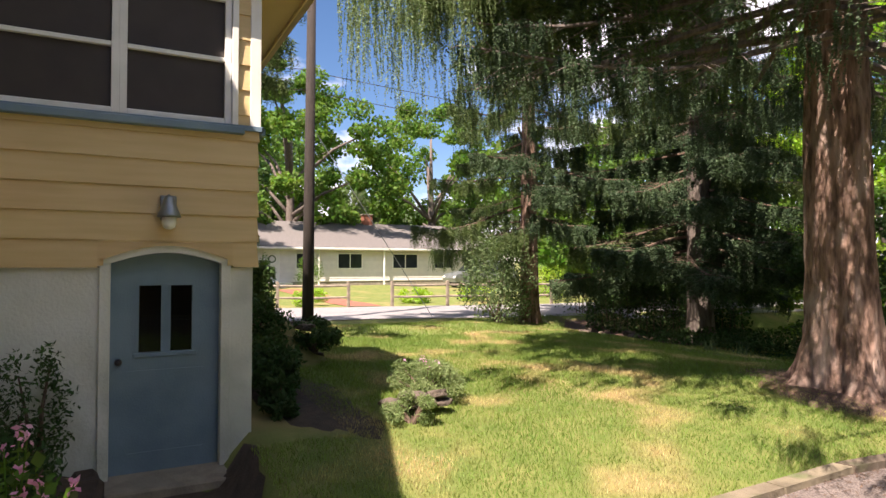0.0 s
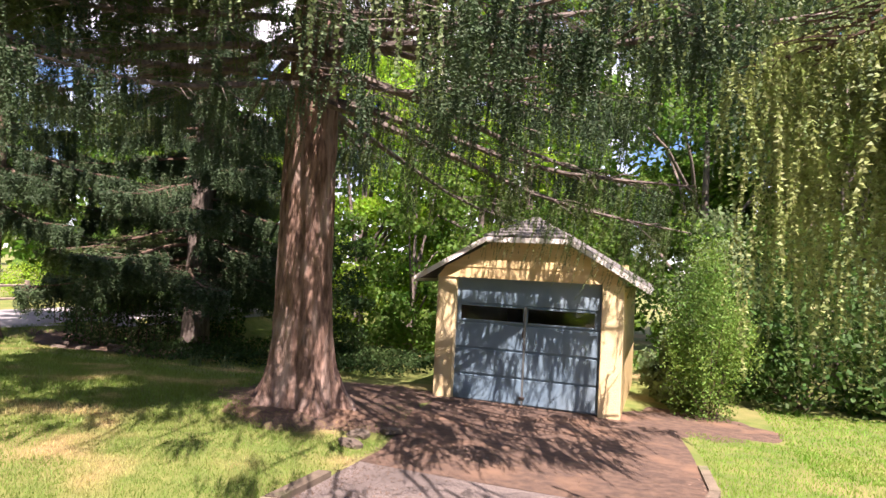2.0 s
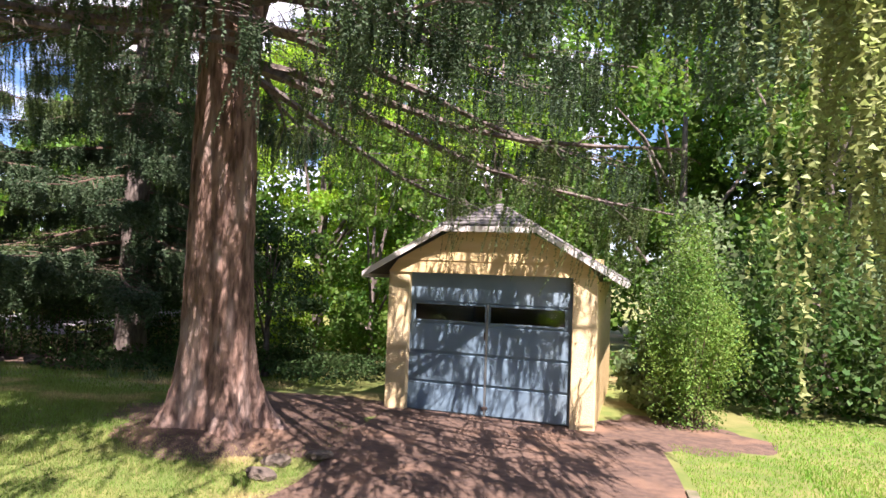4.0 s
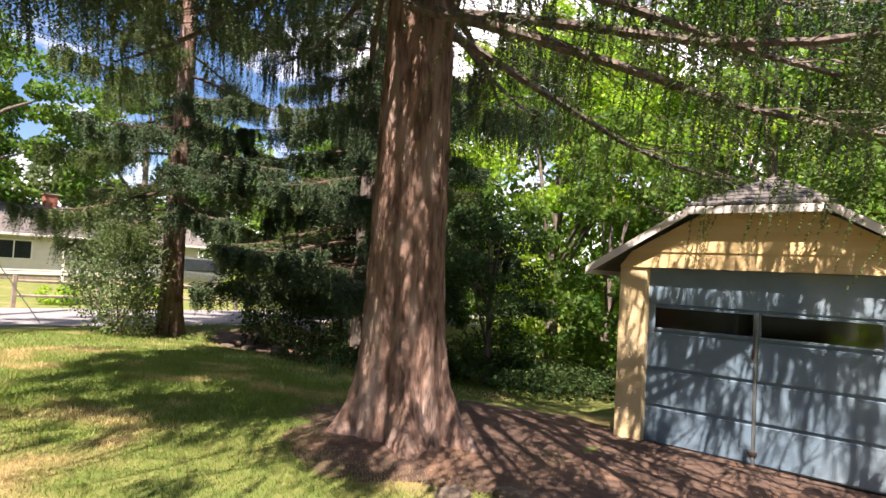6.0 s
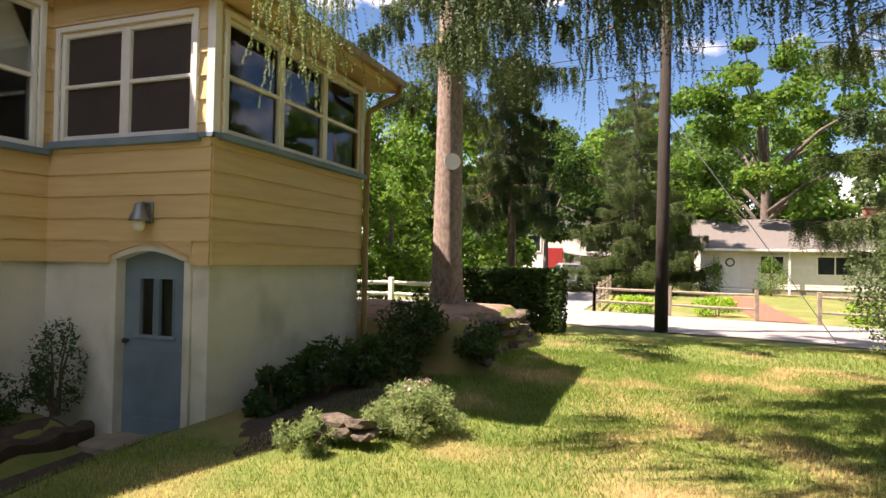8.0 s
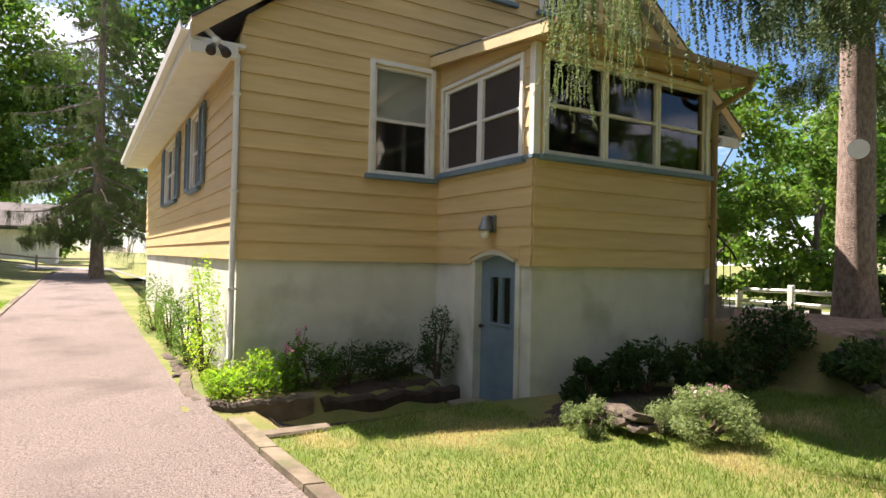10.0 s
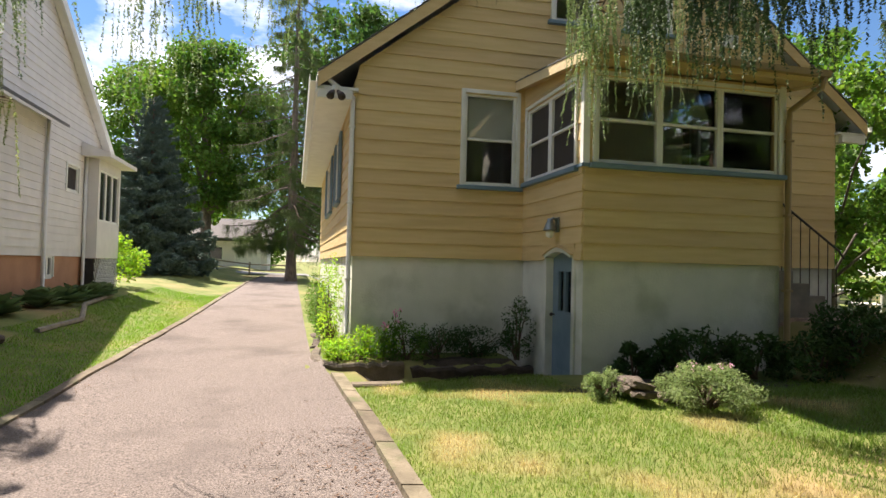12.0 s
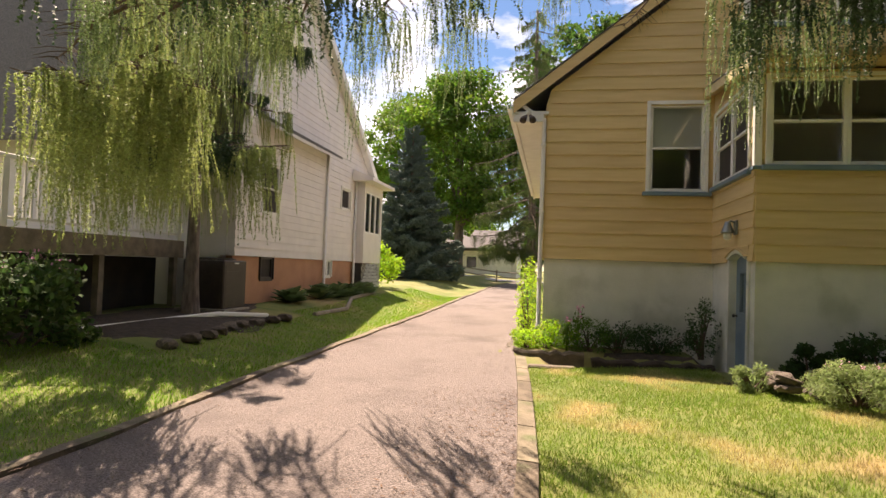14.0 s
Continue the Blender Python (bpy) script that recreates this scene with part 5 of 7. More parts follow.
# clipped hedges
def hedge(name, x0, y0, x1, y1, w, z0, h, leaf, n, label, seed):
    rg = np.random.default_rng(seed)
    d = np.array([x1 - x0, y1 - y0])
    L = np.linalg.norm(d)
    d /= L
    e = np.array([-d[1], d[0]])
    s = thing(name, ((x0 + x1) / 2, (y0 + y1) / 2, z0), label, "hedge")
    a, b, c = rg.uniform(0, L, n), rg.uniform(-1, 1, n), rg.uniform(0, 1, n)
    face = rg.integers(0, 3, n)
    b = np.where(face == 0, np.sign(b) * rg.uniform(0.85, 1.05, n), b)
    c = np.where(face == 1, rg.uniform(0.9, 1.04, n), c)
    wob = 1 + 0.08 * np.sin(a * 3.1 + seed) + 0.05 * np.sin(a * 7.3)
    p = np.stack([x0 + d[0] * a + e[0] * b * w / 2 * wob, y0 + d[1] * a + e[1] * b * w / 2 * wob, z0 + c * h * (0.95 + 0.05 * wob)], -1)
    part("foliage", leaf_quads(p, 0.09, rg), M[leaf], s)
    g = Geo()
    for k in range(int(L / 0.18)):
        t = (k + 0.5) * 0.18
        x, y = x0 + d[0] * t, y0 + d[1] * t
        g.tube([(x, y, z0 - 0.05), (x + rg.normal(0, 0.06), y + rg.normal(0, 0.06), z0 + h * 0.8)], [0.018, 0.007], 5)
    part("woody_base", g, M["twig"], s)
    return s


hedge("box_hedge", 11.0, -1.75, 11.05, -3.95, 1.1, 0.12, 1.32, "leaf_dark", 22000, "dark clipped box hedge beside the terrace", 81)
hedge("long_hedge", 11.4, -13.3, 8.3, -16.4, 0.9, -0.55, 1.5, "leaf_dark", 12000, "long dark hedge at the end of the lawn", 82)
hedge("long_hedge", 13.2, -14.4, 16.0, -22, 0.9, -0.2, 1.1, "leaf_dark", 6000, "long dark hedge at the end of the lawn", 83)

# beds along the house
shrub("herb_shrub", 3.05, -3.85, 0.45, 0.40, 0.39, "leaf_herb", 0.05, 7000, "rounded grey green herb bush with pale pink tips", 91, 20, flowers=14, aspect=0.2)
shrub("herb_shrub", 2.25, -3.35, 0.24, 0.24, 0.27, "leaf_herb", 0.05, 3200, "small grey green herb bush among stones", 92, 12, aspect=0.2)
for k, (x, y, rx, ry, h) in enumerate(((3.9, -2.5, 0.5, 0.28, 0.58), (4.7, -2.55, 0.55, 0.3, 0.5), (5.5, -2.7, 0.6, 0.4, 0.55), (3.15, -2.4, 0.3, 0.2, 0.4), (6.2, -3.55, 0.55, 0.3, 0.5), (6.0, -2.7, 0.5, 0.5, 0.7))):
    shrub("rhododendron", x, y, rx, ry, h, "leaf_dark", 0.09, 1500, "low dark rhododendron against the foundation", 95 + k, 8, aspect=0.38, clumps=20)
for k, (x, y, rx, ry, h, lf) in enumerate(((1.2, -0.45, 0.45, 0.25, 0.45, "leaf_dark"), (1.8, -0.35, 0.4, 0.25, 0.4, "leaf_dark"), (2.38, -0.5, 0.2, 0.25, 0.8, "leaf_dark"),
                                           (0.75, -0.5, 0.35, 0.3, 0.5, "leaf"), (0.12, -0.55, 0.42, 0.32, 0.42, "leaf_bright"), (-0.2, -0.6, 0.26, 0.3, 0.28, "leaf_bright"),
                                           (-0.22, 0.55, 0.22, 0.45, 1.35, "leaf_bright"), (-0.25, 1.6, 0.2, 0.6, 0.9, "leaf"), (-0.3, 3.2, 0.2, 0.9, 0.8, "leaf"), (-0.3, 5.5, 0.25, 1.2, 1.0, "leaf"))):
    shrub("bed_plant", x, y, rx * 1.1, ry * 1.1, h, lf, 0.05, 1500, "leafy bed plant beside the house wall", 105 + k, 9, clumps=40, aspect=0.4, z=gz(x, y))


def mallow(x, y, h, seed):
    rg = np.random.default_rng(seed)
    z0 = gz(x, y)
    m = thing("mallow", (x, y, z0), "tall mallow with pink flowers in the corner bed", "flower")
    g, lv, fl = Geo(), [], []
    for k in range(4):
        e = np.array([x + rg.normal(0, 0.10), y + rg.normal(0, 0.10), z0 + h * rg.uniform(0.7, 1.0)])
        g.tube([(x, y, z0 - 0.03), ((x + e[0]) / 2, (y + e[1]) / 2, z0 + 0.55 * (e[2] - z0)), e], [0.006, 0.005, 0.003], 5)
        for s in np.linspace(0.2, 0.95, 9):
            lv.append(np.array([x, y, z0]) * (1 - s) + e * s + rg.normal(0, 0.03, 3))
        fl += [e + rg.normal(0, 0.018, 3) for _ in range(9)]
    part("woody_base", g, M["leaf"], m)
    part("foliage", leaf_quads(np.array(lv), 0.07, rg, 0.8, 0.8), M["leaf"], m)
    part("blossom", leaf_quads(np.array(fl), 0.04, rg), M["petal"], m, "pale pink blossoms")


mallow(0.40, -0.72, 0.62, 1)
mallow(0.55, -0.6, 0.7, 2)


# ---------------------------------------------------------------- litter, kerbs, stones
def patch(name, cx, cy, rx, ry, material, label, lift=0.012, seed=1, rings=9, n=40):
    rg = np.random.default_rng(seed)
    ph = rg.uniform(0, 6.28, 4)
    v, f = [], []
    for i in range(rings + 1):
        for k in range(n):
            a = 2 * math.pi * k / n
            e = 1 + 0.14 * math.sin(3 * a + ph[0]) + 0.10 * math.sin(5 * a + ph[1]) + 0.06 * math.sin(11 * a + ph[2])
            t = i / rings
            x, y = cx + rx * t * e * math.cos(a), cy + ry * t * e * math.sin(a)
            v.append((x, y, gz(x, y) + lift * (1 - t ** 4) - 0.01 * t ** 8))
    for i in range(rings):
        f += [(i * n + k, (i + 1) * n + k, (i + 1) * n + (k + 1) % n, i * n + (k + 1) % n) for k in range(n)]
    return solid(name, (np.array(v), np.array(f)), material, label, "ground cover", kind="structure", smooth=True)


patch("litter_ground", 1.6, -9.45, 1.9, 1.5, M["litter"], "brown needle litter round the spruce", 0.016, 1)
patch("litter_ground", 1.8, -11.5, 1.5, 1.6, M["litter"], "brown needle litter beside the garage", 0.014, 2)
patch("litter_ground", 9.8, -13.6, 2.6, 1.8, M["litter"], "brown needle litter below the hedge", 0.014, 3)


def terrace_z(x, y):
    mask = ss(6.2, 6.7, x + 0.2 * np.sin(5 * y)) * (1 - ss(9.9, 10.5, x + 0.2 * np.sin(4 * y))) * ss(-3.2, -3.05, y + 0.12 * np.sin(3.1 * x) + 0.06 * np.sin(7.7 * x))
    return ground_z(x, y) + 0.03 * mask - 0.06 * (1 - mask)


solid("terrace_litter", sheet(np.arange(5.4, 10.7, 0.1), np.arange(-3.25, 0.0, 0.1), terrace_z), M["litter_pale"], "red brown needle litter on the terrace", "ground cover", kind="structure", smooth=True)
patch("litter_ground", -2.95, -12.8, 0.7, 1.3, M["litter"], "brown soil beside the garage", 0.02, 11)
patch("litter_ground", -3.8, -12.8, 1.0, 1.4, M["litter"], "brown soil beside the garage", 0.014, 5)
patch("litter_ground", 3.6, -2.75, 1.6, 0.5, M["soil"], "dark soil of the foundation bed", 0.014, 6)
patch("litter_ground", 1.45, -1.2, 1.1, 0.8, M["soil"], "dark soil of the foundation bed", 0.014, 7)
patch("litter_ground", -6.0, -1.0, 1.4, 2.7, M["soil"], "dark mulch bed beside the neighbour house", 0.014, 8)

kerb = tagged(thing("kerb_right", (0, -4, 0.1), "low worn concrete kerb between drive and lawn", "kerb"), kind="structure")
y = -1.40
while y > -6.6:
    L = 0.92
    ym = y - L / 2
    x0, x1 = float(drive_right(y)) + 0.06, float(drive_right(y - L)) + 0.06
    za, zb = gz(x0, y), gz(x1, y - L)
    w = 0.085
    g = Geo().add([(x0 - w, y - 0.006, za - 0.1), (x0 + w, y - 0.006, za - 0.1), (x1 + w, y - L + 0.006, zb - 0.1), (x1 - w, y - L + 0.006, zb - 0.1),
                   (x0 - w + 0.012, y - 0.012, za + 0.07), (x0 + w - 0.012, y - 0.012, za + 0.06), (x1 + w - 0.012, y - L + 0.012, zb + 0.06), (x1 - w + 0.012, y - L + 0.012, zb + 0.07)],
                  [(3, 2, 1, 0), (4, 5, 6, 7), (0, 1, 5, 4), (1, 2, 6, 5), (2, 3, 7, 6), (3, 0, 4, 7)])
    part("kerb_stone", g, M["kerbstone"], kerb)
    y -= L
kerbl = tagged(thing("kerb_left", (-2.8, 4, 0.2), "narrow weathered kerb along the neighbour lawn", "kerb"), kind="structure")
y = 30.0
while y > -9.4:
    L = 1.2
    x0, x1 = float(drive_left(y)) - 0.05, float(drive_left(y - L)) - 0.05
    za, zb = gz(x0, y) - 0.02, gz(x1, y - L) - 0.02
    w = 0.062
    g = Geo().add([(x0 - w, y - 0.004, za - 0.1), (x0 + w, y - 0.004, za - 0.1), (x1 + w, y - L + 0.004, zb - 0.1), (x1 - w, y - L + 0.004, zb - 0.1),
                   (x0 - w + 0.01, y - 0.006, za + 0.075), (x0 + w - 0.01, y - 0.006, za + 0.07), (x1 + w - 0.01, y - L + 0.006, zb + 0.07), (x1 - w + 0.01, y - L + 0.006, zb + 0.075)],
                  [(3, 2, 1, 0), (4, 5, 6, 7), (0, 1, 5, 4), (1, 2, 6, 5), (2, 3, 7, 6), (3, 0, 4, 7)])
    part("kerb_stone", g, M["kerbstone"], kerbl)
    y -= L


def stone_mesh(seed):
    rg = np.random.default_rng(seed)
    bm = bmesh.new()
    bmesh.ops.create_icosphere(bm, subdivisions=2, radius=0.5)
    o = rg.uniform(-9, 9, 3)
    for v in bm.verts:
        q = v.co.copy()
        v.co = Vector((math.copysign(min(abs(q.x), 0.40), q.x), math.copysign(min(abs(q.y), 0.40), q.y), math.copysign(min(abs(q.z), 0.34), q.z)))
        v.co *= 1 + 0.35 * noise.noise(q * 2.2 + Vector(o))
    me = bpy.data.meshes.new("stone")
    bm.to_mesh(me)
    bm.free()
    me.materials.append(M["stone"])
    return me


STONES = [stone_mesh(s) for s in range(5)]


def stones(name, label, items, seed):
    rg = np.random.default_rng(seed)
    w = tagged(thing(name, items[0][:3], label, "stone edging"), kind="structure")
    for x, y, z, sx, sy, sz in items:
        s = place(new("stone", STONES[rg.integers(0, 5)]), w)
        s.matrix_basis = Matrix.Translation((x, y, z)) @ Euler((rg.normal(0, 0.08), rg.normal(0, 0.08), rg.uniform(-0.5, 0.5))).to_matrix().to_4x4() @ Matrix.Diagonal((sx, sy, sz, 1))


rg = np.random.default_rng(77)
row = []
for t in np.linspace(0, 1, 15):
    for lay in range(3):
        x = 6.2 + 3.7 * t + rg.normal(0, 0.07)
        row.append((x, -3.48 - 0.1 * math.sin(2.3 * x) + 0.06 * lay, gz(x, -3.75) + 0.06 + (0.58 - gz(x, -3.75)) * lay / 2, rg.uniform(0.3, 0.5), 0.26, rg.uniform(0.12, 0.19)))
stones("retaining_stones", "rough field stone retaining edge of the terrace", row, 1)
stones("bed_stones", "low mossy stone edge of the corner bed", [(-0.42 + 0.05 * math.sin(3 * t), 0.9 + 1.6 * t, 0.1, 0.2, 0.3, 0.12) for t in np.linspace(0, 1, 6)], 2)


def bed_wall(pts, tops, w, material, label):
    """A low uneven retaining edge along a line of plan points."""
    rg = np.random.default_rng(31)
    c = [np.array((p[0], p[1])) for p in pts]
    v, f = [], []
    for i, p in enumerate(c):
        d = c[min(i + 1, len(c) - 1)] - c[max(i - 1, 0)]
        e = np.array([-d[1], d[0]]) / np.linalg.norm(d) * w / 2
        j = rg.normal(0, 0.012, 4)
        for s_, z in ((1, -0.3), (1, tops[i] - 0.03), (0.7, tops[i]), (-0.7, tops[i]), (-1.1, tops[i] - 0.035), (-1, -0.3)):
            q = p + e * (s_ + j[0])
            v.append((q[0], q[1], z + (j[1] if z > 0 else 0)))
    for i in range(len(c) - 1):
        f += [(i * 6 + k, i * 6 + (k + 1) % 6, i * 6 + 6 + (k + 1) % 6, i * 6 + 6 + k) for k in range(6)]
    f += [tuple(range(6))[::-1], tuple(range(len(v) - 6, len(v)))]
    return solid("bed_wall", Geo().add(v, f), material, label, "retaining wall", kind="structure")


bed_line = [Vector(p) for p in ((-0.36, 0.85), (-0.44, 0.35), (-0.48, -0.15), (-0.44, -0.6), (-0.34, -0.86), (-0.15, -0.97), (0.15, -0.95), (0.45, -0.88), (0.75, -0.82))]
bed_wall([bed_line[k].lerp(bed_line[k + 1], t) for k in range(8) for t in (0.0, 0.33, 0.66)], [0.15 + 0.012 * math.sin(2.1 * k) for k in range(24)], 0.13, M["stone"], "curved worn stone edge of the corner bed")
bed_wall([(0.76 + 0.115 * k, -0.82 + 0.03 * math.sin(0.9 * k)) for k in range(16)], [0.06 + 0.02 * math.sin(1.7 * k) for k in range(16)], 0.16, M["soil"], "dark earthen bank beside the sunken entry")
stones("bed_stones", "flat reddish stones among the herb bushes", [(2.60 + 0.26 * math.cos(k * 2.1), -3.55 + 0.18 * math.sin(k * 2.7), 0.20 + 0.07 * (k % 3), 0.30, 0.24, 0.11) for k in range(11)], 3)
stones("bed_stones", "row of round stones along the mulch bed", [(-4.75 + 0.1 * math.sin(k), -3.0 + 0.42 * k, gz(-4.7, -3.0 + 0.42 * k) + 0.05, 0.3, 0.26, 0.2) for k in range(9)], 4)
stones("bed_stones", "grey stones under the hedge", [(8.6 + 0.5 * k, -12.4 - 0.35 * math.sin(k * 1.7), gz(8.6 + 0.5 * k, -12.5) + 0.05, 0.4, 0.3, 0.25) for k in range(5)], 5)
stones("bed_stones", "broken concrete pieces by the drive edge", [(0.35 + 0.15 * math.sin(k * 2), -8.0 - 0.45 * k, gz(0.3, -7.6 - 0.45 * k) + 0.02, 0.34, 0.28, 0.12) for k in range(3)], 6)
solid("entry_kerb", Geo().box(-0.13, 0.5, -1.95, -1.76, -0.3, 0.07, 0.02), M["kerbstone"], "short concrete kerb at the sunken entry", "kerb", kind="structure")

# ---------------------------------------------------------------- pole, disc, fences
pole = thing("utility_pole", (14.8, -5.85, -0.1), "dark creosoted wooden utility pole", "pole")
part("pole", Geo().tube([(14.8, -5.85, -0.4), (14.78, -5.86, 3), (14.76, -5.9, 10.5)], [0.17, 0.155, 0.12], 14), M["pole"], pole, smooth=True)
part("guy_wire", Geo().tube([(14.78, -5.9, 5.6), (14.2, -9.6, -0.1)], 0.012, 5), M["metal"], pole, "thin steel guy wire")
for dz in (6.6, 7.2):
    wv = [(14.76, -5.9, dz)]
    for k in range(1, 9):
        wv.append((14.76 - 0.2 * k, -5.9 + 5 * k, dz - 0.9 * math.sin(math.pi * k / 8)))
    part("cable", Geo().tube(wv, 0.011, 4), M["black"], pole)
    part("cable", Geo().tube([(x + 0.2, -12.1 - y, z) for x, y, z in wv], 0.011, 4), M["black"], pole)
dsc = thing("tree_sign", (9.42, -1.9, 3.4), "round white disc nailed to the spruce", "sign")
part("disc", Geo().tube([(9.44, -1.98, 3.55), (9.40, -2.0, 3.55)], 0.16, 20), M["white"], dsc)


def rail_fence(x0, y0, x1, y1, label, z=None, h=0.95, n=None, m="rail_wood"):
    L = math.hypot(x1 - x0, y1 - y0)
    n = n or max(2, round(L / 2.4))
    fz = lambda x, y: (gz(x, y) if z is None else z)
    f = thing("rail_fence", ((x0 + x1) / 2, (y0 + y1) / 2, fz(x0, y0)), label, "fence", "rail fences")
    P = [(x0 + (x1 - x0) * k / n, y0 + (y1 - y0) * k / n) for k in range(n + 1)]
    for x, y in P:
        part("post", Geo().box(x - 0.055, x + 0.055, y - 0.055, y + 0.055, fz(x, y) - 0.2, fz(x, y) + h + 0.05, 0.012), M[m], f)
    for (xa, ya), (xb, yb) in zip(P, P[1:]):
        for u in (0.42, 0.88):
            part("rail", Geo().tube([(xa, ya, fz(xa, ya) + h * u), ((xa + xb) / 2, (ya + yb) / 2, (fz(xa, ya) + fz(xb, yb)) / 2 + h * u - 0.02), (xb, yb, fz(xb, yb) + h * u)], [0.04, 0.05, 0.04], 6), M[m], f)


rail_fence(20.4, -3.6, 19.2, -8.6, "weathered split rail fence along the road")
rail_fence(18.8, -10.2, 17.2, -16.5, "weathered split rail fence along the road")
rail_fence(20.4, -3.6, 30, -3.4, "weathered split rail fence along the side road")
rail_fence(10.9, -1.2, 10.7, 5.5, "low white painted rail fence behind the terrace", z=0.62, h=0.55, n=6, m="white")
rail_fence(-9, 33, -1, 32.6, "dark rail fence at the end of the drive", h=0.8)
solid("garden_path", sheet(np.arange(19.6, 32, 1.0), np.array([-10.1, -8.7]), lambda x, y: ground_z(x, y) + 0.02), M["brick"], "red brick garden path to the bungalow", "path", kind="structure")
for k, (x, y, r, h) in enumerate(((34.0, -8.3, 0.75, 1.9), (34.0, -11.2, 0.75, 1.9), (20.6, -5.0, 0.7, 0.6), (20.8, -7.6, 0.7, 0.7), (20.5, -12.0, 0.7, 0.6), (20.6, -15, 0.8, 0.7), (22, -20, 1.2, 1.5))):
    shrub("garden_bush", x, y, r, r, h, "leaf" if k < 2 else "leaf_bright", 0.10, 1500, "trimmed green bush in the bungalow garden", 140 + k, 6)


# iris clumps in the shade
def iris(x, y, h, seed):
    rg = np.random.default_rng(seed)
    z0 = gz(x, y)
    p = thing("iris_clump", (x, y, z0), "clump of narrow upright iris leaves", "plant", "iris clumps")
    n = 26
    b = np.stack([x + rg.normal(0, 0.07, n), y + rg.normal(0, 0.07, n), np.full(n, z0)], -1)
    a = rg.uniform(0, 6.28, n)
    tip = b + np.stack([np.cos(a) * 0.4 * h, np.sin(a) * 0.4 * h, h * rg.uniform(0.6, 1.0, n)], -1)
    side = np.stack([-np.sin(a), np.cos(a), 0 * a], -1) * 0.014
    part("foliage", tris(b, tip, side), M["leaf_grey"], p)


for k, (x, y, h) in enumerate(((5.65, -11.5, 0.35), (5.1, -11.7, 0.3), (2.65, -10.1, 0.45), (2.8, -10.5, 0.4), (2.5, -10.7, 0.35))):
    iris(x, y, h, 500 + k)

# back steps with an iron railing, gable vent
st = thing("back_steps", (6.9, -0.6, 0.7), "concrete back steps with a thin iron railing", "steps")
for k in range(5):
    part("step", Geo().box(6.0 + 0.3 * k, 6.3 + 0.3 * k + 0.02, -1.1, -0.03, 0.5, 1.68 - 0.19 * k, 0.01), M["concrete"], st)
part("handrail", Geo().tube([(6.05, -1.06, 2.62), (6.3, -1.06, 2.6), (7.5, -1.06, 1.82), (7.6, -1.06, 1.7)], 0.018, 8), M["black"], st, "thin iron handrail")
for k in range(9):
    x = 6.1 + 0.17 * k
    zt = 2.6 if x < 6.3 else 2.6 - 0.65 * (x - 6.3)
    part("baluster", Geo().tube([(x, -1.06, 1.68 - 0.19 * max(0, math.floor((x - 6.0) / 0.3)) - 0.02), (x, -1.06, zt)], 0.008, 6), M["black"], st)
gv = thing("gable_vent", (6.3, -0.03, 5.35), "small white louvred vent in the gable", "vent")
part("frame", Geo().box(6.16, 6.44, -0.06, -0.01, 5.25, 5.47, 0.005), M["white"], gv)
for k in range(4):
    part("slat", Geo().box(6.19, 6.41, -0.075, -0.061, 5.28 + 0.045 * k, 5.305 + 0.045 * k, 0.002), M["white"], gv)


# ---------------------------------------------------------------- neighbour house beside the drive
NX = -6.06
earlier = set(bpy.data.objects)
nb_holes = [(6.15, 6.95, 3.0, 3.6), (1.2, 2.0, 2.4, 3.5)]
apex, ntop, nl, nr, ne = 1.7, 9.1, 0.1, 9.4, 4.65
sl = (ntop - ne) / (apex - nl)


def n_lo(z):
    return nl if z < ne else nl + (z - ne) / sl


def n_hi(z):
    return nr if z < ne else nr - (z - ne) / ((ntop - ne) / (nr - apex))


sided_wall("wall_neighbour", "x", NX, 1, 1.45, ntop - 0.15, n_lo, n_hi, nb_holes, "off-white lapped siding gable wall of the neighbour house", material=M["offwhite"], backing=M["offwhite"], h=0.17, board="siding_board")
window("window_9", "x", NX, 1, 6.15, 6.95, 3.0, 3.6, 1, "small white window of the neighbour house", rail=False, lower="dark", sill=False)
window("window_10", "x", NX, 1, 1.2, 2.0, 2.4, 3.5, 1, "white sash window of the neighbour house", lower="dark", sill=False)
nf = Geo().box(NX - 0.3, NX - 0.02, nl, 1.25, -0.3, 1.43).box(NX - 0.3, NX - 0.02, 1.85, 5.0, -0.3, 1.43).box(NX - 0.3, NX - 0.02, 5.55, nr, -0.3, 1.43)
nf.box(NX - 0.3, NX - 0.02, 1.25, 1.85, -0.3, 0.95).box(NX - 0.3, NX - 0.02, 5.0, 5.55, -0.3, 0.98)
solid("foundation_neighbour", nf, M["terracotta"], "terracotta painted foundation of the neighbour house", "wall", kind="structure")
window("window_11", "x", NX - 0.02, 1, 1.25, 1.85, 0.95, 1.43, 1, "dark cellar window of the neighbour house", rail=False, lower="dark", sill=False, trim=0.03, trim_mat=M["black"])
window("window_12", "x", NX - 0.02, 1, 5.0, 5.55, 0.98, 1.43, 2, "white cellar window of the neighbour house", rail=False, lower="dark", sill=False, trim=0.04)
for box in ((-14, NX - 0.16, nl, nl + 0.15), (-14, NX - 0.16, nr - 0.15, nr), (-14, -13.85, nl + 0.15, nr - 0.15)):
    solid("wall_neighbour_back", Geo().box(*box, -0.3, ne), M["offwhite"], "off-white outer wall of the neighbour house", "wall", kind="structure")
nroof = tagged(thing("neighbour_roof", (-10, apex, ne), "steep grey shingled roof of the neighbour house", "roof"), kind="structure")
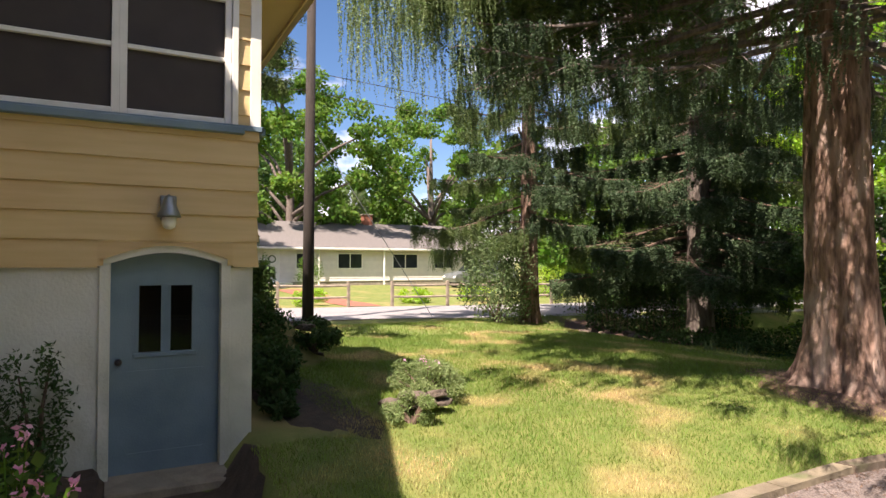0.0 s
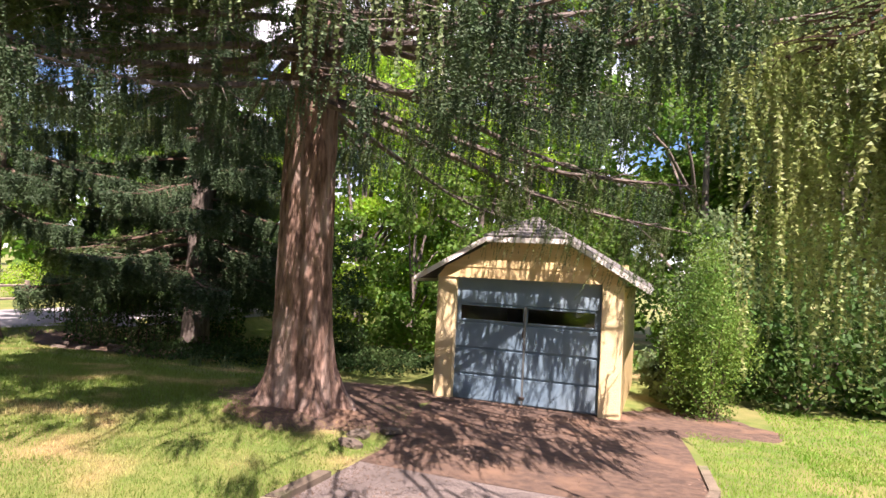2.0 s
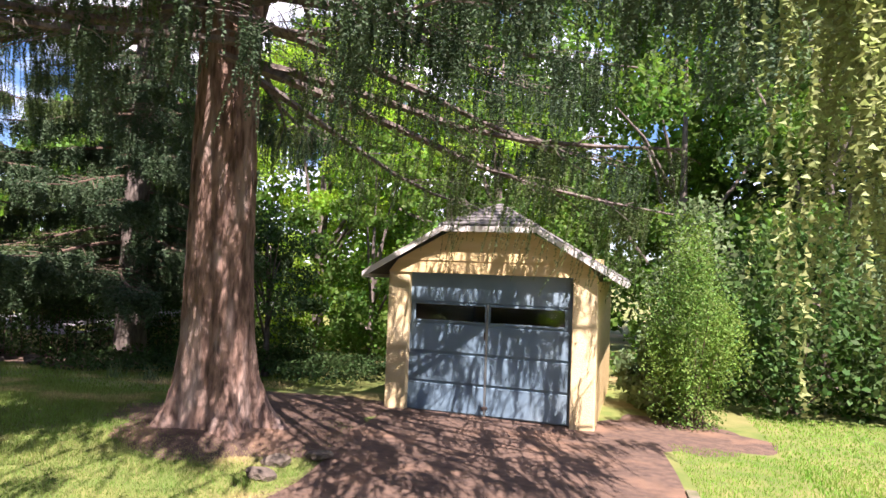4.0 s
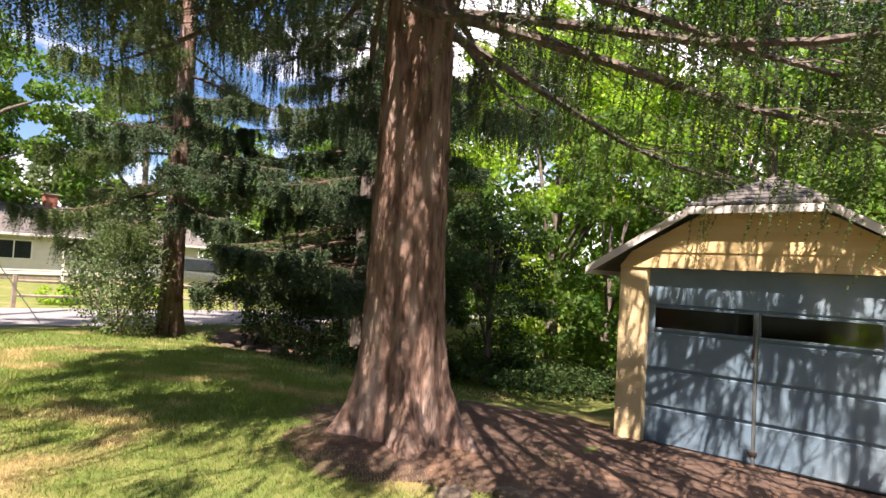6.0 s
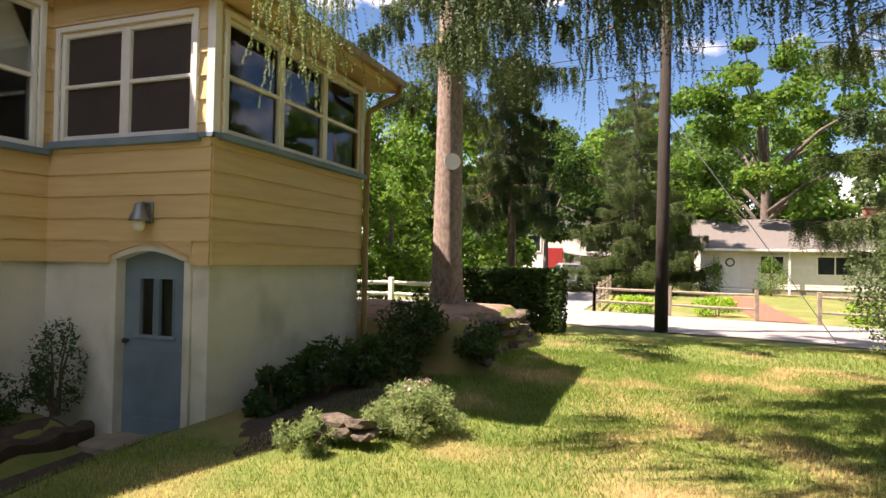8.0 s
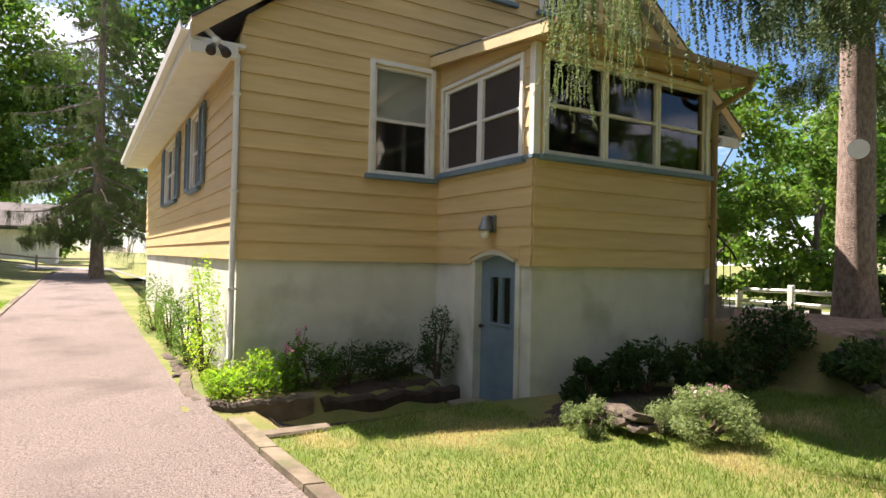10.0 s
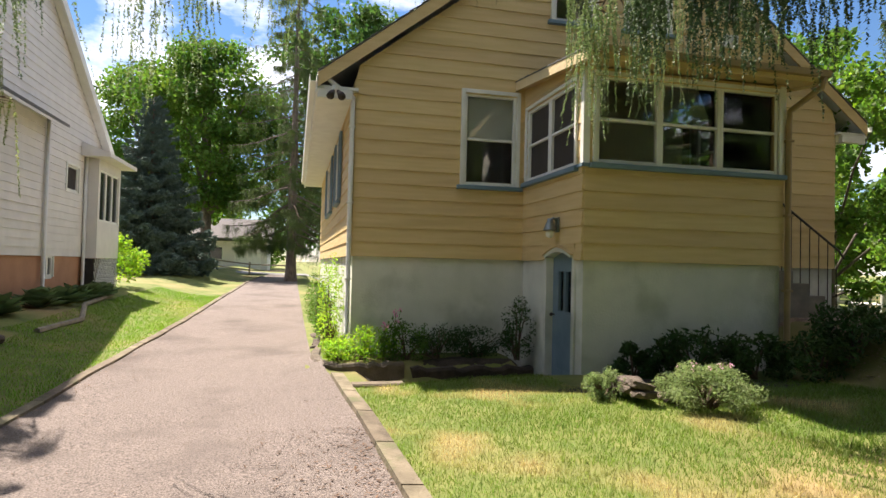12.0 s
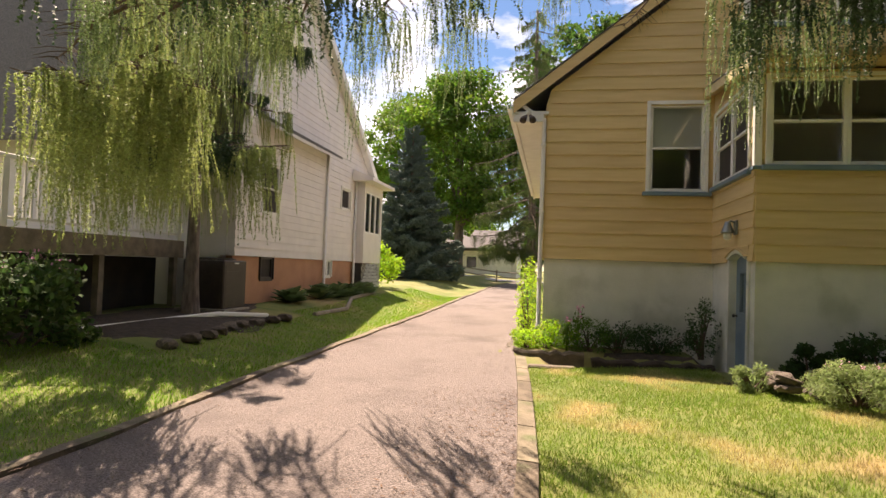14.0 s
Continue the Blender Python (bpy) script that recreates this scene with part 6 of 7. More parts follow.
for y0, y1 in ((nl - 0.35, apex), (nr + 0.35, apex)):
    z0 = ne - 0.35 * sl * (1 if y0 < 1 else 0.95)
    poly = [(y0, z0), (apex, ntop + 0.05), (apex, ntop + 0.2), (y0, z0 + 0.15)]
    part("roof_slope", Geo().prism(poly, "x", -14.2, NX + 0.22), M["shingle"], nroof)
    part("rake_board", Geo().prism([(y0, z0 - 0.12), (apex, ntop - 0.08), (apex, ntop + 0.18), (y0, z0 + 0.14)], "x", NX + 0.224, NX + 0.25), M["white"], nroof, "white rake board")
    part("soffit", Geo().prism([(y0, z0 - 0.03), (apex, ntop + 0.01), (apex, ntop + 0.045), (y0, z0 - 0.005)], "x", NX + 0.03, NX + 0.22), M["white"], nroof)
# sunroom and canopy
sun_r = tagged(thing("sunroom", (-5.6, 8.6, 0.3), "small off-white sunroom with tall windows on lattice", "sunroom"), kind="")
sx0, sx1, sy0, sy1 = NX + 0.03, NX + 0.34, 7.42, 9.4
part("wall", Geo().box(sx1 - 0.12, sx1, sy0, sy1, 1.40, 2.35).box(sx1 - 0.12, sx1, sy0, sy1, 3.70, 3.95).box(sx1 - 0.12, sx1, sy0, sy0 + 0.15, 2.35, 3.7).box(sx1 - 0.12, sx1, sy1 - 0.15, sy1, 2.35, 3.7)
     .box(sx0, sx1 - 0.12, sy0, sy0 + 0.12, 1.40, 2.35).box(sx0, sx1 - 0.12, sy0, sy0 + 0.12, 3.7, 3.95), M["offwhite"], sun_r)
part("back_room", Geo().box(sx0, sx0 + 0.03, sy0 + 0.12, sy1, 1.4, 3.95), M["dark"], sun_r)
for k in range(3):
    a = sy0 + 0.15 + k * 0.567
    w_ = part("window", Geo().box(sx1 - 0.09, sx1 - 0.02, a, a + 0.05, 2.35, 3.7).box(sx1 - 0.09, sx1 - 0.02, a + 0.517, a + 0.567, 2.35, 3.7).box(sx1 - 0.09, sx1 - 0.02, a + 0.05, a + 0.517, 2.35, 2.41).box(sx1 - 0.09, sx1 - 0.02, a + 0.05, a + 0.517, 3.64, 3.7), M["white"], sun_r)
    part("pane", Geo().box(sx1 - 0.06, sx1 - 0.05, a + 0.05, a + 0.517, 2.41, 3.64), M["carglass"], w_)
part("side_wall", Geo().box(sx0 + 0.03, sx1 - 0.12, sy0, sy0 + 0.12, 2.35, 3.7), M["offwhite"], sun_r)
part("roof", Geo().add([(sx0, sy0 - 0.35, 3.96), (sx1 + 0.35, sy0 - 0.35, 3.96), (sx1 + 0.35, sy1 + 0.3, 3.96), (sx0, sy1 + 0.3, 3.96), (sx0, sy0 - 0.35, 4.3), (sx1 + 0.35, sy0 - 0.35, 4.06), (sx1 + 0.35, sy1 + 0.3, 4.06), (sx0, sy1 + 0.3, 4.3)],
                       [(0, 1, 2, 3), (7, 6, 5, 4), (0, 4, 5, 1), (1, 5, 6, 2), (2, 6, 7, 3), (3, 7, 4, 0)]), M["offwhite"], sun_r)
for s in (1, -1):
    for k in range(14):
        a = sy0 + k * 0.145
        b = a + s * 0.5
        z0_, z1_ = 0.62, 1.38
        ya, yb = (a, a + 0.5) if s > 0 else (a, a - 0.5)
        ya, yb = max(sy0, min(sy1, ya)), max(sy0, min(sy1, yb))
        if abs(ya - yb) > 0.05:
            part("lattice_slat", Geo().tube([(sx1 - 0.02 + 0.012 * s, ya, z0_), (sx1 - 0.02 + 0.012 * s, yb, z0_ + (z1_ - z0_) * abs(yb - ya) / 0.5)], 0.014, 4), M["white"], sun_r)
# dark block in place of the shade behind the lattice
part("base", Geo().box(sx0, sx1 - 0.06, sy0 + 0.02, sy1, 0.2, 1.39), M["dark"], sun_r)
can = thing("door_canopy", (NX + 0.2, 2.9, 4.2), "long shallow shed canopy on the neighbour house", "canopy")
cy0, cy1, cx1 = 0.9, 4.95, NX + 0.44
for nm, z0_, z1_, m_ in (("soffit", 4.15, 4.21, "offwhite"), ("canopy_roof", 4.215, 4.28, "shingle")):
    part(nm, Geo().add([(NX + 0.03, cy0, z0_ + 0.22), (cx1, cy0, z0_), (cx1, cy1, z0_), (NX + 0.03, cy1, z0_ + 0.22), (NX + 0.03, cy0, z1_ + 0.22), (cx1, cy0, z1_), (cx1, cy1, z1_), (NX + 0.03, cy1, z1_ + 0.22)],
                       [(3, 2, 1, 0), (4, 5, 6, 7), (0, 1, 5, 4), (1, 2, 6, 5), (2, 3, 7, 6), (3, 0, 4, 7)]), M[m_], can)
nd_ = thing("downspout", (NX + 0.05, 4.85, 0.4), "white downspout on the neighbour house", "downspout")
part("pipe", Geo().tube([(NX + 0.07, 4.85, 4.4), (NX + 0.07, 4.85, 0.45), (NX + 0.2, 4.85, 0.38)], 0.04, 8), M["white"], nd_, smooth=True)
nd2 = thing("downspout", (NX + 0.05, 7.4, 0.4), "white downspout on the neighbour house", "downspout")
part("pipe", Geo().tube([(NX + 0.07, 7.35, 4.0), (NX + 0.07, 7.35, 0.45), (NX + 0.2, 7.35, 0.38)], 0.04, 8), M["white"], nd2, smooth=True)
# deck with railing
deck = thing("deck", (-8, -3, 0), "raised wooden deck with white balusters and a dark space below", "deck")
part("rim", Geo().box(-7.06, -7.0, -6.2, -0.12, 1.35, 1.68, 0.005), M["rail_wood"], deck)
part("rim", Geo().box(-12, -7.06, -6.2, -6.14, 1.35, 1.68, 0.005), M["rail_wood"], deck)
for k in range(16):
    part("plank", Geo().box(-12, -7.06, -6.12 + k * 0.375, -6.12 + k * 0.375 + 0.365, 1.62, 1.66), M["rail_wood"], deck)
for y in (-6.1, -4.2, -2.3, -0.3):
    part("post", Geo().box(-7.2, -7.08, y, y + 0.12, 0.0, 1.62, 0.005), M["rail_wood"], deck)
    part("post", Geo().box(-7.12, -7.02, y, y + 0.1, 1.68, 2.6, 0.005), M["white"], deck)
part("top_rail", Geo().box(-7.13, -7.01, -6.2, -0.15, 2.601, 2.66, 0.008), M["white"], deck)
part("bottom_rail", Geo().box(-7.09, -7.05, -6.2, -0.15, 1.78, 1.82, 0.004), M["white"], deck)
bal = link_mesh("baluster", Geo().box(-0.017, 0.017, -0.017, 0.017, 0, 0.78, 0.003), M["white"])
for k in range(48):
    if abs(((-6.0 + k * 0.122) + 6.05) % 1.9) > 0.14:
        b_ = place(new("baluster", bal), deck)
        b_.matrix_basis = Matrix.Translation((-7.07, -6.0 + k * 0.122, 1.821))
# dark sheet painted in for the deep shade below the planks
part("skirt", Geo().box(-7.7, -7.6, -6.1, -0.12, -0.3, 1.34), M["dark"], deck, "dark sheet standing in for the shade under the deck")
ac = thing("air_conditioner", (-6.05, -0.55, gz(-6.05, -0.55)), "dark brown air conditioner on a pad", "air conditioner")
az_ = gz(-6.05, -0.55)
part("pad", Geo().box(-6.55, -5.55, -1.05, -0.13, az_ - 0.1, az_ + 0.05, 0.01), M["concrete"], ac)
part("cabinet", Geo().box(-6.46, -5.64, -0.96, -0.14, az_ + 0.05, az_ + 0.93, 0.02), M["black"], ac)
for k in range(20):
    part("louvre", Geo().box(-5.642, -5.63, -0.9, -0.2, az_ + 0.12 + k * 0.037, az_ + 0.135 + k * 0.037), M["black"], ac)
    part("louvre", Geo().box(-6.4, -5.7, -0.97, -0.958, az_ + 0.12 + k * 0.037, az_ + 0.135 + k * 0.037), M["black"], ac)
part("top_grille", Geo().lathe(-6.05, -0.55, [(0.36, az_ + 0.931), (0.36, az_ + 0.96), (0.30, az_ + 0.97), (0.1, az_ + 0.975)], 20), M["black"], ac)
part("name_plate", Geo().box(-5.638, -5.626, -0.6, -0.46, az_ + 0.87, az_ + 0.89), M["white"], ac, "small pale name plate")
ed = thing("bed_edging", (-5, -1.5, 0.3), "white plastic edging of the mulch bed", "edging")
part("strip", Geo().tube([(-6.4, -3.6, gz(-6.4, -3.6) + 0.05), (-5.4, -1.5, gz(-5.4, -1.5) + 0.06), (-4.95, -0.6, gz(-4.95, -0.6) + 0.06)], 0.05, 6), M["white"], ed)
part("strip", Geo().tube([(-4.6, 0.8, gz(-4.6, 0.8) + 0.05), (-4.5, 2.5, gz(-4.5, 2.5) + 0.05), (-5.0, 4.3, gz(-5, 4.3) + 0.05), (-5.2, 7.0, gz(-5.2, 7.0) + 0.05)], 0.05, 6), M["concrete"], ed)


def hosta(x, y, r, seed):
    rg = np.random.default_rng(seed)
    z0 = gz(x, y)
    h = thing("hosta", (x, y, z0), "pale edged hosta by the foundation", "plant", "hosta row")
    n = 70
    a, e = rg.uniform(0, 6.28, n), rg.uniform(0.25, 1.2, n)
    d = np.stack([np.cos(a) * np.cos(e), np.sin(a) * np.cos(e), np.sin(e)], -1)
    s = np.stack([-np.sin(a), np.cos(a), 0 * a], -1)
    L = r * rg.uniform(0.7, 1.1, (n, 1))
    b = np.array([x, y, z0])
    v = np.empty((n, 4, 3))
    v[:, 0] = b + d * 0.03
    v[:, 1], v[:, 3] = b + d * L * 0.6 + s * L * 0.24 + (0, 0, 0.02), b + d * L * 0.6 - s * L * 0.24 + (0, 0, 0.02)
    v[:, 2] = b + d * L * (1, 1, 0.75)
    part("foliage", (v.reshape(-1, 3), np.arange(4 * n).reshape(-1, 4)), M["leaf_grey"], h)


for k, (x, y) in enumerate(((-5.5, 3.3), (-5.4, 4.1), (-5.4, 4.9), (-5.35, 5.7), (-5.3, 6.4), (-5.6, 1.9))):
    hosta(x, y, 0.55, 200 + k)
shrub("hydrangea", -6.3, -4.6, 0.8, 0.8, 1.15, "leaf_dark", 0.11, 2600, "dark bush with white flower heads below the deck", 210, 8, flowers=60)
shrub("hydrangea", -6.7, -6.0, 0.9, 0.9, 1.3, "leaf_dark", 0.11, 3000, "dark bush with white flower heads below the deck", 212, 8, flowers=50)
shrub("garden_bush", -6.0, 9.9, 0.9, 0.7, 1.4, "leaf_bright", 0.10, 2500, "bright green bush at the house corner", 211, 8)


# the plan above counts from the neighbour house's own back corner
for ob in set(bpy.data.objects) - earlier:
    if ob.parent is None:
        ob.location.y += 0.85


# ---------------------------------------------------------------- houses and cars across the roads
def bungalow(x, y0, y1, depth, eave, ridge, z0, label):
    """A low house whose long front lies in the plane x, facing -x."""
    h = thing("bungalow", (x + depth / 2, (y0 + y1) / 2, z0), label, "house")
    n = int((eave - z0 - 0.5) / 0.19)
    part("foundation", Geo().box(x + 0.03, x + depth, y1, y0, z0 - 0.4, z0 + 0.25), M["concrete"], h)
    part("wall", Geo().box(x + 0.02, x + depth, y1 + 0.0, y0, z0 + 0.25, eave), M["offwhite"], h, "off-white wall")
    for k in range(n + 1):
        z = z0 + 0.28 + k * 0.19
        part("siding_board", Geo().add([(x + 0.018, yy, z) for yy in (y1, y0)] + [(x - 0.012, yy, z) for yy in (y1, y0)] + [(x + 0.006, yy, z + 0.19) for yy in (y1, y0)] + [(x + 0.018, yy, z + 0.19) for yy in (y1, y0)],
                       [(0, 1, 3, 2), (2, 3, 5, 4), (4, 5, 7, 6), (6, 7, 1, 0), (0, 2, 4, 6), (1, 7, 5, 3)]), M["offwhite"], h)
    part("roof", Geo().add([(x - 0.5, y1 - 0.4, eave), (x - 0.5, y0 + 0.4, eave), (x + depth / 2, y0 + 0.4, ridge), (x + depth / 2, y1 - 0.4, ridge), (x + depth + 0.5, y1 - 0.4, eave), (x + depth + 0.5, y0 + 0.4, eave),
                            (x - 0.5, y1 - 0.4, eave + 0.14), (x - 0.5, y0 + 0.4, eave + 0.14), (x + depth / 2, y0 + 0.4, ridge + 0.14), (x + depth / 2, y1 - 0.4, ridge + 0.14), (x + depth + 0.5, y1 - 0.4, eave + 0.14), (x + depth + 0.5, y0 + 0.4, eave + 0.14)],
                           [(0, 1, 2, 3), (3, 2, 5, 4), (6, 9, 8, 7), (9, 10, 11, 8), (0, 6, 7, 1), (4, 5, 11, 10), (1, 7, 8, 2), (2, 8, 11, 5), (0, 3, 9, 6), (3, 4, 10, 9)]), M["shingle_far"], h, "warm grey shingled roof")
    part("gable", Geo().prism([(x, eave), (x + depth, eave), (x + depth / 2, ridge)], "y", y0 - 0.02, y0 + 0.02), M["offwhite"], h)
    part("gutter", Geo().box(x - 0.58, x - 0.505, y1 - 0.4, y0 + 0.4, eave - 0.02, eave + 0.11, 0.01), M["white"], h)
    ch = part("chimney", Geo().box(x + depth / 2 - 0.3, x + depth / 2 + 0.3, y1 + 7.2, y1 + 7.9, ridge - 0.3, ridge + 0.75, 0.02), M["brick"], h, "red brick chimney")
    part("cap", Geo().box(x + depth / 2 - 0.36, x + depth / 2 + 0.36, y1 + 7.14, y1 + 7.96, ridge + 0.751, ridge + 0.83, 0.02), M["concrete"], ch)
    yd, wd = y0 - 1.5, 0.95
    d = part("door", Geo().box(x - 0.05, x - 0.015, yd - wd / 2, yd + wd / 2, z0 + 0.28, z0 + 2.3, 0.01), M["white"], h, "white door with a dark wreath")
    part("wreath", Geo().add([(x - 0.07 + 0.02 * math.cos(b), yd + (0.2 + 0.05 * math.cos(b)) * math.cos(a), z0 + 1.7 + (0.2 + 0.05 * math.cos(b)) * math.sin(a)) for a in np.linspace(0, 5.9, 16) for b in (0, 2.1, 4.2)],
                             [(i * 3 + j, i * 3 + (j + 1) % 3, ((i + 1) % 16) * 3 + (j + 1) % 3, ((i + 1) % 16) * 3 + j) for i in range(16) for j in range(3)]), M["leaf_dark"], d)
    part("stoop", Geo().box(x - 1.3, x - 0.02, yd - 1.0, yd + 1.0, z0 - 0.3, z0 + 0.26, 0.02), M["white"], h)
    for a, w in ((y0 - 3.6, 1.1), (y0 - 6.6, 1.6), (y0 - 10.6, 1.8), (y0 - 13.6, 1.4)):
        wn_ = part("window", Geo().box(x - 0.05, x - 0.013, a - w / 2 - 0.08, a + w / 2 + 0.08, z0 + 1.05, z0 + 1.13).box(x - 0.05, x - 0.013, a - w / 2 - 0.08, a + w / 2 + 0.08, z0 + 2.05, z0 + 2.13)
                   .box(x - 0.05, x - 0.013, a - w / 2 - 0.08, a - w / 2, z0 + 1.13, z0 + 2.05).box(x - 0.05, x - 0.013, a + w / 2, a + w / 2 + 0.08, z0 + 1.13, z0 + 2.05).box(x - 0.05, x - 0.013, a - 0.03, a + 0.03, z0 + 1.13, z0 + 2.05), M["white"], h)
        for s in (-1, 1):
            b0, b1 = sorted((a + s * 0.03, a + s * w / 2))
            part("pane", Geo().box(x - 0.03, x - 0.018, b0, b1, z0 + 1.13, z0 + 2.05), M["carglass"], wn_)
    for a in (y0 - 0.1, y0 - 4.4, y0 - 8.9):
        part("porch_post", Geo().box(x - 0.42, x - 0.32, a - 0.05, a + 0.05, z0 + 0.0, eave, 0.01), M["white"], h)
    return h


bungalow(36, -7.9, -24.8, 8.4, 2.45, 4.35, 0.1, "long low off-white bungalow with a warm grey roof")
far_h = thing("cottage", (44, 1.2, 0), "two storey white cottage with a red door", "house")
part("wall", Geo().box(40.50, 48, -2.6, 3.6, -0.2, 3.8), M["offwhite"], far_h)
part("roof", Geo().prism([(-3.0, 3.75), (0.5, 5.3), (4.0, 3.75), (4.0, 3.9), (0.5, 5.48), (-3.0, 3.9)], "x", 40.10, 48.4), M["shingle_far"], far_h)
part("gable", Geo().prism([(-2.6, 3.8), (0.5, 5.15), (3.6, 3.8)], "x", 40.50, 40.60), M["offwhite"], far_h)
part("door", Geo().box(40.44, 40.50, 0.6, 1.6, 0.5, 2.6, 0.01), M["red"], far_h, "red door")
part("stoop", Geo().box(39.30, 40.49, 0.2, 2.0, -0.2, 0.48, 0.02), M["concrete"], far_h)
for a, z in ((-1.4, 1.4), (-1.4, 2.9), (2.6, 2.9)):
    w_ = part("window", Geo().box(40.44, 40.50, a - 0.5, a + 0.5, z - 0.6, z - 0.52).box(40.44, 40.50, a - 0.5, a + 0.5, z + 0.52, z + 0.6).box(40.44, 40.50, a - 0.5, a - 0.42, z - 0.52, z + 0.52).box(40.44, 40.50, a + 0.42, a + 0.5, z - 0.52, z + 0.52), M["white"], far_h)
    part("pane", Geo().box(40.46, 40.48, a - 0.42, a + 0.42, z - 0.52, z + 0.52), M["carglass"], w_)
end_h = thing("ranch_house", (-4, 55, 0.5), "low white house with a garage across the front road", "house")
part("wall", Geo().box(-11.4, -3.4, 52, 60, 0.2, 3.2), M["offwhite"], end_h)
part("roof", Geo().prism([(51.3, 3.35), (56, 5.4), (60.7, 3.35), (60.7, 3.5), (56, 5.58), (51.3, 3.5)], "x", -11.9, -2.9), M["shingle_far"], end_h)
part("garage_door", Geo().box(-6.4, -4.0, 51.9, 51.98, 0.55, 2.7, 0.01), M["white"], end_h)
for a in (-10.2, -8.0):
    w_ = part("window", Geo().box(a - 0.6, a + 0.6, 51.92, 51.98, 1.4, 2.7, 0.01), M["white"], end_h)
    part("pane", Geo().box(a - 0.5, a + 0.5, 51.9, 51.915, 1.5, 2.6), M["carglass"], w_)


def car(x, y, z, rz, paint, label, suv=False):
    """A parked car along its local x axis."""
    c_ = thing("car", (0, 0, 0), label, "car", "parked cars")
    hh = 1.72 if suv else 1.45
    belt = 1.0 if suv else 0.88
    prof = [(-2.2, 0.35), (-2.25, 0.62), (-2.2, belt - 0.02), (-1.55 if not suv else -2.1, belt), (-1.0 if not suv else -1.95, hh - 0.05), (-0.3, hh), (0.45, hh - 0.04), (1.1, belt + 0.02), (2.1, belt - 0.16), (2.25, 0.6), (2.2, 0.35)]
    body = Geo()
    n = len(prof)
    ws = [0.82, 0.88, 0.88, 0.84, 0.62, 0.60, 0.62, 0.84, 0.82, 0.84, 0.80]
    body.add([(px, w * s, pz) for s in (-1, 1) for (px, pz), w in zip(prof, ws)], [tuple(range(n))[::-1], tuple(range(n, 2 * n))] + [(i, (i + 1) % n, n + (i + 1) % n, n + i) for i in range(n)])
    b = part("body", body, M[paint], c_)
    for s in (-1, 1):
        rear = -1.35 if not suv else -1.95
        part("side_window", Geo().add([(rear, s * 0.86, belt + 0.03), (0.95, s * 0.86, belt + 0.03), (0.42, s * 0.655, hh - 0.10), (-0.9 if not suv else -1.85, s * 0.655, hh - 0.11),
                                       (rear, s * 0.80, belt + 0.03), (0.95, s * 0.80, belt + 0.03), (0.42, s * 0.59, hh - 0.10), (-0.9 if not suv else -1.85, s * 0.59, hh - 0.11)],
                                      [(0, 1, 2, 3), (7, 6, 5, 4), (0, 4, 5, 1), (1, 5, 6, 2), (2, 6, 7, 3), (3, 7, 4, 0)]), M["carglass"], b)
    part("windscreen", Geo().add([(1.08, -0.74, belt + 0.05), (1.08, 0.74, belt + 0.05), (0.50, 0.58, hh - 0.07), (0.50, -0.58, hh - 0.07), (1.14, -0.74, belt + 0.05), (1.14, 0.74, belt + 0.05), (0.56, 0.58, hh - 0.05), (0.56, -0.58, hh - 0.05)],
                                 [(3, 2, 1, 0), (4, 5, 6, 7), (0, 1, 5, 4), (1, 2, 6, 5), (2, 3, 7, 6), (3, 0, 4, 7)]), M["carglass"], b)
    xr, xr2 = (-1.52, -1.02) if not suv else (-2.12, -1.97)
    part("rear_window", Geo().add([(xr, -0.74, belt + 0.05), (xr, 0.74, belt + 0.05), (xr2, 0.58, hh - 0.10), (xr2, -0.58, hh - 0.10), (xr - 0.05, -0.74, belt + 0.07), (xr - 0.05, 0.74, belt + 0.07), (xr2 - 0.05, 0.58, hh - 0.08), (xr2 - 0.05, -0.58, hh - 0.08)],
                                  [(3, 2, 1, 0), (4, 5, 6, 7), (0, 1, 5, 4), (1, 2, 6, 5), (2, 3, 7, 6), (3, 0, 4, 7)]), M["carglass"], b)
    for s in (-1, 1):
        part("tail_light", Geo().box(-2.27, -2.2, s * 0.62, s * 0.84, 0.66, 0.82, 0.01), M["red"], b)
        part("headlight", Geo().box(2.12, 2.24, s * 0.55, s * 0.80, 0.58, 0.72, 0.01), M["white"], b)
        for px in (-1.35, 1.4):
            wv = part("wheel", Geo().tube([(px, s * 0.68, 0.32), (px, s * 0.70, 0.32), (px, s * 0.88, 0.32), (px, s * 0.90, 0.32)], [0.28, 0.32, 0.32, 0.28], 18), M["tyre"], c_)
            part("rim", Geo().tube([(px, s * 0.895, 0.32), (px, s * 0.91, 0.32)], 0.19, 12), M["metal"], wv)
    part("bumper", Geo().box(-2.3, -2.18, -0.8, 0.8, 0.38, 0.56, 0.03), M[paint], b)
    c_.matrix_basis = pose(x, y, z, 0, 0, rz)
    return c_


car(33.0, -0.9, gz(33.0, -0.9) + 0.035, 20, "silver", "silver saloon car parked beside the road")
car(37.5, -2.2, gz(37.5, -2.2), 60, "carred", "dark red car parked beside the evergreen")
car(30.5, -21.2, gz(30.5, -21.2), 90, "metal", "grey off-road car parked before the bungalow", suv=True)

# ---------------------------------------------------------------- far woods


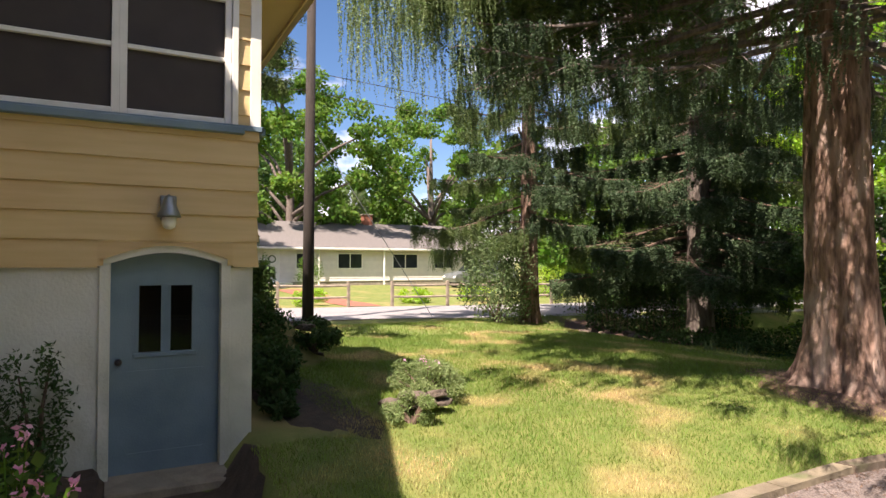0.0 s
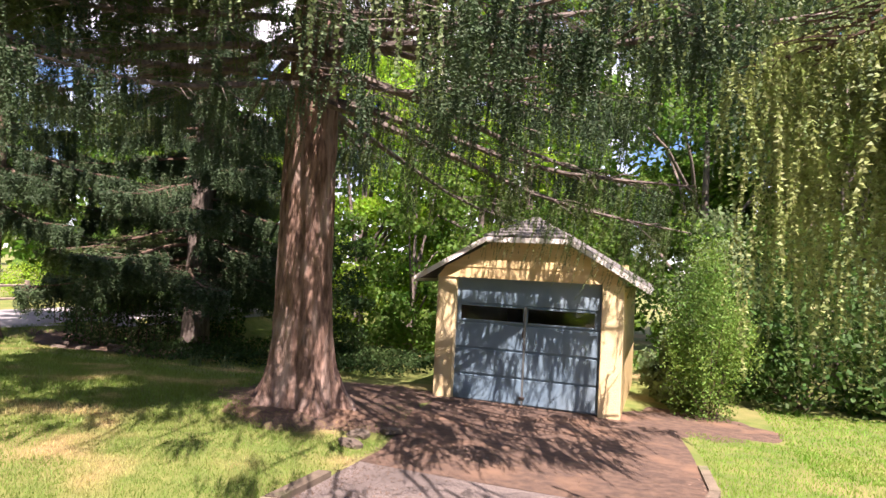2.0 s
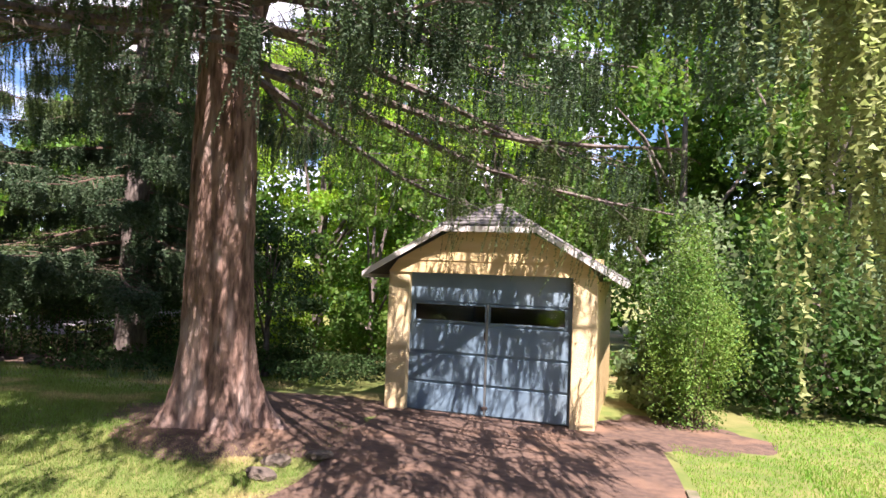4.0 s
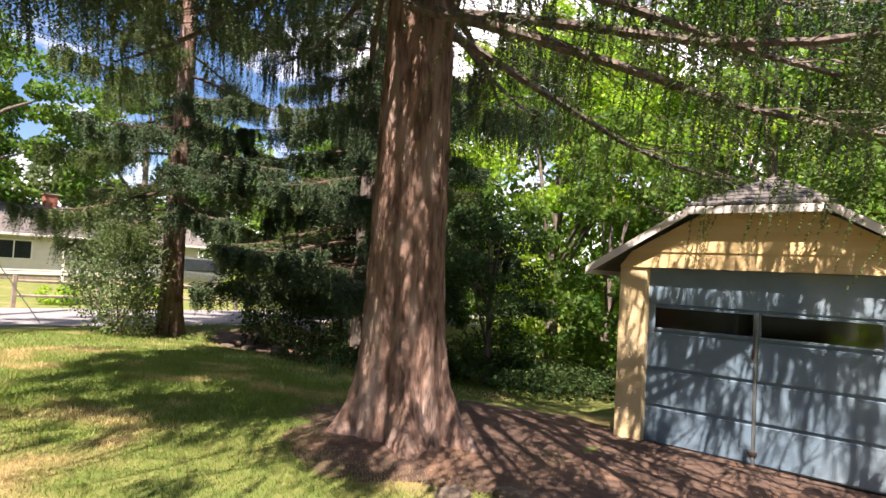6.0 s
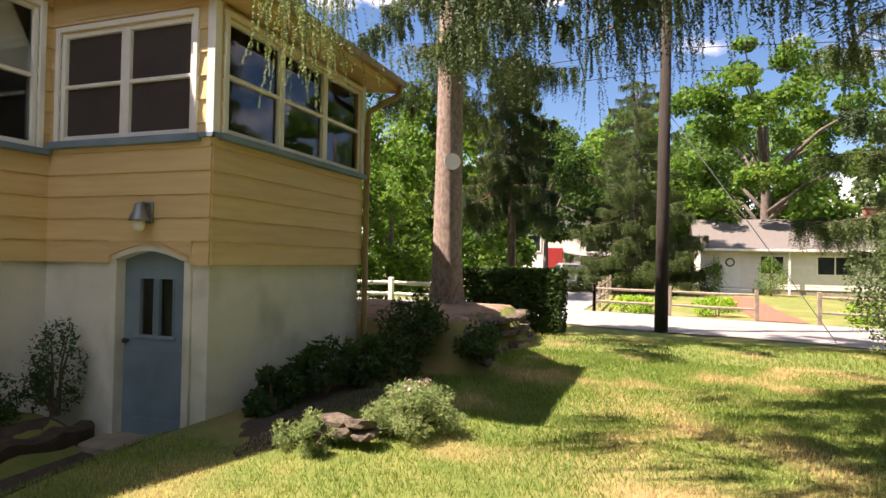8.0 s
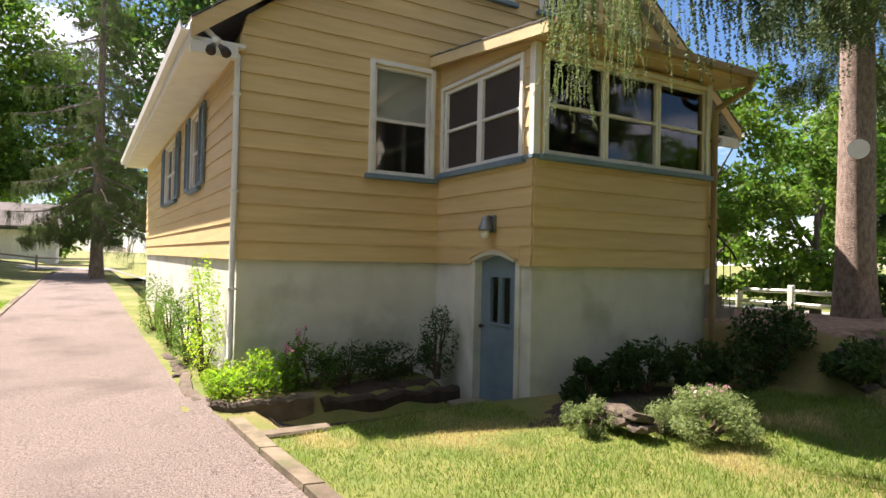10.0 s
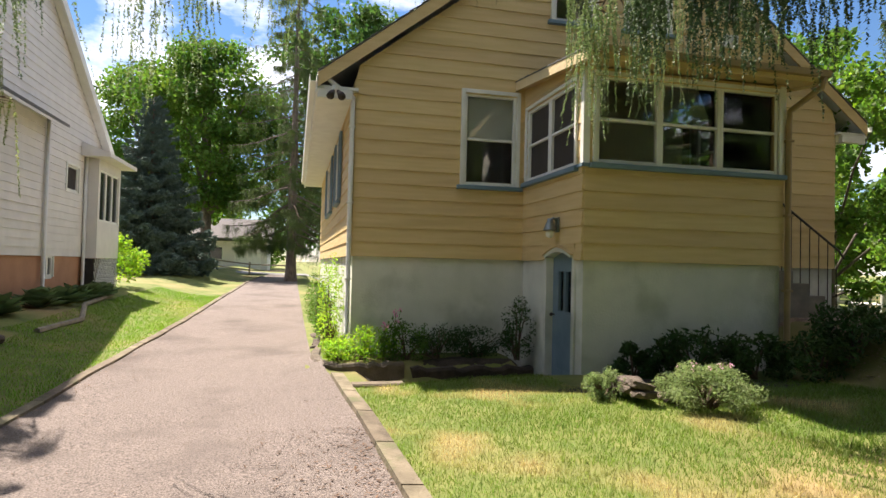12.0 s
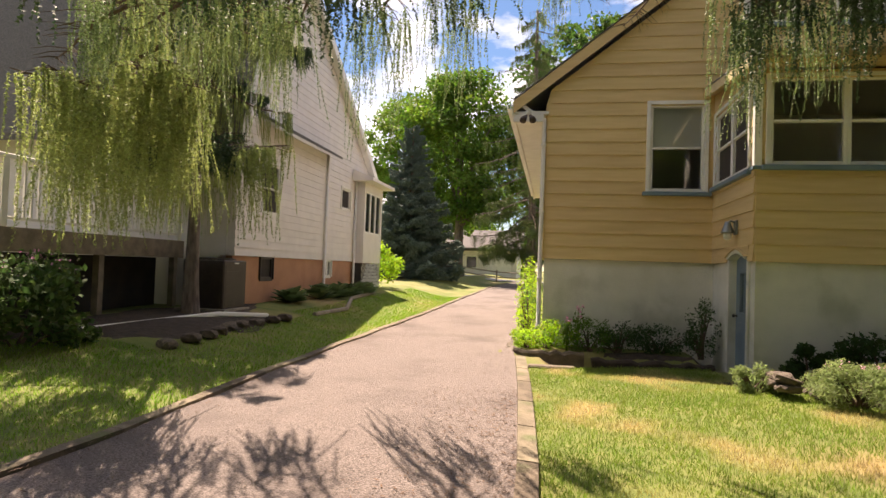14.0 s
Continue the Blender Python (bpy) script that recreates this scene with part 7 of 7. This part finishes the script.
def woods(name, cx, cy, length, depth, along, height, n, size, leaf, label, seed, z0=-0.6):
    r = np.random.default_rng(seed)
    k = max(6, int(length / 4.5))
    cen = np.stack([r.uniform(-length / 2, length / 2, k * 3), r.uniform(-depth / 2, depth / 2, k * 3), r.uniform(0.12, 0.85, k * 3) * height], -1)
    rad = r.uniform(1.6, 3.4, k * 3) * height / 12
    i = r.integers(0, k * 3, n)
    p = cen[i] + unit(r.normal(size=(n, 3))) * (r.uniform(0.3, 1, (n, 1)) ** 0.5) * rad[i, None] * (max(1, 6 / height), max(1, 6 / height), 1)
    p[:, 2] = np.abs(p[:, 2])
    a = radians(along)
    q = np.stack([cx + p[:, 0] * math.cos(a) - p[:, 1] * math.sin(a), cy + p[:, 0] * math.sin(a) + p[:, 1] * math.cos(a), z0 + p[:, 2]], -1)
    return stuff_leaves(name, q, size, leaf, label, "trees", seed)


woods("far_woods", 62, 4, 44, 10, 90, 17, 46000, 0.60, "leaf", "leafy woods behind the far houses", 301)
woods("far_woods", 56, -2, 26, 6, 90, 15, 22000, 0.5, "leaf_deep", "dense woods behind the cottage", 317)
woods("far_woods", 66, -40, 46, 10, 90, 11, 30000, 0.60, "leaf_grey", "leafy woods behind the far houses", 302)
woods("far_woods", 34, -38, 44, 10, 125, 11, 34000, 0.45, "leaf", "leafy woods beyond the garden", 303)
woods("far_woods", 6, -33, 44, 9, 0, 19, 60000, 0.46, "leaf", "sunlit woods beyond the garden", 304)
woods("far_woods", -15, -27, 30, 8, -30, 18, 42000, 0.40, "leaf_grey", "leafy woods behind the garage lawn", 305)
woods("far_woods", -30, 62, 44, 8, 20, 13, 18000, 0.6, "leaf_bright", "sunlit woods beyond the front road", 306)
woods("far_woods", 12, 70, 60, 8, 0, 14, 18000, 0.6, "leaf", "leafy woods beyond the front road", 307)
woods("far_woods", -34, -6, 50, 8, 95, 12, 18000, 0.5, "leaf", "leafy woods beyond the neighbour house", 308)
woods("far_woods", 30, 14, 34, 6, 75, 7, 16000, 0.34, "leaf", "leafy trees beside the side road", 314)
woods("far_woods", 24, 22, 20, 8, 40, 11, 14000, 0.42, "leaf", "leafy trees beside the side road", 309)
woods("far_woods", 10, -26, 18, 4, 15, 9, 16000, 0.28, "leaf", "leafy trees beyond the hedge", 315, -0.8)
woods("far_woods", -8, 67, 44, 6, 0, 13, 18000, 0.5, "leaf", "leafy woods beyond the front road", 316, 0)
woods("under_growth", 2.5, -19.0, 14, 3, 0, 1.5, 12000, 0.13, "leaf", "green undergrowth behind the garage", 310, -0.75)
woods("under_growth", 5.4, -14.6, 5.5, 2.4, 20, 0.5, 9000, 0.09, "leaf_dark", "low green ground cover under the trees", 311, -0.5)
woods("under_growth", 20, -28, 22, 4, 120, 2.0, 12000, 0.2, "leaf", "mixed bushes beside the road", 312, -0.2)


# ---------------------------------------------------------------- grass
def grass(name, n, x0, x1, y0, y1, h, w, label, seed, keep, material="grass"):
    r = np.random.default_rng(seed)
    x, y = r.uniform(x0, x1, n), r.uniform(y0, y1, n)
    ok = keep(x, y)
    x, y = x[ok], y[ok]
    z = ground_z(x, y)
    b = np.stack([x, y, z - 0.004], -1)
    thin = 0.65 + 0.35 * np.sin(x * 1.9 + 2 * np.sin(y * 1.3)) * np.sin(y * 2.3 + x)
    hh = h * r.uniform(0.45, 1.15, len(x)) * (0.6 + 0.5 * np.clip(thin, 0, 1))
    a = r.uniform(0, 6.28, len(x))
    lean = r.uniform(0.1, 0.7, len(x))
    tip = b + np.stack([np.cos(a) * lean * hh, np.sin(a) * lean * hh, hh], -1)
    t2 = r.uniform(0, 6.28, len(x))
    side = np.stack([np.cos(t2), np.sin(t2), 0 * t2], -1) * w
    return solid(name, tris(b, tip, side), M[material], label, "grass", kind="stuff")


def on_lawn(x, y):
    ok = (x > np.interp(y, [-13, -12.4, -10.4, -8, -6.5, -3.8, -1.5], [0.86, 0.86, 0.56, 0.05, 0.06, -0.08, -0.2]))
    ok &= ~((x > 2.2) & (x < 5.9) & (y > -2.75)) & ~((x < 2.9) & (y > -1.93)) & ~((x > 5.6) & (y > -3.5))
    ok &= (((x - 1.6) / 1.7) ** 2 + ((y + 9.45) / 1.3) ** 2 > np.random.default_rng(5).uniform(0.3, 1.3, len(x)))
    ok &= ((x - 1.8) / 1.4) ** 2 + ((y + 11.5) / 1.5) ** 2 > 0.9
    ok &= ~((x < 0.6) & (y < -12))
    return ok & (((x - 9.8) / 2.4) ** 2 + ((y + 13.6) / 1.7) ** 2 > 0.9)


grass("lawn_grass", 260000, -0.4, 8.5, -10.5, -1.9, 0.045, 0.0036, "short lawn grass with straw coloured patches", 401, on_lawn)
grass("lawn_grass", 60000, 3.0, 13.0, -15.5, -3.4, 0.07, 0.008, "short lawn grass in the shade of the trees", 402, on_lawn)
left_ok = lambda x, y: (x < np.interp(y, [-12.4, -10.4, -8.5, -7, -6, 0, 6], [-3.34, -3.52, -3.62, -3.32, -3.18, -3.14, -3.07])) & ~((x < -4.7) & (y > -3.2) & (y < 1.4)) & ~((x < -5.0) & (y > 1))
grass("lawn_grass", 120000, -6.6, -2.7, -12, 12, 0.05, 0.005, "bright short grass between drive and neighbour", 403, left_ok, "grass_green")
grass("lawn_grass", 22000, -12, -4.8, -15.5, -10, 0.06, 0.010, "sunlit grass beside the garage", 404, lambda x, y: x < 100, "grass_green")


# fallen needles and leaf bits
def debris(name, n, x0, x1, y0, y1, size, material, label, seed, keep, zf):
    r = np.random.default_rng(seed)
    x, y = r.uniform(x0, x1, n), r.uniform(y0, y1, n)
    ok = keep(x, y, r)
    x, y = x[ok], y[ok]
    p = np.stack([x, y, ground_z(x, y) + zf], -1)
    a = r.uniform(0, 6.28, len(x))
    L = size * r.uniform(0.5, 1.3, len(x))
    d = np.stack([np.cos(a) * L, np.sin(a) * L, r.uniform(0, 0.25, len(x)) * L], -1)
    s = np.stack([-np.sin(a) * L, np.cos(a) * L, 0 * L], -1) * 0.3
    v = np.stack([p - d, p + s, p + d + (0, 0, 0.002), p - s], 1)
    return solid(name, (v.reshape(-1, 3), np.arange(4 * len(x)).reshape(-1, 4)), material, label, "litter", kind="stuff")


def on_drive(x, y, r):
    a, b = drive_left(y), drive_right(y)
    t = (x - a) / (b - a)
    edge = np.minimum(t, 1 - t)
    return (t > 0.01) & (t < 0.99) & (r.uniform(0, 1, len(x)) < np.exp(-edge * 9) + 0.10 + 0.8 * ss(-6.8, -8.5, y))


debris("leaf_litter", 16000, -4.2, 0.6, -12.4, 8, 0.016, M["litter"], "fallen leaves and needles on the drive", 601, on_drive, 0.028)
debris("leaf_litter", 5000, -3.9, -2.5, -9.0, 8.0, 0.022, M["litter_pale"], "dry leaves and straw along the drive kerb", 604, lambda x, y, r: np.abs(x - drive_left(y) + 0.02) < r.uniform(0.0, 0.22, len(x)), 0.045)
# dense dark needles also darken the drive edge in place of dappled shade
debris("leaf_litter", 6000, -1.6, 0.1, -9.0, -3.6, 0.02, M["litter"], "fallen needles along the kerb, also standing in for dappled shade", 605, lambda x, y, r: (x < drive_right(y) + 0.1) & (drive_right(y) - x < r.uniform(0, 1.0, len(x)) ** 2 * 1.2), 0.03)
debris("leaf_litter", 9000, -1.0, 4.0, -13, -8, 0.018, M["litter"], "fallen needles under the spruce", 602, lambda x, y, r: ((x - 1.3) / 2.3) ** 2 + ((y + 10.3) / 2.4) ** 2 < r.uniform(0.2, 1.1, len(x)), 0.024)
debris("leaf_litter", 5000, 5.7, 9.5, -3.2, -1.6, 0.03, M["litter_pale"], "fallen needles and bark on the terrace", 603, lambda x, y, r: x > 0, 0.024)
